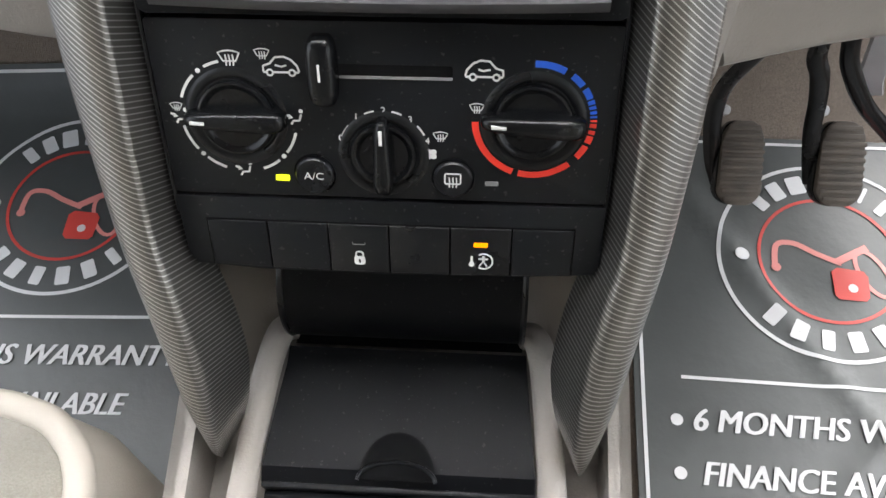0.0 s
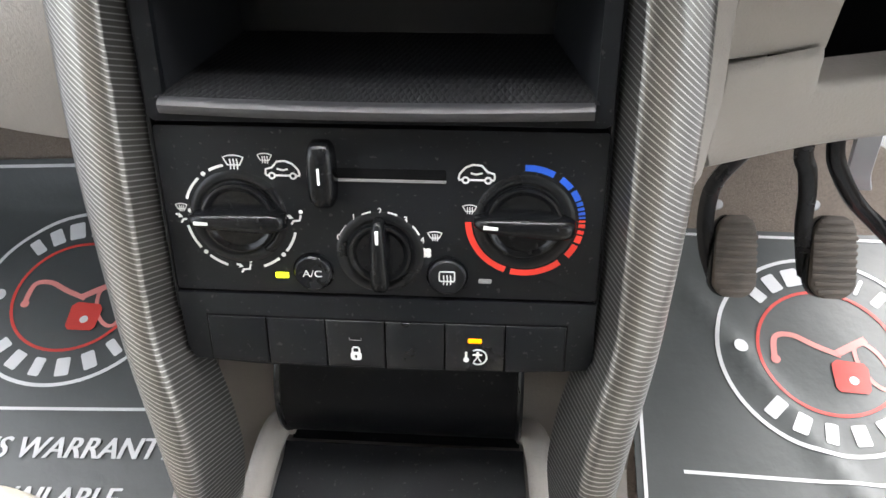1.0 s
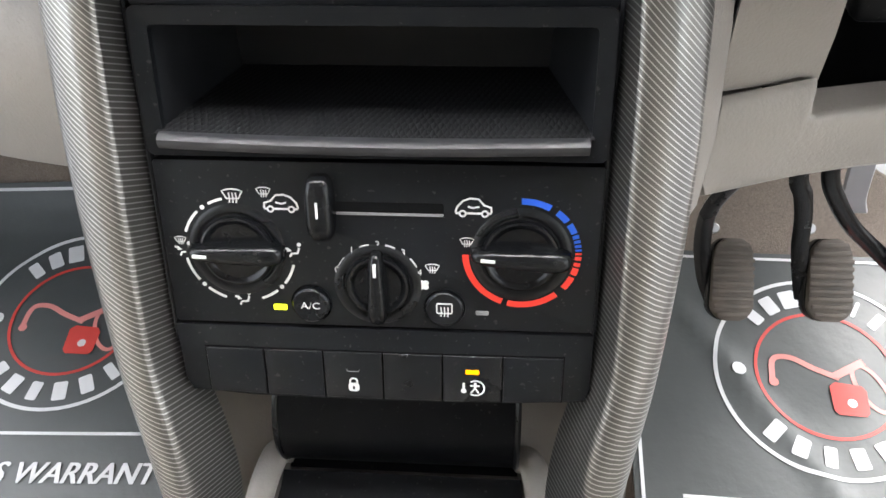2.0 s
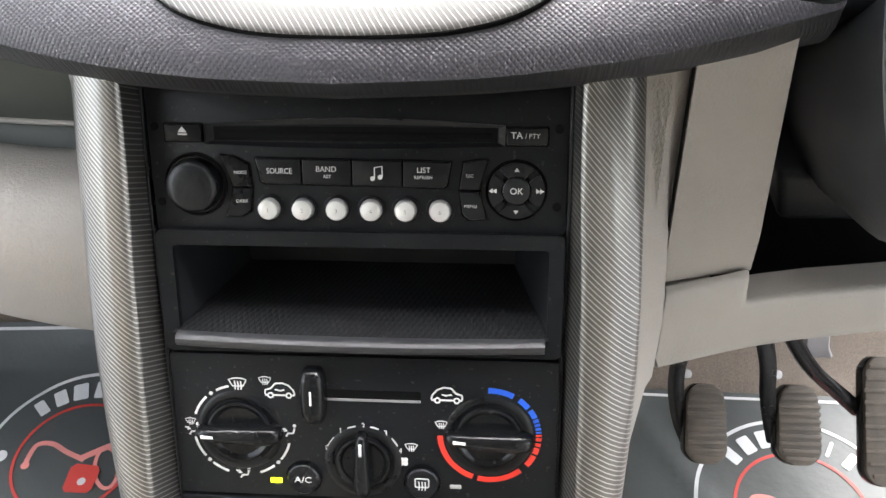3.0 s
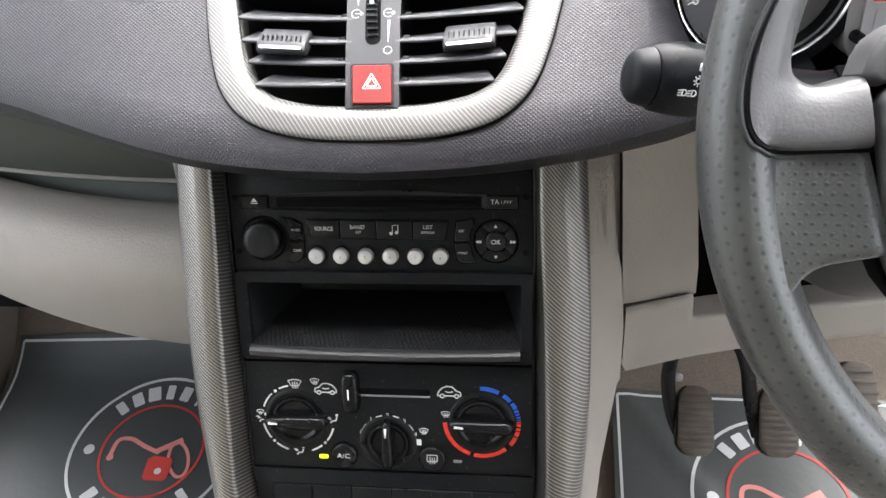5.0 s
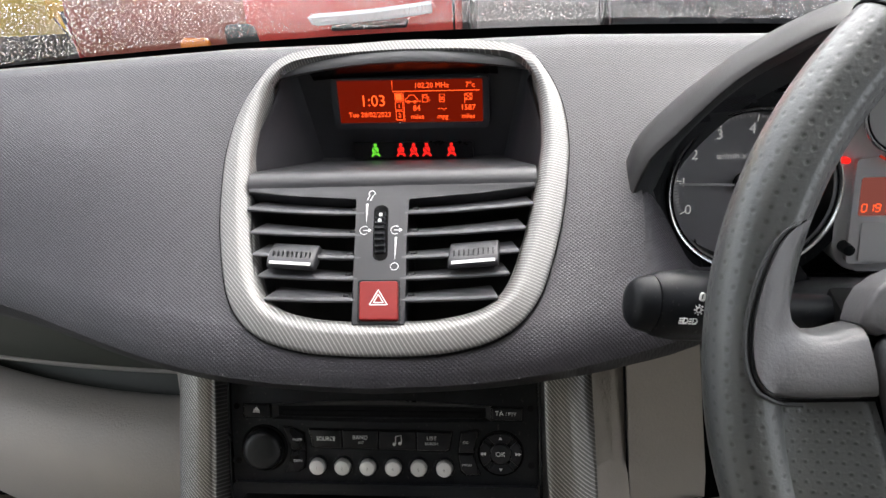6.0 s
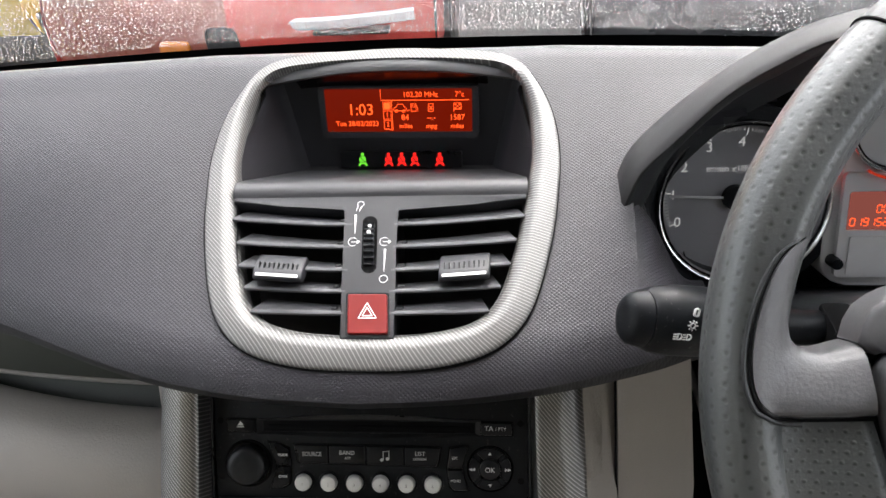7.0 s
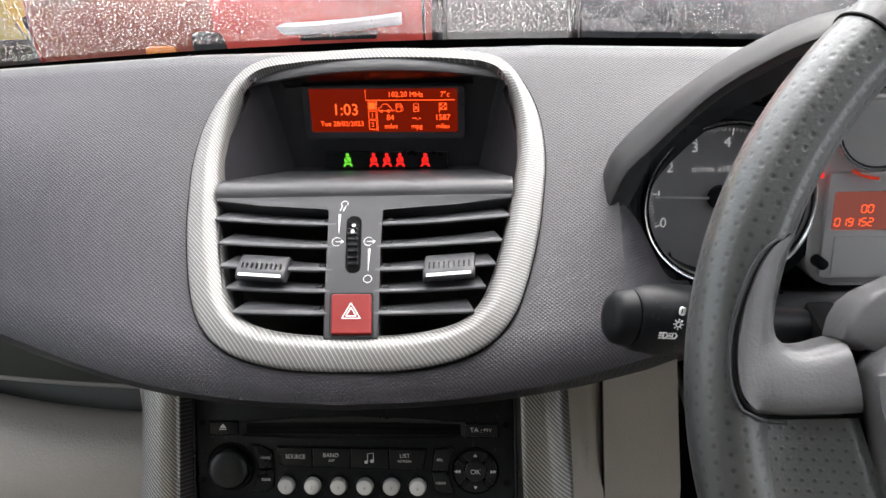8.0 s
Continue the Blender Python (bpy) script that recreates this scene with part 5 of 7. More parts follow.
def climate():
    c = thing("climate_panel", "black heater panel with three rotary knobs and a slider", "heater panel", CONSOLE @ Matrix.Translation((0, 0.0012, 0)))
    part("panel", prism(S(rrect(0.6, -146.3, 186, 75.8, 2)), -25 * MM, 2.0 * MM, 0.6 * MM), BLACK, c)
    z0, z1 = 2.0 * MM, 2.14 * MM
    knob(c, -60.3, -148.6, 16.0, 42.0, 11.5, 11.0, -1.0)
    knob(c, 61.0, -147.6, 16.0, 42.0, 11.5, 11.0, -3.0)
    knob(c, 0.0, -163.4, 13.8, 34.0, 10.0, 11.0, -90.0)
    # slider in its slot
    part("slider_slot", prism(S(rrect(4.5, -127.6, 48, 4.6, 1.0)), 1.9 * MM, 2.1 * MM), BLACK_DEEP, c)
    # grey strip paints the highlight on the slot's lower lip
    part("slot_highlight", prism(S(rrect(6.0, -130.4, 45, 1.1, 0.5)), 2.0 * MM, 2.6 * MM), PRINT_GREY, c)
    rows = []
    for i in range(21):
        u = -math.cos(math.pi * i / 20)
        f = max(0.10, (1 - abs(u) ** 4) ** 0.5)
        rows.append([((-22.6 - 6.0 * (0.4 + 0.6 * f) * math.copysign(abs(math.cos(math.pi * q / 12)) ** 0.6, math.cos(math.pi * q / 12))) * MM, (-127.6 + u * 14.4) * MM, (2 + 8.6 * (0.35 + 0.65 * f) * math.sin(math.pi * q / 12) ** 0.55) * MM) for q in range(13)])
    sl = part("slider", loft(rows, closed=True, caps=True), BLACK_GLOSS, c, "upright black slider knob")
    part("slider_tick", bm_box(-23.2 * MM, -22.2 * MM, -130.0 * MM, -123.0 * MM, 10.2 * MM, 10.72 * MM), PRINT, sl)
    # dashed ring of the left knob
    cx, cy, r = -59.6, -148.8, 24.0
    for a0, a1 in ((102, 118), (133, 160), (190, 217), (229, 250), (289, 309), (321, 345)):
        part("air_dash", ribbon(S(circle(cx, cy, r, 8, a0=a0, a1=a1)), 1.15 * MM, z0, z1), PRINT, c)
    for a in (125.5, 223.5, 315.5):
        part("air_dot", prism(S(circle(cx + r * math.cos(radians(a)), cy + r * math.sin(radians(a)), 1.0, 12)), z0, z1), PRINT, c)
    for draw, args in ((icon_screen, (-60.0, -123.4, 8.6)), (icon_screen, (-46.6, -121.6, 6.0)), (icon_screen, (-85.0, -144.4, 5.0)), (icon_screen, (38.2, -142.0, 5.8)), (icon_screen, (23.6, -154.6, 6.0)), (icon_foot, (-84.6, -148.6)), (icon_foot, (-36.4, -148.0)), (icon_foot, (-60.6, -171.8))):
        b = bmesh.new()
        draw(*args, b, z0, z1)
        part("printed_icon", b, PRINT, c)
    for x, w, flip in ((-39.6, 14.4, 1), (40.8, 14.8, -1)):
        b = bmesh.new()
        icon_car(x, -127.2, w, b, z0, z1, flip)
        part("car_icon", b, PRINT, c)
    # warm and cold ring
    cx, cy, r = 61.2, -147.2, 23.6
    for mat, arcs, name in ((PRINT_BLUE, ((62, 92), (40, 54), (25, 36), (19, 23), (14, 17), (9, 12), (5, 7)), "cold_band"), (PRINT_RED, ((1, 3), (-5, -1), (-12, -8), (-22, -14), (-40, -25), (-103, -66 + 16), (-178, -109)), "warm_band")):
        for a0, a1 in arcs:
            part(name, ribbon(S(circle(cx, cy, r, 12, a0=a0, a1=a1)), 2.7 * MM, z0, z1), mat, c)
    # fan speeds
    b = bmesh.new()
    for a0, a1 in ((140, 155), (101, 114), (66, 79), (27, 42)):
        ribbon(S(circle(0.2, -163.0, 18.6, 5, a0=a0, a1=a1)), 1.0 * MM, z0, z1, into=b)
    for a in (45, 135, 225, 315):
        prism(S(circle(19.8 + 1.35 * math.cos(radians(a)), -162.8 + 1.35 * math.sin(radians(a)), 1.25, 12)), z0, z1, into=b)
    part("fan_marks", b, PRINT, c)
    for s, x, y in (("0", -17.6, -156.6), ("1", -10.8, -147.2), ("2", 0.4, -144.2), ("3", 11.3, -147.8), ("4", 18.2, -157.0)):
        text_part(s, x * MM, y * MM, 4.0 * MM, c, z1)
    # two round push buttons and their lamps
    for x, name in ((-29.8, "ac_button"), (28.9, "demist_button")):
        ring = lathe([(9.2 * MM, 2.0 * MM), (9.0 * MM, 2.5 * MM), (8.4 * MM, 2.0 * MM)], 40)
        part("button_ring", moved(ring, Matrix.Translation((x * MM, -173.3 * MM, 0))), BLACK_SATIN, c)
        btn = lathe([(8.2 * MM, 1.5 * MM), (8.1 * MM, 4.2 * MM), (7.4 * MM, 4.9 * MM), (4 * MM, 4.6 * MM), (0, 4.4 * MM)], 40)
        k = part(name, moved(btn, Matrix.Translation((x * MM, -173.3 * MM, 0))), BLACK_SATIN, c, "round black push button")
        if x < 0:
            text_part("A/C", x * MM, -173.4 * MM, 4.6 * MM, k, 4.75 * MM, wide=1.15)
        else:
            b = bmesh.new()
            ribbon(S(rrect(x, -172.6, 6.6, 4.6, 0.6, 2)), 0.55 * MM, 4.6 * MM, 4.85 * MM, into=b, closed=True)
            for d in (-1.5, 0, 1.5):
                ribbon(S([(x + d, -176.6), (x + d + 0.2, -174.4), (x + d, -172.0)]), 0.5 * MM, 4.6 * MM, 4.85 * MM, into=b)
            part("demist_mark", b, PRINT, k)
    part("ac_lamp", prism(S(rrect(-44.0, -175.6, 6.0, 2.7, 0.6)), 1.9 * MM, 2.5 * MM, 0.2 * MM), YELLOW_LED, c, "lit yellow-green lamp")
    part("demist_lamp", prism(S(rrect(45.2, -175.6, 5.6, 2.2, 0.5)), 1.9 * MM, 2.3 * MM, 0.2 * MM), PRINT_GREY, c, "unlit grey lamp")


climate()


def switch_row():
    s = thing("switch_panel", "black row of six flat switches below the heater panel", "switch panel", CONSOLE @ Matrix.Translation((0, 0.0010, 0)))
    out = [(-93, -185.2), (94, -185.2), (94.5, -214), (92, -219.5), (60, -221.4), (0, -222.6), (-60, -222.0), (-89, -220.5), (-92, -214)]
    part("panel", prism(S(out), -25 * MM, 2.6 * MM, 0.9 * MM), BLACK, s)
    for i in range(6):
        x0, x1 = -80.6 + 27.1 * i, -80.6 + 27.1 * (i + 1)
        dip = lambda x: -0.9 * (1 - (x / 85) ** 2)
        pts = [(x0 + 0.35, -196.6 + 0.4 * dip(x0)), (x1 - 0.35, -196.6 + 0.4 * dip(x1)), (x1 - 0.35, -219.6 + 2 * dip(x1)), (x0 + 0.35, -219.6 + 2 * dip(x0))]
        part("switch_gap", prism(S([(x + math.copysign(0.6, x - (x0 + x1) / 2), y + (0.8 if y > -205 else -0.2)) for x, y in pts]), 2.5 * MM, 2.75 * MM), BLACK_DEEP, s)
        sw = part("switch", prism(S(pts), 2.0 * MM, 3.4 * MM, 0.5 * MM), BLACK_SATIN if i in (2, 3, 4) else BLACK, s)
        cx = (x0 + x1) / 2
        z0, z1 = 3.4 * MM, 3.55 * MM
        if i == 2:
            b = bmesh.new()
            prism(S(rrect(cx, -215.2, 5.0, 4.4, 1.4)), z0, z1, into=b)
            ribbon(S([(cx - 1.6, -213.4), (cx - 1.6, -211.6), (cx - 0.9, -210.6), (cx + 0.9, -210.6), (cx + 1.6, -211.6), (cx + 1.6, -213.4)]), 0.8 * MM, z0, z1, into=b)
            part("lock_mark", b, PRINT, sw)
            part("key_slot", prism(S(rrect(cx, -215.4, 0.9, 1.8, 0.3, 2)), z1, z1 + 0.1 * MM), BLACK_DEEP, sw)
            part("lamp", ribbon(S([(cx - 2.8, -205.6), (cx - 2.6, -206.8), (cx + 2.6, -206.8), (cx + 2.8, -205.6)]), 0.35 * MM, z0, z1), PRINT_GREY, sw)
        if i == 4:
            part("lamp", prism(S(rrect(cx, -205.0, 6.2, 2.4, 0.5)), z0 - 0.2 * MM, z1, 0.1 * MM), AMBER, sw, "lit amber lamp")
            b = bmesh.new()
            ribbon(S([(cx - 3.8, -210.8), (cx - 3.8, -214.0)]), 1.1 * MM, z0, z1, into=b)
            prism(S(circle(cx - 3.8, -215.0, 1.3, 12)), z0, z1, into=b)
            ribbon(S(circle(cx + 1.6, -213.4, 3.9, 18, a0=-125, a1=125)), 0.7 * MM, z0, z1, into=b)
            ribbon(S([(cx - 0.4, -216.0), (cx + 1.4, -213.4), (cx + 3.0, -216.0)]), 0.8 * MM, z0, z1, into=b)
            ribbon(S([(cx - 0.8, -212.2), (cx + 3.4, -212.2)]), 0.8 * MM, z0, z1, into=b)
            ribbon(S([(cx + 1.4, -213.6), (cx + 1.4, -210.6)]), 1.2 * MM, z0, z1, into=b)
            part("heat_mark", b, PRINT, sw)


switch_row()


# ---- passenger side: glove box ----
def glove_box():
    g = thing("glove_box", "light grey closed glove box under a grey ledge", "glove box")
    x1, x0 = -0.130, -0.70
    xs = [x0 + (x1 - x0) * i / 24 for i in range(25)]
    def bend(x):
        return 0.75 * (x + 0.14) ** 2
    upper = [(0.36, 0.640), (0.385, 0.600), (0.402, 0.540), (0.409, 0.512), (0.4105, 0.506), (0.414, 0.5030), (0.430, 0.5025)]
    def sweep(x):
        return 0.35 * (x + 0.14) ** 2
    part("upper_ledge", loft([[(x, y + sweep(x), z) for y, z in upper] for x in xs]), LEDGE, g, "darker grey ledge under the pad")
    part("ledge_bead", tube([(x, 0.4095 + sweep(x), 0.5055) for x in xs], 0.0020, 8), GREY, g, "thin pale bead along the ledge")
    part("gap", loft([[(x, 0.4200 + sweep(x), 0.5035), (x, 0.4175 + sweep(x), 0.500), (x, 0.394 + bend(x), 0.490), (x, 0.391 + bend(x), 0.47)] for x in xs]), LEDGE, g, angle=60)
    lid = smooth_path([(0.386, 0.47), (0.385, 0.498), (0.378, 0.509), (0.364, 0.5125), (0.345, 0.509), (0.331, 0.497), (0.322, 0.477), (0.321, 0.45), (0.327, 0.41), (0.341, 0.370), (0.369, 0.347), (0.42, 0.339)], 4)
    part("lid", loft([[(x, y + bend(x), z + 0.02 * (x + 0.14)) for y, z in lid] for x in [x for x in xs if x < x1 - 0.02] + [x1 - 0.008, x1 - 0.0065]]), GREY, g, "bulging light grey lid", angle=60)
    # black sheet put in for the shade below the glove box
    part("under_shade_sheet", loft([[(x, 0.41, 0.341), (x, 0.60, 0.32), (x, 0.80, 0.30)] for x in (x0, x1)]), BLACK_DEEP, g)


glove_box()


# ---- driver's side: panel, knee bolster, column ----
def driver_panels():
    p = thing("driver_lower_panel", "light grey plastic panels under the driver's side of the dashboard", "lower panel", kind="structure")
    # upright panel beside the console, facing the cabin
    T = lambda x, z: (x, 0.3065 + 0.30 * (x - 0.16) - 0.10 * (z - 0.50), z)
    rows = []
    for z in (0.4725, 0.4765, 0.50, 0.54, 0.58, 0.64):
        xr = interp(z, [(0.46, 0.212), (0.50, 0.207), (0.56, 0.1970), (0.60, 0.1905), (0.64, 0.184)])
        xl = interp(z, [(0.46, 0.158), (0.64, 0.142)])
        zz = lambda x: z + (0.0015 - 0.11 * (x - 0.16) if z < 0.478 else 0)
        row = [T(xl + (xr - xl) * i / 6, zz(xl + (xr - xl) * i / 6)) for i in range(7)]
        rows.append([(row[0][0], row[0][1] + 0.010, row[0][2])] + row + [(row[-1][0] + 0.002, row[-1][1] + 0.03, row[-1][2])])
    part("upright_panel", loft(rows), GREY, p, angle=50)
    part("edge_strip", loft([[(0.124, 0.300, 0.64), (0.134, 0.292, 0.64), (0.1410, 0.293, 0.64)], [(0.127, 0.280, 0.55), (0.140, 0.292, 0.545), (0.1495, 0.3045, 0.54)], [(0.127, 0.262, 0.49), (0.143, 0.288, 0.492), (0.1545, 0.3010, 0.495)], [(0.127, 0.25, 0.45), (0.145, 0.281, 0.455), (0.1568, 0.2915, 0.462)], [(0.126, 0.225, 0.405), (0.1455, 0.270, 0.408), (0.1580, 0.2880, 0.412)], [(0.125, 0.19, 0.35), (0.142, 0.250, 0.385), (0.1570, 0.292, 0.400)], [(0.125, 0.16, 0.28), (0.14, 0.22, 0.28), (0.150, 0.28, 0.30)]]), GREY, p)
    rows = [[(x, y, z), (x - 0.0045, y + 0.003, z), (x - 0.0085, y + 0.010, z), (x - 0.0095, y + 0.045, z)] for x, y, z in ((-0.1240, 0.300, 0.64), (-0.1262, 0.286, 0.585), (-0.1275, 0.274, 0.545), (-0.1285, 0.258, 0.50), (-0.1270, 0.230, 0.44), (-0.1230, 0.190, 0.35))]
    part("left_strip", loft(rows), GREY, p, "narrow light grey strip beside the bar", angle=50)
    # knee bolster, lower edge rising away from the console
    rows = []
    for x in (0.1585, 0.162, 0.172, 0.19, 0.2040, 0.2062, 0.2074, 0.2086, 0.2120, 0.22, 0.235, 0.25, 0.28, 0.34, 0.42, 0.55, 0.70):
        d = x - 0.15
        low = 0.402 + 0.022 * d + (0.010 if x <= 0.159 else 0)
        y = interp(x, [(0.1585, 0.2881), (0.20, 0.3005), (0.22, 0.3058), (0.25, 0.3120), (0.30, 0.3195), (0.70, 0.375)])
        shelf = 0.4548 - 0.02 * (min(x, 0.30) - 0.2046)
        row = [(y + 0.09, low + 0.012), (y + 0.03, low), (y + 0.010, low + 0.004), (y + 0.003, low + 0.014), (y + 0.004, low + 0.022), (y + 0.0055, low + 0.031), (y + 0.0072, shelf - 0.0040)]
        if x < 0.208:
            # tongue standing up beside the console
            top = 0.4738 - (0.0012 if x > 0.207 else 0)
            turn = 0.0012 if x > 0.207 else 0.0
            row += [(y + 0.0085 + turn, shelf + 0.001), (y + 0.0105 + turn, (shelf + top) / 2), (y + 0.0120 + turn, top - 0.004), (y + 0.0145 + turn, top - 0.001), (y + 0.0175, top), (y + 0.022, top - 0.03)]
        else:
            # ledge running back into the dark
            row += [(y + 0.0080, shelf - 0.0018), (y + 0.0096, shelf - 0.0004), (y + 0.0125, shelf), (y + 0.021, shelf - 0.0008), (y + 0.031, shelf - 0.002), (y + 0.033, shelf - 0.03)]
        rows.append([(x, yy, z) for yy, z in row])
    part("knee_bolster", loft(rows), GREY, p, angle=50)
    seam = [T(xl, z) for z, xl in ((0.470, 0.1572), (0.52, 0.1528), (0.58, 0.1475), (0.64, 0.1422))]
    part("seam", tube([(x - 0.0012, y + 0.0010, z) for x, y, z in seam], 0.0008, 6), BLACK_DEEP, p, "dark joint beside the upright panel")
    across = [(x, T(x, 0.4735)[1] + 0.0012, 0.4748 - 0.11 * (x - 0.16)) for x in (0.1580, 0.168, 0.180, 0.192, 0.2085)]
    part("seam", tube(across, 0.0009, 6), BLACK_DEEP, p, "dark joint over the knee panel")
    # black sheets put in for the shade inside the recess
    part("cavity_shade_back", loft([[(0.205, 0.46, 0.38), (0.75, 0.46, 0.40)], [(0.205, 0.47, 0.68), (0.75, 0.47, 0.68)]]), BLACK_DEEP, p)
    part("cavity_shade_floor", loft([[(0.20, 0.338, 0.432), (0.75, 0.41, 0.452)], [(0.20, 0.48, 0.426), (0.75, 0.48, 0.440)]]), BLACK_DEEP, p)
    box = bm_box(0.231, 0.287, 0.36, 0.46, 0.474, 0.512, 0.006, 3)
    for v in box.verts:
        v.co.x += 0.25 * (0.48 - v.co.z)
    part("cavity_box", box, BLACK, p, "black moulded box in the recess")


driver_panels()


def column():
    c = thing("steering_column", "dark grey plastic steering column shroud", "steering column")
    rows = []
    for y, xc, w, top, bottom in ((0.46, 0.335, 0.090, 0.565, 0.44), (0.36, 0.332, 0.096, 0.632, 0.490), (0.30, 0.330, 0.094, 0.672, 0.513), (0.268, 0.335, 0.086, 0.681, 0.530), (0.256, 0.345, 0.070, 0.672, 0.550)):
        zc, h = (top + bottom) / 2, (top - bottom) / 2
        rows.append([(xc + px, y, zc + pz) for px, pz in rrect(0, 0, 2 * w, 2 * h, 0.040, 6)])
    part("shroud", loft(rows, closed=True, caps=True), COLUMN, c, angle=50)
    part("height_lever_hole", bm_box(0.246, 0.262, 0.272, 0.300, 0.650, 0.673, 0.003), BLACK_DEEP, c)
    st = thing("control_stalk", "thick black light stalk with printed symbols", "stalk")
    # fat end cap at the tip, running to the column
    A, B = Vector((0.1380, 0.262, 0.6920)), Vector((0.285, 0.303, 0.650))
    d = (B - A).normalized()
    side = d.cross(Vector((0, 0.3, 1))).normalized()
    up = side.cross(d)
    def ring(s, r, rr, n=24):
        o = A + d * s
        return [o + side * (rr * math.cos(2 * math.pi * k / n)) + up * (r * math.sin(2 * math.pi * k / n)) for k in range(n)]
    rows = [ring(s, r, rr) for s, r, rr in ((0.0, 0.006, 0.005), (0.0012, 0.0105, 0.0092), (0.0035, 0.0128, 0.0112), (0.0105, 0.0145, 0.0125))]
    part("end_cap", loft(rows, closed=True, caps=True), BLACK, st, "round turning end cap", angle=50)
    rows = [ring(s, r, rr) for s, r, rr in ((0.0115, 0.0142, 0.0122), (0.014, 0.0162, 0.014), (0.026, 0.0180, 0.0152), (0.044, 0.0180, 0.0150), (0.052, 0.0150, 0.013), (0.056, 0.010, 0.010), (0.15, 0.009, 0.009))]
    part("barrel", loft(rows, closed=True, caps=True), BLACK, st, angle=50)
    # printed marks on the side that faces the driver
    face = (side if side.y < 0 else -side)
    m = Matrix((
        (d.x, up.x, face.x, 0), (d.y, up.y, face.y, 0), (d.z, up.z, face.z, 0), (0, 0, 0, 1)))
    m = Matrix.Translation(A + d * 0.0265 + face * 0.0152) @ m
    b = bmesh.new()
    ribbon(S(rrect(3.5, 9.5, 2.2, 3.6, 0.6, 2)), 0.5 * MM, -1.5 * MM, 0.0, into=b, closed=True)
    ribbon(S(circle(2.5, 3.0, 1.3, 14)), 0.5 * MM, -0.6 * MM, 0.3 * MM, into=b, closed=True)
    for a in range(0, 360, 45):
        ribbon(S([(2.5 + 1.9 * math.cos(radians(a)), 3.0 + 1.9 * math.sin(radians(a))), (2.5 + 2.7 * math.cos(radians(a)), 3.0 + 2.7 * math.sin(radians(a)))]), 0.5 * MM, -0.6 * MM, 0.3 * MM, into=b)
    for x in (-4.4, 0.6):
        ribbon(S([(x, -4.4), (x, -1.4), (x + 1.6, -1.6), (x + 2.4, -2.9), (x + 1.6, -4.2)]), 0.55 * MM, -0.8 * MM, 0.3 * MM, into=b, closed=True)
        for k in range(3):
            ribbon(S([(x - 0.7, -1.7 - 1.2 * k), (x - 2.2, -1.9 - 1.2 * k)]), 0.45 * MM, -0.8 * MM, 0.3 * MM, into=b)
    bmesh.ops.transform(b, matrix=m, verts=b.verts[:])
    part("printed_marks", b, PRINT, st)


column()


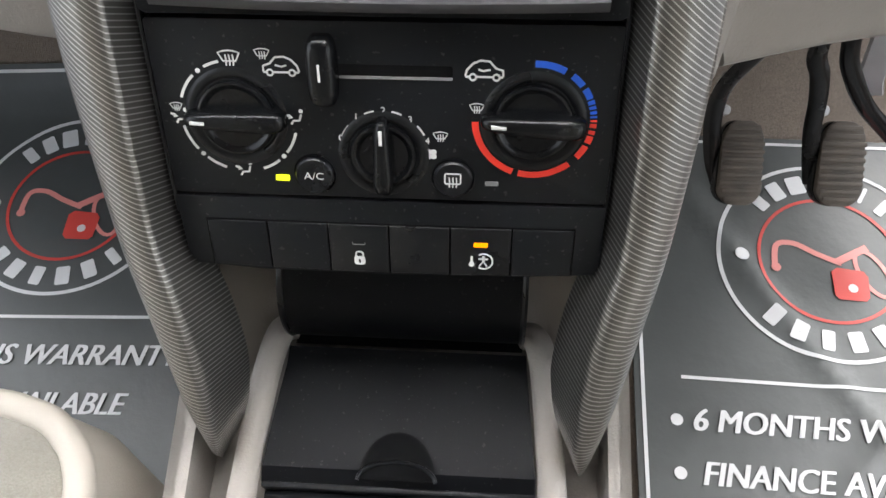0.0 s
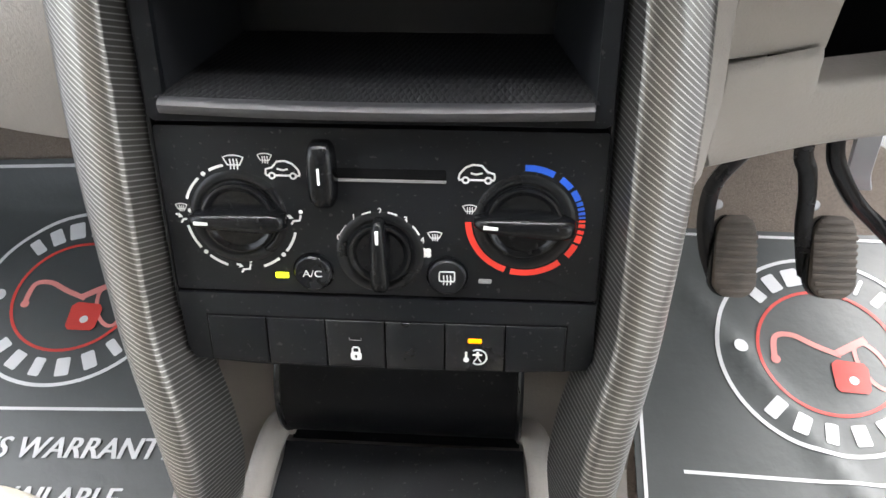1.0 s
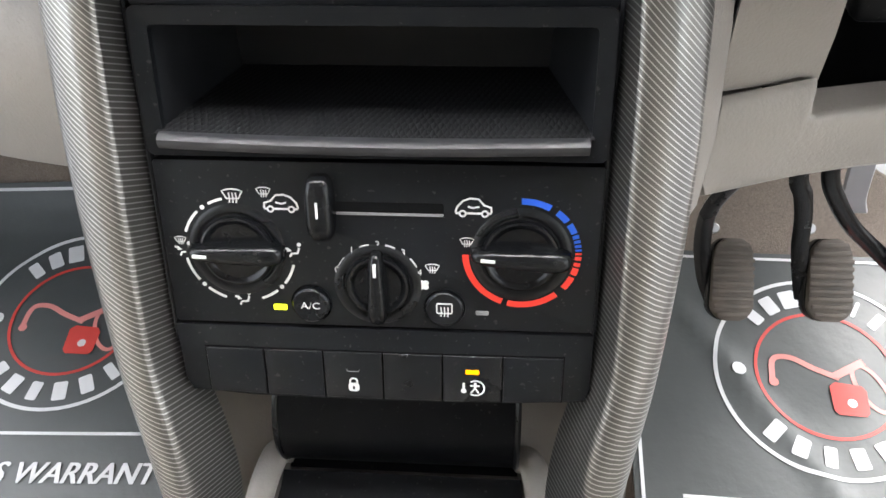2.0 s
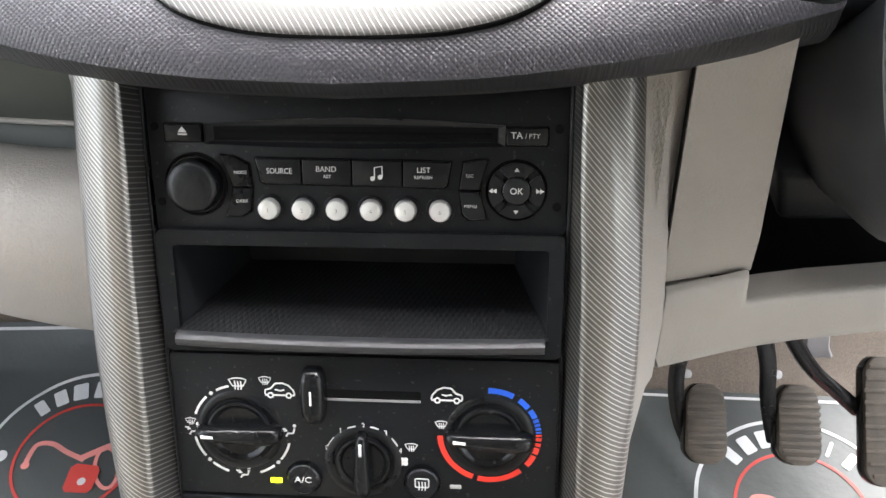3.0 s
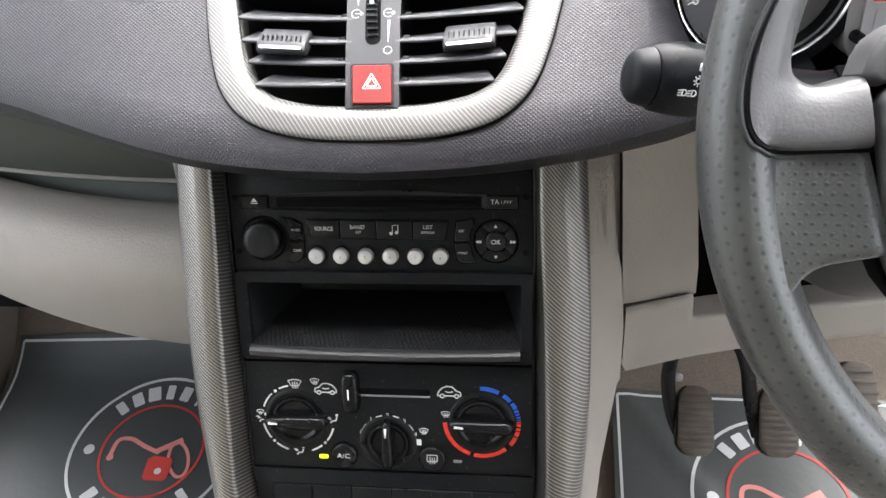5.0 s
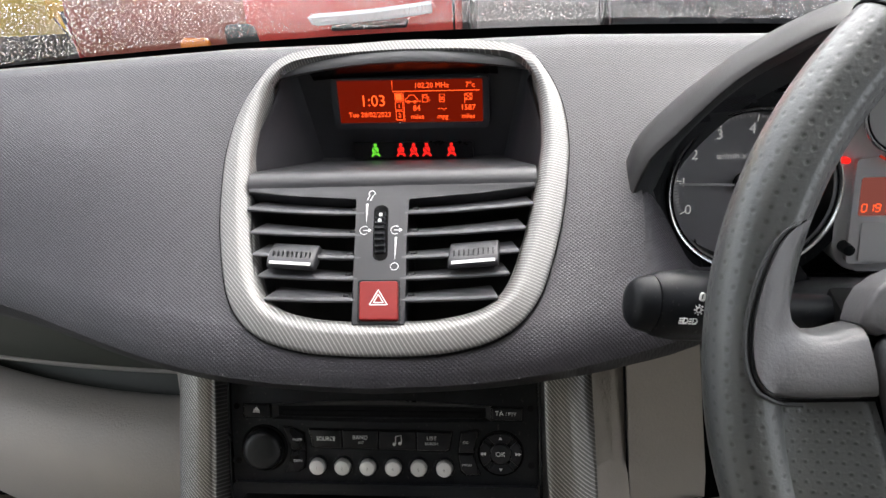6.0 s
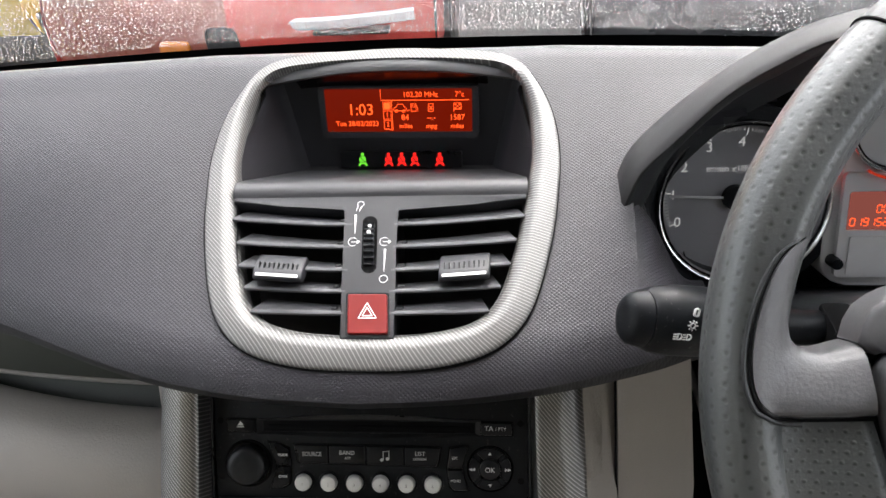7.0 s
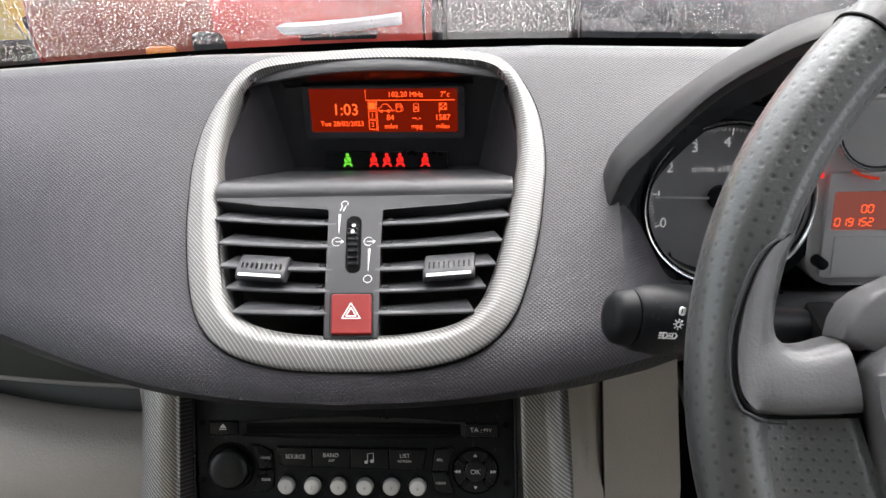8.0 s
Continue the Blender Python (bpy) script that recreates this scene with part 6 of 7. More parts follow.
# ---- steering wheel ----
def steering_wheel():
    w = thing("steering_wheel", "dark perforated leather steering wheel with smooth grey inserts", "steering wheel", WHEEL)
    R, r = 0.1868, 0.0148
    nu, nv = 180, 40
    per_u, per_v = 2 * math.pi * R / 0.0058, 17

    def ring_row(i, grow=1.0):
        a = 2 * math.pi * i / nu
        fat = (1.0 + 0.06 * abs(math.cos(a))) * grow
        row = []
        for j in range(nv):
            p = 2 * math.pi * j / nv
            # a raised thumb ridge towards the inside of the grip
            ridge = min(1.0, max(0.0, math.sin(a) * 4.0))
            k = fat * (1 + 0.075 * ridge * math.exp(-((p - radians(118)) / 0.20) ** 2) - 0.05 * ridge * math.exp(-((p - radians(88)) / 0.26) ** 2))
            rad = R + r * k * math.cos(p)
            row.append((rad * math.cos(a), rad * math.sin(a), r * 1.08 * k * math.sin(p)))
        return row
    cut = int(46 / 360 * nu), int(134 / 360 * nu)

    def rim(i0, i1, name, material, label):
        b = bmesh.new()
        uv = b.loops.layers.uv.new("holes")
        rows = [[b.verts.new(p) for p in ring_row(i)] for i in range(i0, i1 + 1)]
        for i in range(i1 - i0):
            for j in range(nv):
                f = b.faces.new((rows[i][j], rows[i + 1][j], rows[i + 1][(j + 1) % nv], rows[i][(j + 1) % nv]))
                for loop, (di, dj) in zip(f.loops, ((0, 0), (1, 0), (1, 1), (0, 1))):
                    loop[uv].uv = ((i0 + i + di) / nu * per_u, (j + dj) / nv * per_v)
        part(name, b, material, w, label, angle=80)
    rim(cut[1], cut[0] + nu, "rim", LEATHER, "perforated leather grip")
    rim(cut[0], cut[1], "rim_top", LEATHER_PLAIN, "smooth leather top of the rim")
    for i in cut:
        part("rim_seam", tube([ring_row(i, 1.012)[j % nv] for j in range(nv + 1)], 0.0008, 6), BLACK_DEEP, w)
    def top(x, y):
        """Height of the grip above the wheel's plane, in millimetres."""
        u = (math.hypot(x, y) - R / MM) / (r * 1.1 / MM)
        return 1.13 * r / MM * 1.06 * math.sqrt(max(0.0, 1 - u * u))

    for s in (-1, 1):
        # leather part of the spoke: a shallow saddle from rim to hub, ending in a curved lower edge
        n = 22
        upper = along([(-186, -8), (-170, -9.8), (-141.2, -9.2)], n)
        lower = along(smooth_path([(-174, -76), (-167.5, -68), (-163, -59.5), (-157, -54), (-148, -51), (-133.5, -47.5)], 5), n)
        rows = []
        for v, down in [(k / 16, 0.0) for k in range(15)] + [(0.93, 0.4), (0.96, 1.2), (0.985, 2.6), (1.0, 5.0), (1.0, 24.0)]:
            row = []
            for i, (o, q) in enumerate(zip(upper, lower)):
                u = i / (n - 1)
                x, y = o[0] + (q[0] - o[0]) * v, o[1] + (q[1] - o[1]) * v
                z = 13.4 + 9.0 * v * u ** 0.6 - 3.0 * math.sin(math.pi * min(1.0, u * 1.1)) - (2.5 * max(0.0, u - 0.9) / 0.1) - down
                row.append((-s * x * MM, y * MM, z * MM))
            rows.append(row)
        sp = loft(rows)
        lay = sp.loops.layers.uv.new("holes")
        for f in sp.faces:
            for loop in f.loops:
                loop[lay].uv = (loop.vert.co.x / 0.0044, loop.vert.co.y / 0.0038)
        part("leather_spoke", sp, LEATHER, w, angle=60)
        # smooth insert sweeping up into the rim
        n = 44
        seam = along(smooth_path([(-165.5, 60), (-174, 54.5), (-180, 45), (-185, 31), (-187.5, 18), (-187.5, 6), (-185, -2), (-179, -7), (-171, -8.4), (-156, -8.2), (-141.5, -7.8)], 6), n)
        inner = along(smooth_path([(-163.5, 58.5), (-168.5, 49), (-170.2, 38), (-170.4, 28), (-169, 21), (-164, 17), (-157, 16.3), (-150, 18), (-144.5, 19.5)], 6), n)
        rows = []
        for i, (o, q) in enumerate(zip(seam, inner)):
            g = min(1.0, 0.25 + i / 6)
            row = []
            for u, z in ((0.0, 10.5), (0.025, 14.0), (0.07, 16.0), (0.16, 17.0), (0.35, 17.0), (0.6, 15.6), (0.82, 13.2), (0.94, 10.0), (0.99, 5.5), (1.0, 0.0), (1.0, -10.0)):
                x, y = o[0] + (q[0] - o[0]) * u, o[1] + (q[1] - o[1]) * u
                z = z if z < 11 else 11 + (z - 11) * g
                if 0.02 < u < 0.9:
                    z = max(z, top(x, y) + 1.0)
                row.append((-s * x * MM, y * MM, z * MM))
            rows.append(row)
        part("smooth_insert", loft(rows), INSERT, w, "smooth dark grey spoke insert", angle=60)
        part("seam", tube([(-s * x * MM, y * MM, max(13.6, top(x, y) + 0.2) * MM) for x, y in along([(a - 0.6 if i < 36 else a, b - (0.6 if i > 24 else 0)) for i, (a, b) in enumerate(seam)], 60)], [(0.2 + 0.5 * min(1.0, i / 36)) * MM for i in range(60)], 8), BLACK_DEEP, w)
        part("seam_edge", tube([(-s * x * MM, y * MM, max(13.6, top(x, y) + 0.1) * MM) for x, y in along([(a - 2.6 if i < 28 else a, b - (0.0 if i < 26 else min(2.4, (i - 25) * 0.8))) for i, (a, b) in enumerate(seam)][:34], 50)], [(0.3 + 0.6 * min(1.0, i / 12)) * MM for i in range(50)], 8), COLUMN, w)
        # shell between insert and cushion
        sh = [(-145.5, 19.8), (-143.5, 27), (-140, 33), (-134, 37.5), (-110, 48), (-110, 20), (-134, 17.5), (-139, 15)]
        if s > 0:
            sh = [(-x, y) for x, y in sh[::-1]]
        part("hub_shell", prism(S(sh), -10 * MM, 11.5 * MM, 3.0 * MM, 4), INSERT, w, angle=60)
    # airbag cushion in the middle
    hub = smooth_path([(-131, 17.5), (-137.2, 13.5), (-139.4, 8), (-139, -2), (-137.2, -10), (-135.4, -22), (-134, -37), (-128, -60), (-100, -85), (-55, -98), (0, -102), (55, -98), (100, -85), (128, -60), (134, -37), (135.4, -22), (137.2, -10), (139, -2), (139.4, 8), (137.2, 13.5), (131, 17.5), (100, 50), (55, 68), (0, 74), (-55, 68), (-100, 50)], 3)
    part("airbag_cover", prism(S(hub), -10 * MM, 24 * MM, 7 * MM, 5), INSERT, w, "dark grey airbag cover", angle=60)
    part("groove", prism(S([(x * 1.012, y * 1.02) for x, y in hub]), -9 * MM, 6 * MM, 1 * MM), BLACK_DEEP, w)


steering_wheel()


# ---- instruments under their brow ----
SEGMENTS = {"0": "abcdef", "1": "bc", "2": "abged", "5": "afgcd", "9": "abcdfg"}


def segments(figures, x, y, w, h):
    """Seven-segment figures in millimetres, from their lower left corner."""
    b = bmesh.new()
    for i, ch in enumerate(figures):
        x0 = x + i * w * 1.38
        g = 0.35
        ends = {"a": ((g, h), (w - g, h)), "g": ((g, h / 2), (w - g, h / 2)), "d": ((g, 0), (w - g, 0)), "f": ((0, h / 2 + g), (0, h - g)), "b": ((w, h / 2 + g), (w, h - g)), "e": ((0, g), (0, h / 2 - g)), "c": ((w, g), (w, h / 2 - g))}
        for name in SEGMENTS[ch]:
            ribbon(S([(x0 + px + py * 0.06, y + py) for px, py in ends[name]]), 0.55 * MM, -1.0 * MM, -0.85 * MM, into=b)
    return b


def instruments():
    c = thing("instrument_cluster", "instrument cluster with chrome-ringed rev counter and orange trip display", "instrument cluster")
    ANGLES = [206, 176.5, 146, 115, 83, 52, 21, -10]
    DM = pose(0.2355, 0.408, 0.669, 74)
    base = new("cluster_base")
    base.parent = c
    base.matrix_basis = DM
    part("back_plate", prism(S(rrect(158, 4, 210, 122, 18, 6)), -30 * MM, -3 * MM, 2 * MM), CLUSTER, base, "grey cluster face")
    part("dial_surround", frame_prism(S(circle(0, 0, 64, 64)), S(circle(0, 0, 53, 64)), -30 * MM, -3.5 * MM), BLACK, base)
    def gauge(cx, cy, r, ticks, deep):
        g = new("gauge")
        g.parent = c
        g.matrix_basis = DM @ Matrix.Translation((cx * MM, cy * MM, 0))
        D = -deep * MM
        part("dial", lathe([((r + 1.2) * MM, D), (0, D - 0.2 * MM)], 64), DIAL, g, "dark dial face")
        part("well", lathe([((r + 1.0) * MM, 0.5 * MM), ((r + 1.0) * MM, D - 0.5 * MM)], 64), BLACK, g)
        ring = lathe([((r + 5.0) * MM, -6 * MM), ((r + 5.0) * MM, 0.4 * MM), ((r + 4.6) * MM, 1.6 * MM), ((r + 3.8) * MM, 2.2 * MM), ((r + 3.0) * MM, 1.7 * MM), ((r + 1.8) * MM, 0.2 * MM), ((r + 0.6) * MM, -1.8 * MM), ((r + 0.2) * MM, -4.5 * MM)], 72)
        part("chrome_ring", ring, CHROME, g, "chrome ring", angle=60)
        b = bmesh.new()
        for k in range(ticks * 10 + 1):
            a = radians(float(np.interp(k / 10, range(8), ANGLES)))
            long = 5.0 if k % 10 == 0 else (3.6 if k % 5 == 0 else 2.4)
            t = r - 3.4
            ribbon(S([(t * math.cos(a), t * math.sin(a)), ((t - long) * math.cos(a), (t - long) * math.sin(a))]), (0.7 if k % 10 == 0 else 0.3) * MM, D, D + 0.15 * MM, into=b)
        part("tick_marks", b, LIT_PRINT, g)
        return g
    tach = gauge(0, 0, 50.5, 7, 22)
    for k in range(8):
        a = radians(ANGLES[k])
        text_part(str(k), (38.4 * math.cos(a) - 2.4) * MM, (38.4 * math.sin(a) - 1.0) * MM, 9.6 * MM, tach, -21.9 * MM, LIT_PRINT, name="numeral")
    text_part("tr/min x1000", -4 * MM, 19.2 * MM, 6.0 * MM, tach, -21.9 * MM, LIT_PRINT)
    needle = bm_box(-44 * MM, 8 * MM, -0.8 * MM, 0.8 * MM, -18.5 * MM, -17.4 * MM, 0.3 * MM)
    part("needle", moved(needle, pose(0, 0, 0, 0, 0, -2)), PRINT, tach, "white needle at idle")
    part("needle_hub", lathe([(8.5 * MM, -22 * MM), (8.2 * MM, -17 * MM), (0, -16 * MM)], 32), BLACK, tach)
    small = gauge(90, 48, 23.5, 7, 10)
    text_part("90", -7.7 * MM, -5.8 * MM, 4.6 * MM, small, -9.9 * MM, name="numeral")
    text_part("70", -4.9 * MM, -11.4 * MM, 4.6 * MM, small, -9.9 * MM, name="numeral")
    # no lamp: a glowing arc stands in for the ring's red reflection
    part("red_reflection", ribbon(S(circle(0, 0, 31.0, 16, a0=-124, a1=-92)), 1.6 * MM, 4.2 * MM, 6.4 * MM), RED_REFLECTION, small, "thin glowing arc for the red reflection under the chrome ring")
    # trip display and its knob
    lcd = new("trip_display")
    lcd.parent = c
    lcd.matrix_basis = DM @ Matrix.Translation((94 * MM, -4 * MM, 0))
    part("lcd_frame", frame_prism(S(rrect(0, -11, 66, 70, 3)), S(rrect(0, -1, 58, 26, 2)), -3 * MM, 1.5 * MM), CLUSTER, lcd)
    part("lcd_field", prism(S(rrect(0, -1, 58, 26, 1)), -3 * MM, -1 * MM), LCD_DIM, lcd, "dim red-brown display field")
    part("readout", segments("00", -10.2, -2.6, 3.0, 5.0), SCREEN_LIT, lcd, "orange segment figures")
    part("readout", segments("019152", -26.0, -11.4, 3.0, 5.0), SCREEN_LIT, lcd, "orange segment figures")
    part("pale_strip", prism(S(rrect(1, -31, 54, 26, 1)), -2 * MM, 2.4 * MM), CLUSTER, lcd)
    part("trip_knob", moved(lathe([(4 * MM, -3 * MM), (3.6 * MM, 8 * MM), (0, 9 * MM)], 20), Matrix.Translation((-34 * MM, -35 * MM, 0))), BLACK, lcd)
    part("warning_lamp", prism(S(rrect(-39.6, 23.0, 4.4, 3.6, 1)), -3 * MM, 2.4 * MM), RED_LAMP, lcd, "lit red brake lamp")
    # housing behind, left cheek and floor
    rows = []
    for a in range(158, 303, 8):
        ca, sa = math.cos(radians(a)), math.sin(radians(a))
        rows.append([(0.0565 * ca, 0.0565 * sa, -0.001), (0.059 * ca, 0.059 * sa, 0.006), (0.063 * ca, 0.063 * sa, 0.011), (0.068 * ca, 0.068 * sa, 0.0125), (0.074 * ca, 0.074 * sa, 0.010), (0.080 * ca, 0.080 * sa, 0.002), (0.088 * ca, 0.088 * sa, -0.014)])
    part("dial_cowl", loft(rows), BLACK, base, "black cowl round the dial", angle=60)
    part("housing_back", loft([[(x, 0.440, 0.60), (x, 0.447, z)] for x, z in ((0.165, 0.733), (0.19, 0.735), (0.22, 0.738), (0.25, 0.739), (0.275, 0.743), (0.30, 0.760), (0.40, 0.778), (0.50, 0.765), (0.57, 0.74))]), BLACK_DEEP, base.parent)
    # brow
    h = thing("instrument_hood", "dark grey arched hood over the instruments", "instrument hood")
    # three guiding curves: far edge of the top face, its front edge, and the lower edge
    n = 60
    far = along(smooth_path([(0.1440, 0.371, 0.6840), (0.1475, 0.378, 0.7110), (0.1540, 0.382, 0.7250), (0.1643, 0.385, 0.7360), (0.1774, 0.385, 0.7497), (0.1910, 0.385, 0.7610), (0.2057, 0.385, 0.7728), (0.2288, 0.385, 0.7872), (0.2573, 0.385, 0.7991), (0.30, 0.385, 0.806), (0.36, 0.385, 0.809), (0.43, 0.385, 0.801), (0.50, 0.385, 0.775), (0.55, 0.385, 0.73), (0.565, 0.385, 0.68)], 4), n)
    front = along(smooth_path([(0.1450, 0.3572, 0.6870), (0.1560, 0.359, 0.7185), (0.1668, 0.36, 0.7310), (0.1813, 0.36, 0.7470), (0.1951, 0.36, 0.7623), (0.2088, 0.36, 0.7737), (0.2225, 0.36, 0.7822), (0.2494, 0.36, 0.7955), (0.30, 0.36, 0.803), (0.36, 0.36, 0.805), (0.43, 0.36, 0.797), (0.50, 0.36, 0.770), (0.545, 0.36, 0.725), (0.558, 0.36, 0.68)], 4), n)
    low = along(smooth_path([(0.1590, 0.3605, 0.6830), (0.1683, 0.364, 0.7040), (0.1742, 0.365, 0.7190), (0.1870, 0.366, 0.7360), (0.2016, 0.367, 0.7510), (0.2150, 0.367, 0.7620), (0.2290, 0.367, 0.7700), (0.2540, 0.367, 0.7830), (0.30, 0.367, 0.791), (0.36, 0.367, 0.793), (0.43, 0.367, 0.785), (0.495, 0.367, 0.758), (0.535, 0.367, 0.715), (0.545, 0.367, 0.68)], 4), n)
    rows, lining = [], []
    for i in range(n):
        f, e, q = Vector(far[i]), Vector(front[i]), Vector(low[i])
        down = (q - e).normalized()
        rows.append([f + Vector((0.018, 0.064, -0.075)), f + Vector((0.016, 0.060, -0.030)), f + Vector((0.010, 0.030, -0.014)), f + Vector((0.006, 0.014, -0.009)), f + Vector((0.003, 0.006, -0.005)), f.lerp(e, 0.12) + Vector((0, 0, 0.0008)), f.lerp(e, 0.5) + Vector((0, 0, 0.0016)), f.lerp(e, 0.82) + Vector((0, 0, 0.0008)), e.lerp(f, 0.06), e + down * 0.0015 + Vector((0, -0.0010, 0)), e.lerp(q, 0.2) + Vector((0, -0.0012, 0))])
        lining.append([e.lerp(q, 0.18) + Vector((0, -0.0014, 0)), e.lerp(q, 0.55) + Vector((0, 0.0005, 0)), q + Vector((0, 0.006, 0)), q + Vector((0.006, 0.026, -0.003)), q + Vector((0.012, 0.046, -0.008)), q + Vector((0.016, 0.054, -0.035))])
    part("brow", loft(rows), BROW, h, angle=50)
    part("tip", bm_box(0.1455, 0.1660, 0.3605, 0.380, 0.664, 0.692, 0.005, 3), BLACK, h)
    part("lining", loft(lining), COLUMN, h, "black lining under the hood", angle=70)


instruments()


# ---- driver's footwell: pedals ----
def pedal(name, label, cx, cy, cz, w, hgt, tilt, arm):
    p = thing(name, label, "pedal", group="pedals")
    m = pose(cx, cy, cz, tilt, 0, 0)
    pts = [(x * (1.0 - 0.30 * (y / hgt + 0.05) ** 2 * 4), y) for x, y in rrect(0, 0, w, hgt, w * 0.30, 6)]
    part("pedal_plate", moved(prism([(x * 1.06 - 0.0018, y * 1.02) for x, y in pts], -0.010, 0.0, 0.002), m), BLACK_PAINT, p)
    pad = part("rubber_pad", moved(prism([(x * 1.03, y * 1.02) for x, y in pts], 0.0, 0.005, 0.002), m), PEDAL, p, "dusty ribbed rubber pad")
    n = 10
    for i in range(n):
        y = -hgt * 0.43 + hgt * 0.86 * i / (n - 1)
        half = w * 0.5 * min(0.90, 0.56 + 1.35 * (0.5 - abs(y) / hgt))
        part("rib", moved(bm_box(-half, half, y - 0.0022, y + 0.0022, 0.0045, 0.0068, 0.0010, 2), m), PEDAL, pad)
    part("arm", tube(smooth_path(arm, 6), 0.0050, 12, flat=1.6, up=Vector((1, 0, 0))), BLACK_PAINT, p, "bent black steel arm")
    if name != "accelerator_pedal":
        part("bolt", moved(lathe([(0.0052, -0.003), (0.0052, 0.003), (0.004, 0.0042), (0, 0.0045)], 16), m @ Matrix.Translation((-w * 0.40, hgt * 0.5 + 0.010, -0.004))), STEEL, p, "bright bolt head")


pedal("clutch_pedal", "worn ribbed rubber clutch pedal on a black arm", 0.2745, 0.4405, 0.1257, 0.043, 0.076, 38, [(0.262, 0.438, 0.098), (0.252, 0.448, 0.120), (0.2445, 0.460, 0.150), (0.2415, 0.466, 0.182), (0.243, 0.466, 0.206), (0.252, 0.466, 0.232), (0.268, 0.470, 0.262), (0.295, 0.480, 0.330), (0.30, 0.49, 0.42)])
pedal("brake_pedal", "worn ribbed rubber brake pedal on a black arm", 0.3645, 0.4425, 0.1257, 0.045, 0.076, 38, [(0.348, 0.440, 0.100), (0.340, 0.450, 0.125), (0.332, 0.460, 0.155), (0.325, 0.464, 0.188), (0.315, 0.465, 0.219), (0.303, 0.467, 0.25), (0.305, 0.475, 0.33), (0.31, 0.49, 0.42)])
pedal("accelerator_pedal", "long ribbed rubber accelerator pedal", 0.455, 0.455, 0.118, 0.050, 0.125, 38, [(0.437, 0.472, 0.110), (0.412, 0.480, 0.130), (0.383, 0.482, 0.158), (0.358, 0.482, 0.192), (0.340, 0.484, 0.226), (0.335, 0.49, 0.27), (0.335, 0.50, 0.40)])
rows = []
for x, y, z in smooth_path([(0.372, 0.520, 0.265), (0.383, 0.520, 0.215), (0.391, 0.522, 0.178), (0.401, 0.528, 0.145), (0.418, 0.540, 0.112)], 5):
    rows.append([(x - 0.0125, y, z), (x - 0.0105, y - 0.003, z), (x + 0.0105, y - 0.003, z), (x + 0.0125, y, z), (x + 0.0105, y + 0.002, z), (x - 0.0105, y + 0.002, z)])
single("pedal_bracket", loft(rows, closed=True, caps=True), BARE_METAL, "bare grey metal bracket behind the accelerator pedal", "bracket", angle=50)
b = lathe([(0, 0), (0.045, 0), (0.045, 0.05), (0.0, 0.05)], 32)
tagged(single("floor_hump", moved(b, pose(0.455, 0.62, 0.16, 60)), STEEL, "bare metal boss on the bulkhead behind the pedals", "boss"))


# ---- printed floor mats ----
def mat_height(x, y):
    return 0.0045 + 0.0022 * math.sin(9 * x + 4 * y) + 0.0018 * math.sin(17 * y - 6 * x + 1) + interp(y, [(0.53, 0.0), (0.56, 0.004), (0.59, 0.016), (0.62, 0.034), (0.655, 0.064)]) + 0.0035 * math.exp(-((x + 0.6 * y - 0.55) / 0.012) ** 2) + 0.003 * math.exp(-((x - 0.9 * y - 0.22) / 0.015) ** 2)


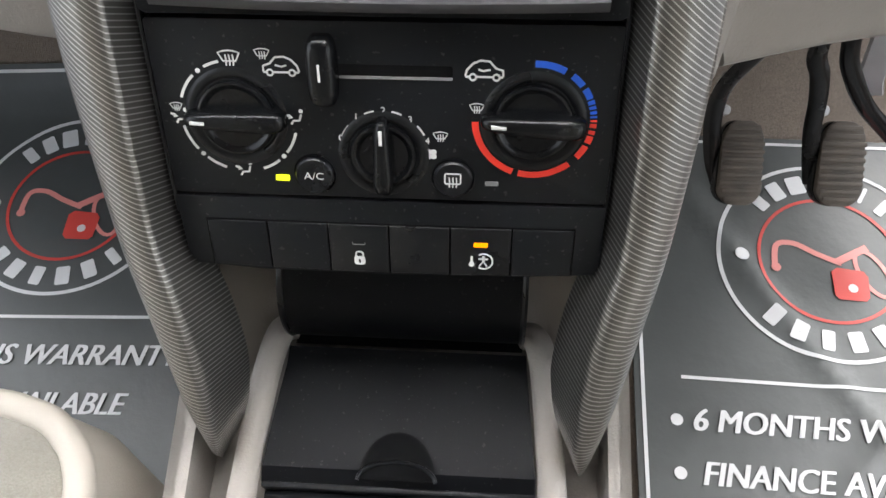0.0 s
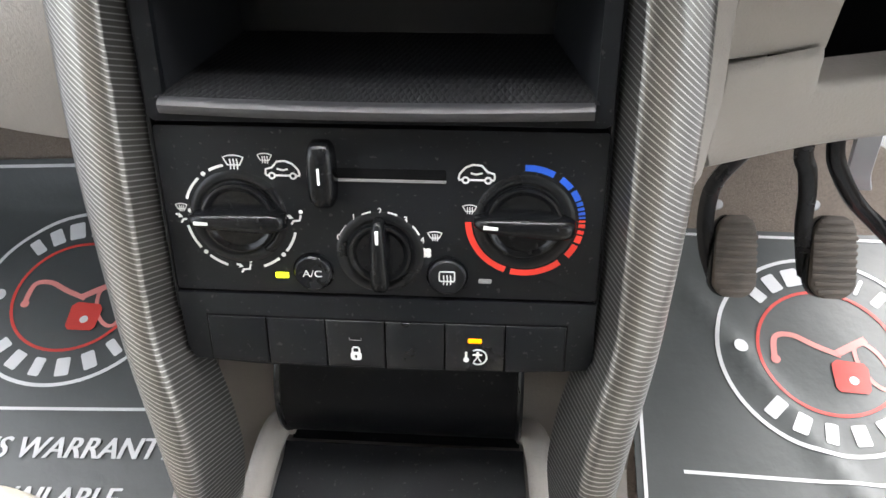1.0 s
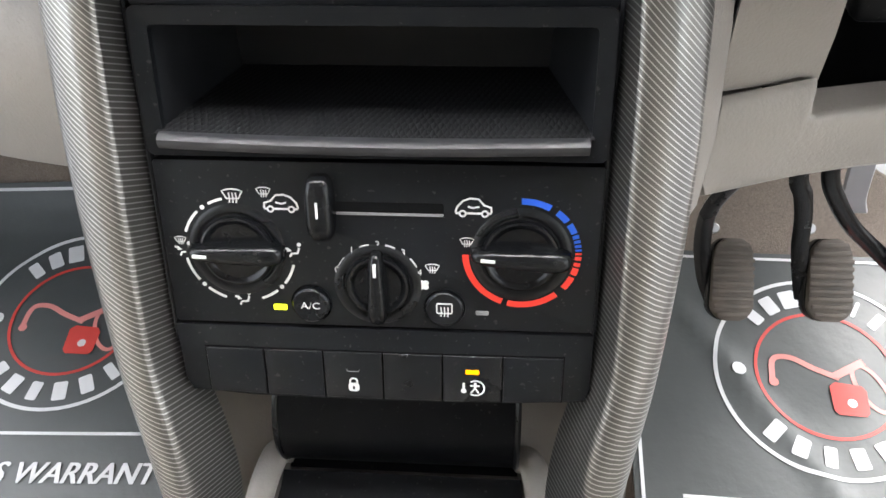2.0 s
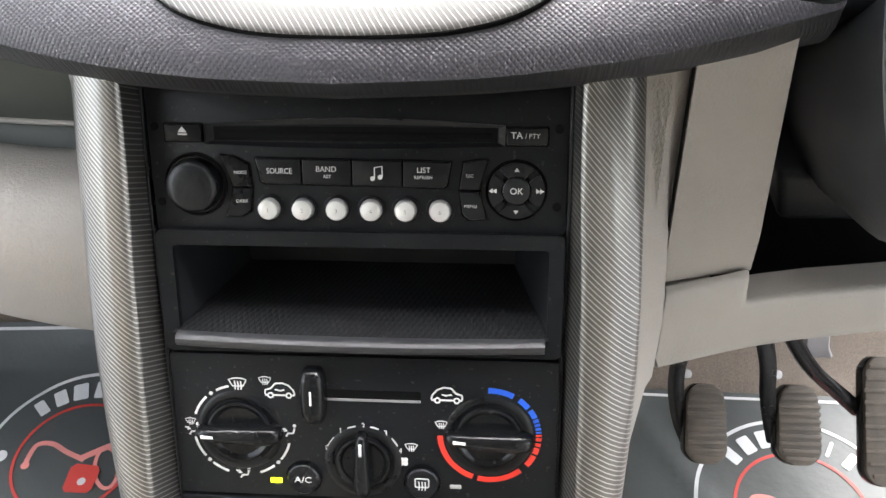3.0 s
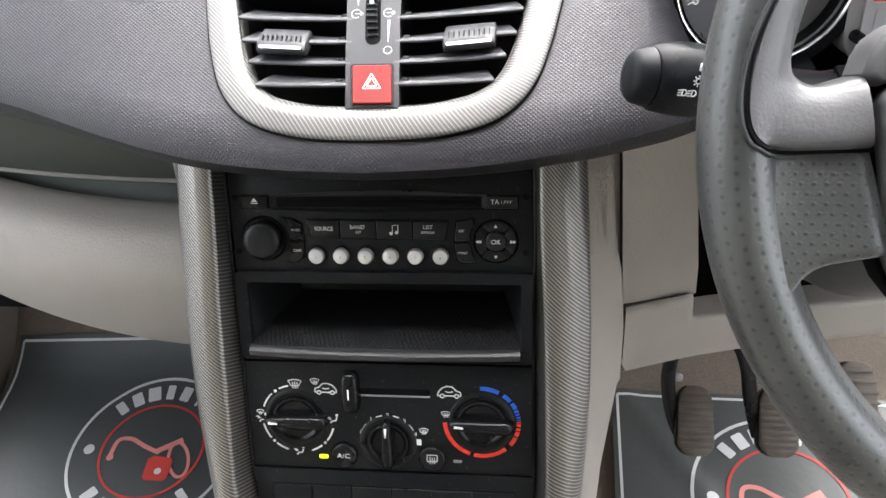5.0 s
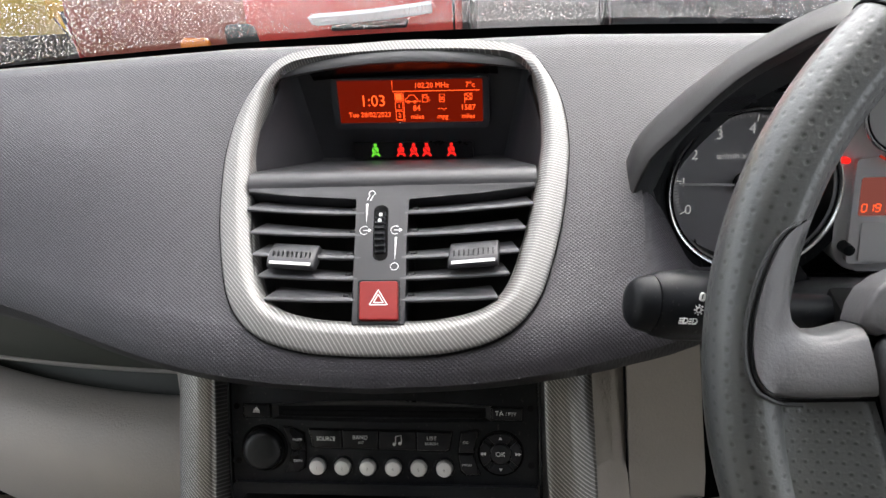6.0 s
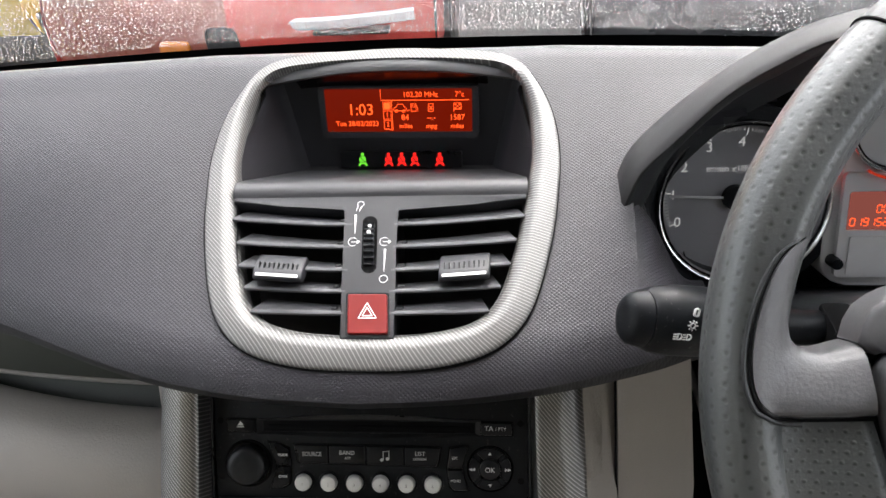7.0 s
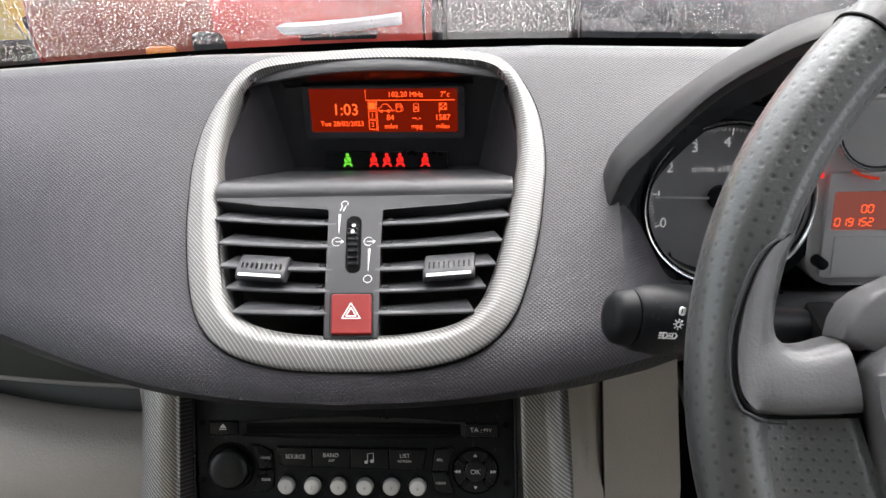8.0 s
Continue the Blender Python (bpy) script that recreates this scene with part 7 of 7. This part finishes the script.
def floor_mat(cx, cy, turn, label, left=0.205, top=0.149):
    m = thing("floor_mat", label, "floor mat", group="printed floor mats")
    W, bot = 0.205, -0.42
    M2 = Matrix.Translation((cx, cy, 0)) @ pose(0, 0, 0, 0, 0, turn)

    def settle(b, lift):
        for v in b.verts:
            p = M2 @ Vector((v.co.x, v.co.y, 0))
            v.co = (p.x, p.y, mat_height(p.x, p.y) + lift + v.co.z)
        return b
    grid = bmesh.new()
    bmesh.ops.create_grid(grid, x_segments=40, y_segments=56, size=0.5, matrix=Matrix.Translation(((W - left) / 2, (top + bot) / 2, 0)) @ Matrix.Diagonal((W + left, top - bot, 1, 1)))
    low = grid.copy()
    part("sheet", settle(grid, 0.0), VINYL, m, "black glossy vinyl sheet", angle=80)
    part("underside", settle(low, -0.003), RUBBER, m, angle=80)
    T = 0.0001
    def strip(pts, w, lift=0.0009):
        return settle(ribbon(pts, w, 0, T), lift)
    def straight(x0, y0, x1, y1, n=24):
        return [(x0 + (x1 - x0) * i / n, y0 + (y1 - y0) * i / n) for i in range(n + 1)]
    e = 0.008
    for a in (straight(-left + e, bot + e, -left + e, top - e), straight(W - e, bot + e, W - e, top - e), straight(-left + e, top - e, W - e, top - e)):
        part("border_line", strip(a, 0.0035), MAT_WHITE, m, "white border line")
    part("outer_ring", settle(ribbon(circle(0, 0, 0.113, 72), 0.0042, 0, T, closed=True), 0.0009), MAT_WHITE, m, "white printed ring")
    part("inner_ring", settle(ribbon(circle(0, 0, 0.071, 64), 0.0035, 0, T, closed=True), 0.0009), MAT_RED, m, "red printed ring")
    for x in (-0.089, 0.089):
        part("dot", settle(prism(circle(x, 0, 0.0075, 20), 0, T), 0.0009), MAT_WHITE, m)
    # name in plain blocks along the ring
    def blocks(n, a_mid, span, flip, sizes):
        for i in range(n):
            a = radians(a_mid + (0.5 - (i + 0.5) / n) * span * (1 if not flip else -1))
            w = 0.0125 * sizes[i % len(sizes)]
            pts = rrect(0, 0, w, 0.022, 0.002, 2)
            t = a - math.pi / 2 if not flip else a + math.pi / 2
            q = [(0.092 * math.cos(a) + x * math.cos(t) - y * math.sin(t), 0.092 * math.sin(a) + x * math.sin(t) + y * math.cos(t)) for x, y in pts]
            part("block", settle(prism(q, 0, T), 0.0009), MAT_WHITE, m)
    blocks(7, 90, 104, False, [1.0, 1.2, 1.45, 0.9, 1.15, 0.35, 0.8])
    blocks(6, 270, 104, True, [1.15, 1.2, 1.0, 1.2, 1.15, 0.85])
    # red can with a long pink spout
    part("spout", settle(ribbon(smooth_path([(-0.056, -0.010), (-0.052, 0.014), (-0.034, 0.017), (-0.012, 0.006), (0.012, -0.004)], 6), 0.006, 0, T), 0.0009), MAT_PINK, m)
    part("spout_tip", settle(prism(circle(-0.055, -0.012, 0.005, 12), 0, T), 0.0013), MAT_PINK, m)
    part("handle", settle(ribbon([(0.042 + 0.014 * math.cos(radians(a)) - 0.008 * math.sin(radians(a)), -0.014 + 0.026 * math.sin(radians(a))) for a in range(0, 360, 15)], 0.0045, 0, T, closed=True), 0.0009), MAT_PINK, m)
    part("cap", settle(ribbon(smooth_path([(0.008, -0.002), (0.022, 0.006), (0.040, 0.016)], 4), 0.008, 0, T), 0.0014), MAT_PINK, m)
    part("can", settle(prism([(0.000, -0.014), (0.006, -0.009), (0.032, -0.012), (0.036, -0.018), (0.034, -0.042), (0.030, -0.046), (0.004, -0.045), (0.000, -0.040)], 0, T), 0.0014), MAT_RED, m)
    part("can_dot", settle(prism(circle(0.019, -0.032, 0.0048, 16), 0, T), 0.0018), MAT_WHITE, m)
    part("rule", strip(straight(-0.160, -0.1395, 0.160, -0.1395), 0.0035), MAT_WHITE, m, "white rule")
    for s, x, y, wide in (("6 MONTHS WARRANTY", -0.154, -0.1825, 0.313), ("FINANCE AVAILABLE", -0.149, -0.2325, 0.262)):
        t = bmesh.new()
        for k in (-1.5, -0.5, 0.5, 1.5):
            merge(t, lettering(s, x + 0.0006 * k, y, 0.031, 0.0001 * (k + 1.5), "LEFT", thick=0.00004, slant=0.26, fit=wide))
        part("lettering", settle(t, 0.0014), MAT_WHITE, m, angle=60)
        part("bullet", settle(prism(circle(-0.167, y, 0.0058, 16), 0, T), 0.0009), MAT_WHITE, m)


floor_mat(0.398, 0.410, -1.4, "black vinyl driver's floor mat, creased, with white and red print")
floor_mat(-0.425, 0.447, 2.2, "black vinyl passenger floor mat with white and red print", 0.255, 0.176)


# ---- front seats ----
def seat(s, label, front, xin):
    c = thing("front_seat", label, "seat", group="front seats")
    xo = xin + 0.47
    corner = [(0.16, 0.003), (0.11, 0.002), (0.068, 0.0), (0.051, -0.003), (0.032, -0.009), (0.020, -0.018), (0.010, -0.030), (0.002, -0.055), (0.0, -0.12), (-0.004, -0.45)]
    right = [(xin + dx, front + dy) for dx, dy in corner]
    left = [(xo - dx, front + dy) for dx, dy in corner]
    path = smooth_path(right[::-1] + [((xin + xo) / 2, front + 0.004)] + left, 4)
    def ring(inset, z, drop=0.0):
        cx, cy = (xin + xo) / 2, front - 0.22
        w, hgt = (xo - xin) / 2, 0.225
        return [(s * (cx + (x - cx) * (1 - inset / w)), cy + (y - cy) * (1 - inset / hgt) - drop, z) for x, y in path]
    part("cushion", loft([ring(0.010, 0.302), ring(0.016, 0.306), ring(0.030, 0.311), ring(0.07, 0.316), ring(0.15, 0.318), ring(0.21, 0.318)]), SEAT, c, "beige cloth cushion", angle=80)
    part("bolster", tube(ring(0.0065, 0.3005), 0.0085, 14), PIPING, c, "smooth beige vinyl side roll")
    part("side_panel", loft([ring(0.004, 0.300), ring(0.000, 0.28), ring(-0.003, 0.24), ring(0.004, 0.14), ring(0.012, 0.07)]), PIPING, c, "beige vinyl side")
    x0, x1 = sorted((s * xin, s * xo))
    part("backrest", moved(bm_box(x0, x1, -0.06, 0.06, 0.0, 0.62, 0.04, 4), pose(0, front - 0.50, 0.28, -16)), SEAT, c)
    part("head_rest", moved(bm_box((x0 + x1) / 2 - 0.13, (x0 + x1) / 2 + 0.13, -0.045, 0.045, 0.62, 0.80, 0.03, 4), pose(0, front - 0.50, 0.28, -16)), SEAT, c)
    part("seat_base", bm_box(x0 + 0.03, x1 - 0.03, front - 0.45, front - 0.06, 0.0, 0.24, 0.01), GREY_DARK, c)


seat(-1, "beige cloth passenger seat with rolled vinyl edges", 0.137, 0.161)
seat(1, "beige cloth driver's seat with rolled vinyl edges", 0.065, 0.175)


# ---- cars in the yard ahead ----
def parked_car(label, paint, x, y, turn, wide=1.0, strip=None, wing=None, lamps="head"):
    """A hatchback with its nose towards -y. strip: a bright bar at that place across the nose; wing: paint of the nose left of there."""
    c = thing("parked_car", label, "car", pose(x, y, GROUND, 0, 0, turn), group="cars in the yard")
    prof = [(0.10, 0.18), (0.04, 0.28), (0.0, 0.42), (0.02, 0.56), (0.10, 0.70), (0.28, 0.78), (0.95, 0.92), (1.55, 1.38), (2.2, 1.46), (3.1, 1.42), (3.75, 1.05), (3.95, 0.9), (4.0, 0.5), (3.95, 0.28)]
    path = smooth_path(prof, 3)
    us = (-1, -0.9, -0.6, -0.3, 0, 0.3, 0.6, 0.9, 1)
    half = lambda z: wide * (0.84 - 0.22 * max(0, z - 0.9))
    rows = [[(half(z) * u * (1 if abs(u) < 0.9 else 0.985), q + 0.10 * u * u * (1 if q < 2 else -1), z - 0.03 * abs(u) ** 3) for u in us] for q, z in path]
    k = us.index(wing[0]) if wing else 0
    b = loft([r[k:] for r in rows])
    for e in (-1, 1):
        side = [(e * half(z), q + 0.10 * (1 if q < 2 else -1), z - 0.03) for q, z in path]
        loft([side, [(p[0] * 0.99, p[1], 0.25) for p in side]], into=b)
    part("body", b, paint, c, angle=50)
    if wing:
        part("wing", loft([r[:k + 1] for r in rows]), wing[1], c, "wing in darker maroon left of the nose's middle", angle=50)
    part("windscreen", loft([[(-0.62 * wide, 1.02, 0.955), (0.62 * wide, 1.02, 0.955)], [(-0.55 * wide, 1.55, 1.375), (0.55 * wide, 1.55, 1.375)]]), TINTED, c)
    part("grille", bm_box(-0.42 * wide, 0.42 * wide, -0.01, 0.06, 0.18, 0.235, 0.01), BLACK, c, "dark lower grille")
    if strip is not None:
        rows = [[(strip + u * 0.245, 0.004 + 0.03 * u * u - 0.02 * (1 - abs(2 * z - 0.885) / 0.05), z + 0.012 * u) for z in (0.420, 0.428, 0.452, 0.462)] for u in (-1, -0.6, -0.2, 0.2, 0.6, 1)]
        part("bright_strip", loft(rows), PALE, c, "bright silver strip across the nose")
        # black bar drawn in place of the strip's shadow
        part("strip_shadow_bar", bm_box(strip - 0.10, strip + 0.16, -0.012, 0.05, 0.398, 0.414, 0.006), BLACK, c, "black bar for the shadow under the strip")
    if wing:
        w0 = wing[0] * 0.84 * wide
        part("fog_lamp_well", bm_box(w0 - 0.09, w0 + 0.03, -0.015, 0.10, 0.33, 0.44, 0.03, 3), TYRE, c, "dark lamp well")
        part("indicator", bm_box(w0 - 0.26, w0 - 0.15, -0.005, 0.10, 0.34, 0.39, 0.015, 3), LAMP_AMBER, c, "amber indicator lens")
    for e in (-1, 1):
        lx = 0.47 if lamps == "tail" else 0.66
        lamp = bm_box(e * lx * wide - 0.12, e * lx * wide + 0.12, 0.0, 0.20, 0.56, 0.70, 0.03, 3)
        part("lamp", lamp, LAMP_RED if lamps == "tail" else TINTED, c, "red tail lamp" if lamps == "tail" else "clear headlamp")
        for yy in (0.75, 3.2):
            wh = part("wheel", moved(lathe([(0, -0.1), (0.29, -0.1), (0.31, -0.07), (0.31, 0.07), (0.29, 0.1), (0, 0.1)], 28), pose(e * 0.74 * wide, yy, 0.31, 0, 90, 0)), TYRE, c)
            part("rim", moved(lathe([(0.20, -0.11), (0.21, -0.105), (0.21, 0.105), (0.20, 0.11), (0, 0.09)], 20), pose(e * 0.74 * wide, yy, 0.31, 0, 90, 0)), STEEL, wh)
    return c


parked_car("red hatchback facing the windscreen with a bright strip", CAR_RED, -0.86, 2.50, 0, wide=0.84, strip=0.39, wing=(0, CAR_MAROON))
parked_car("black car with its red tail lamps towards the windscreen", CAR_BLACK, 1.22, 2.62, -3, lamps="tail")
parked_car("yellow car at the end of the row", CAR_YELLOW, -2.93, 3.20, 2)
tagged(single("yard_wall", bm_box(-20, 20, 9.0, 9.3, GROUND, GROUND + 3.2, 0.02), CONCRETE, "pale concrete wall at the end of the yard", kind="structure"))
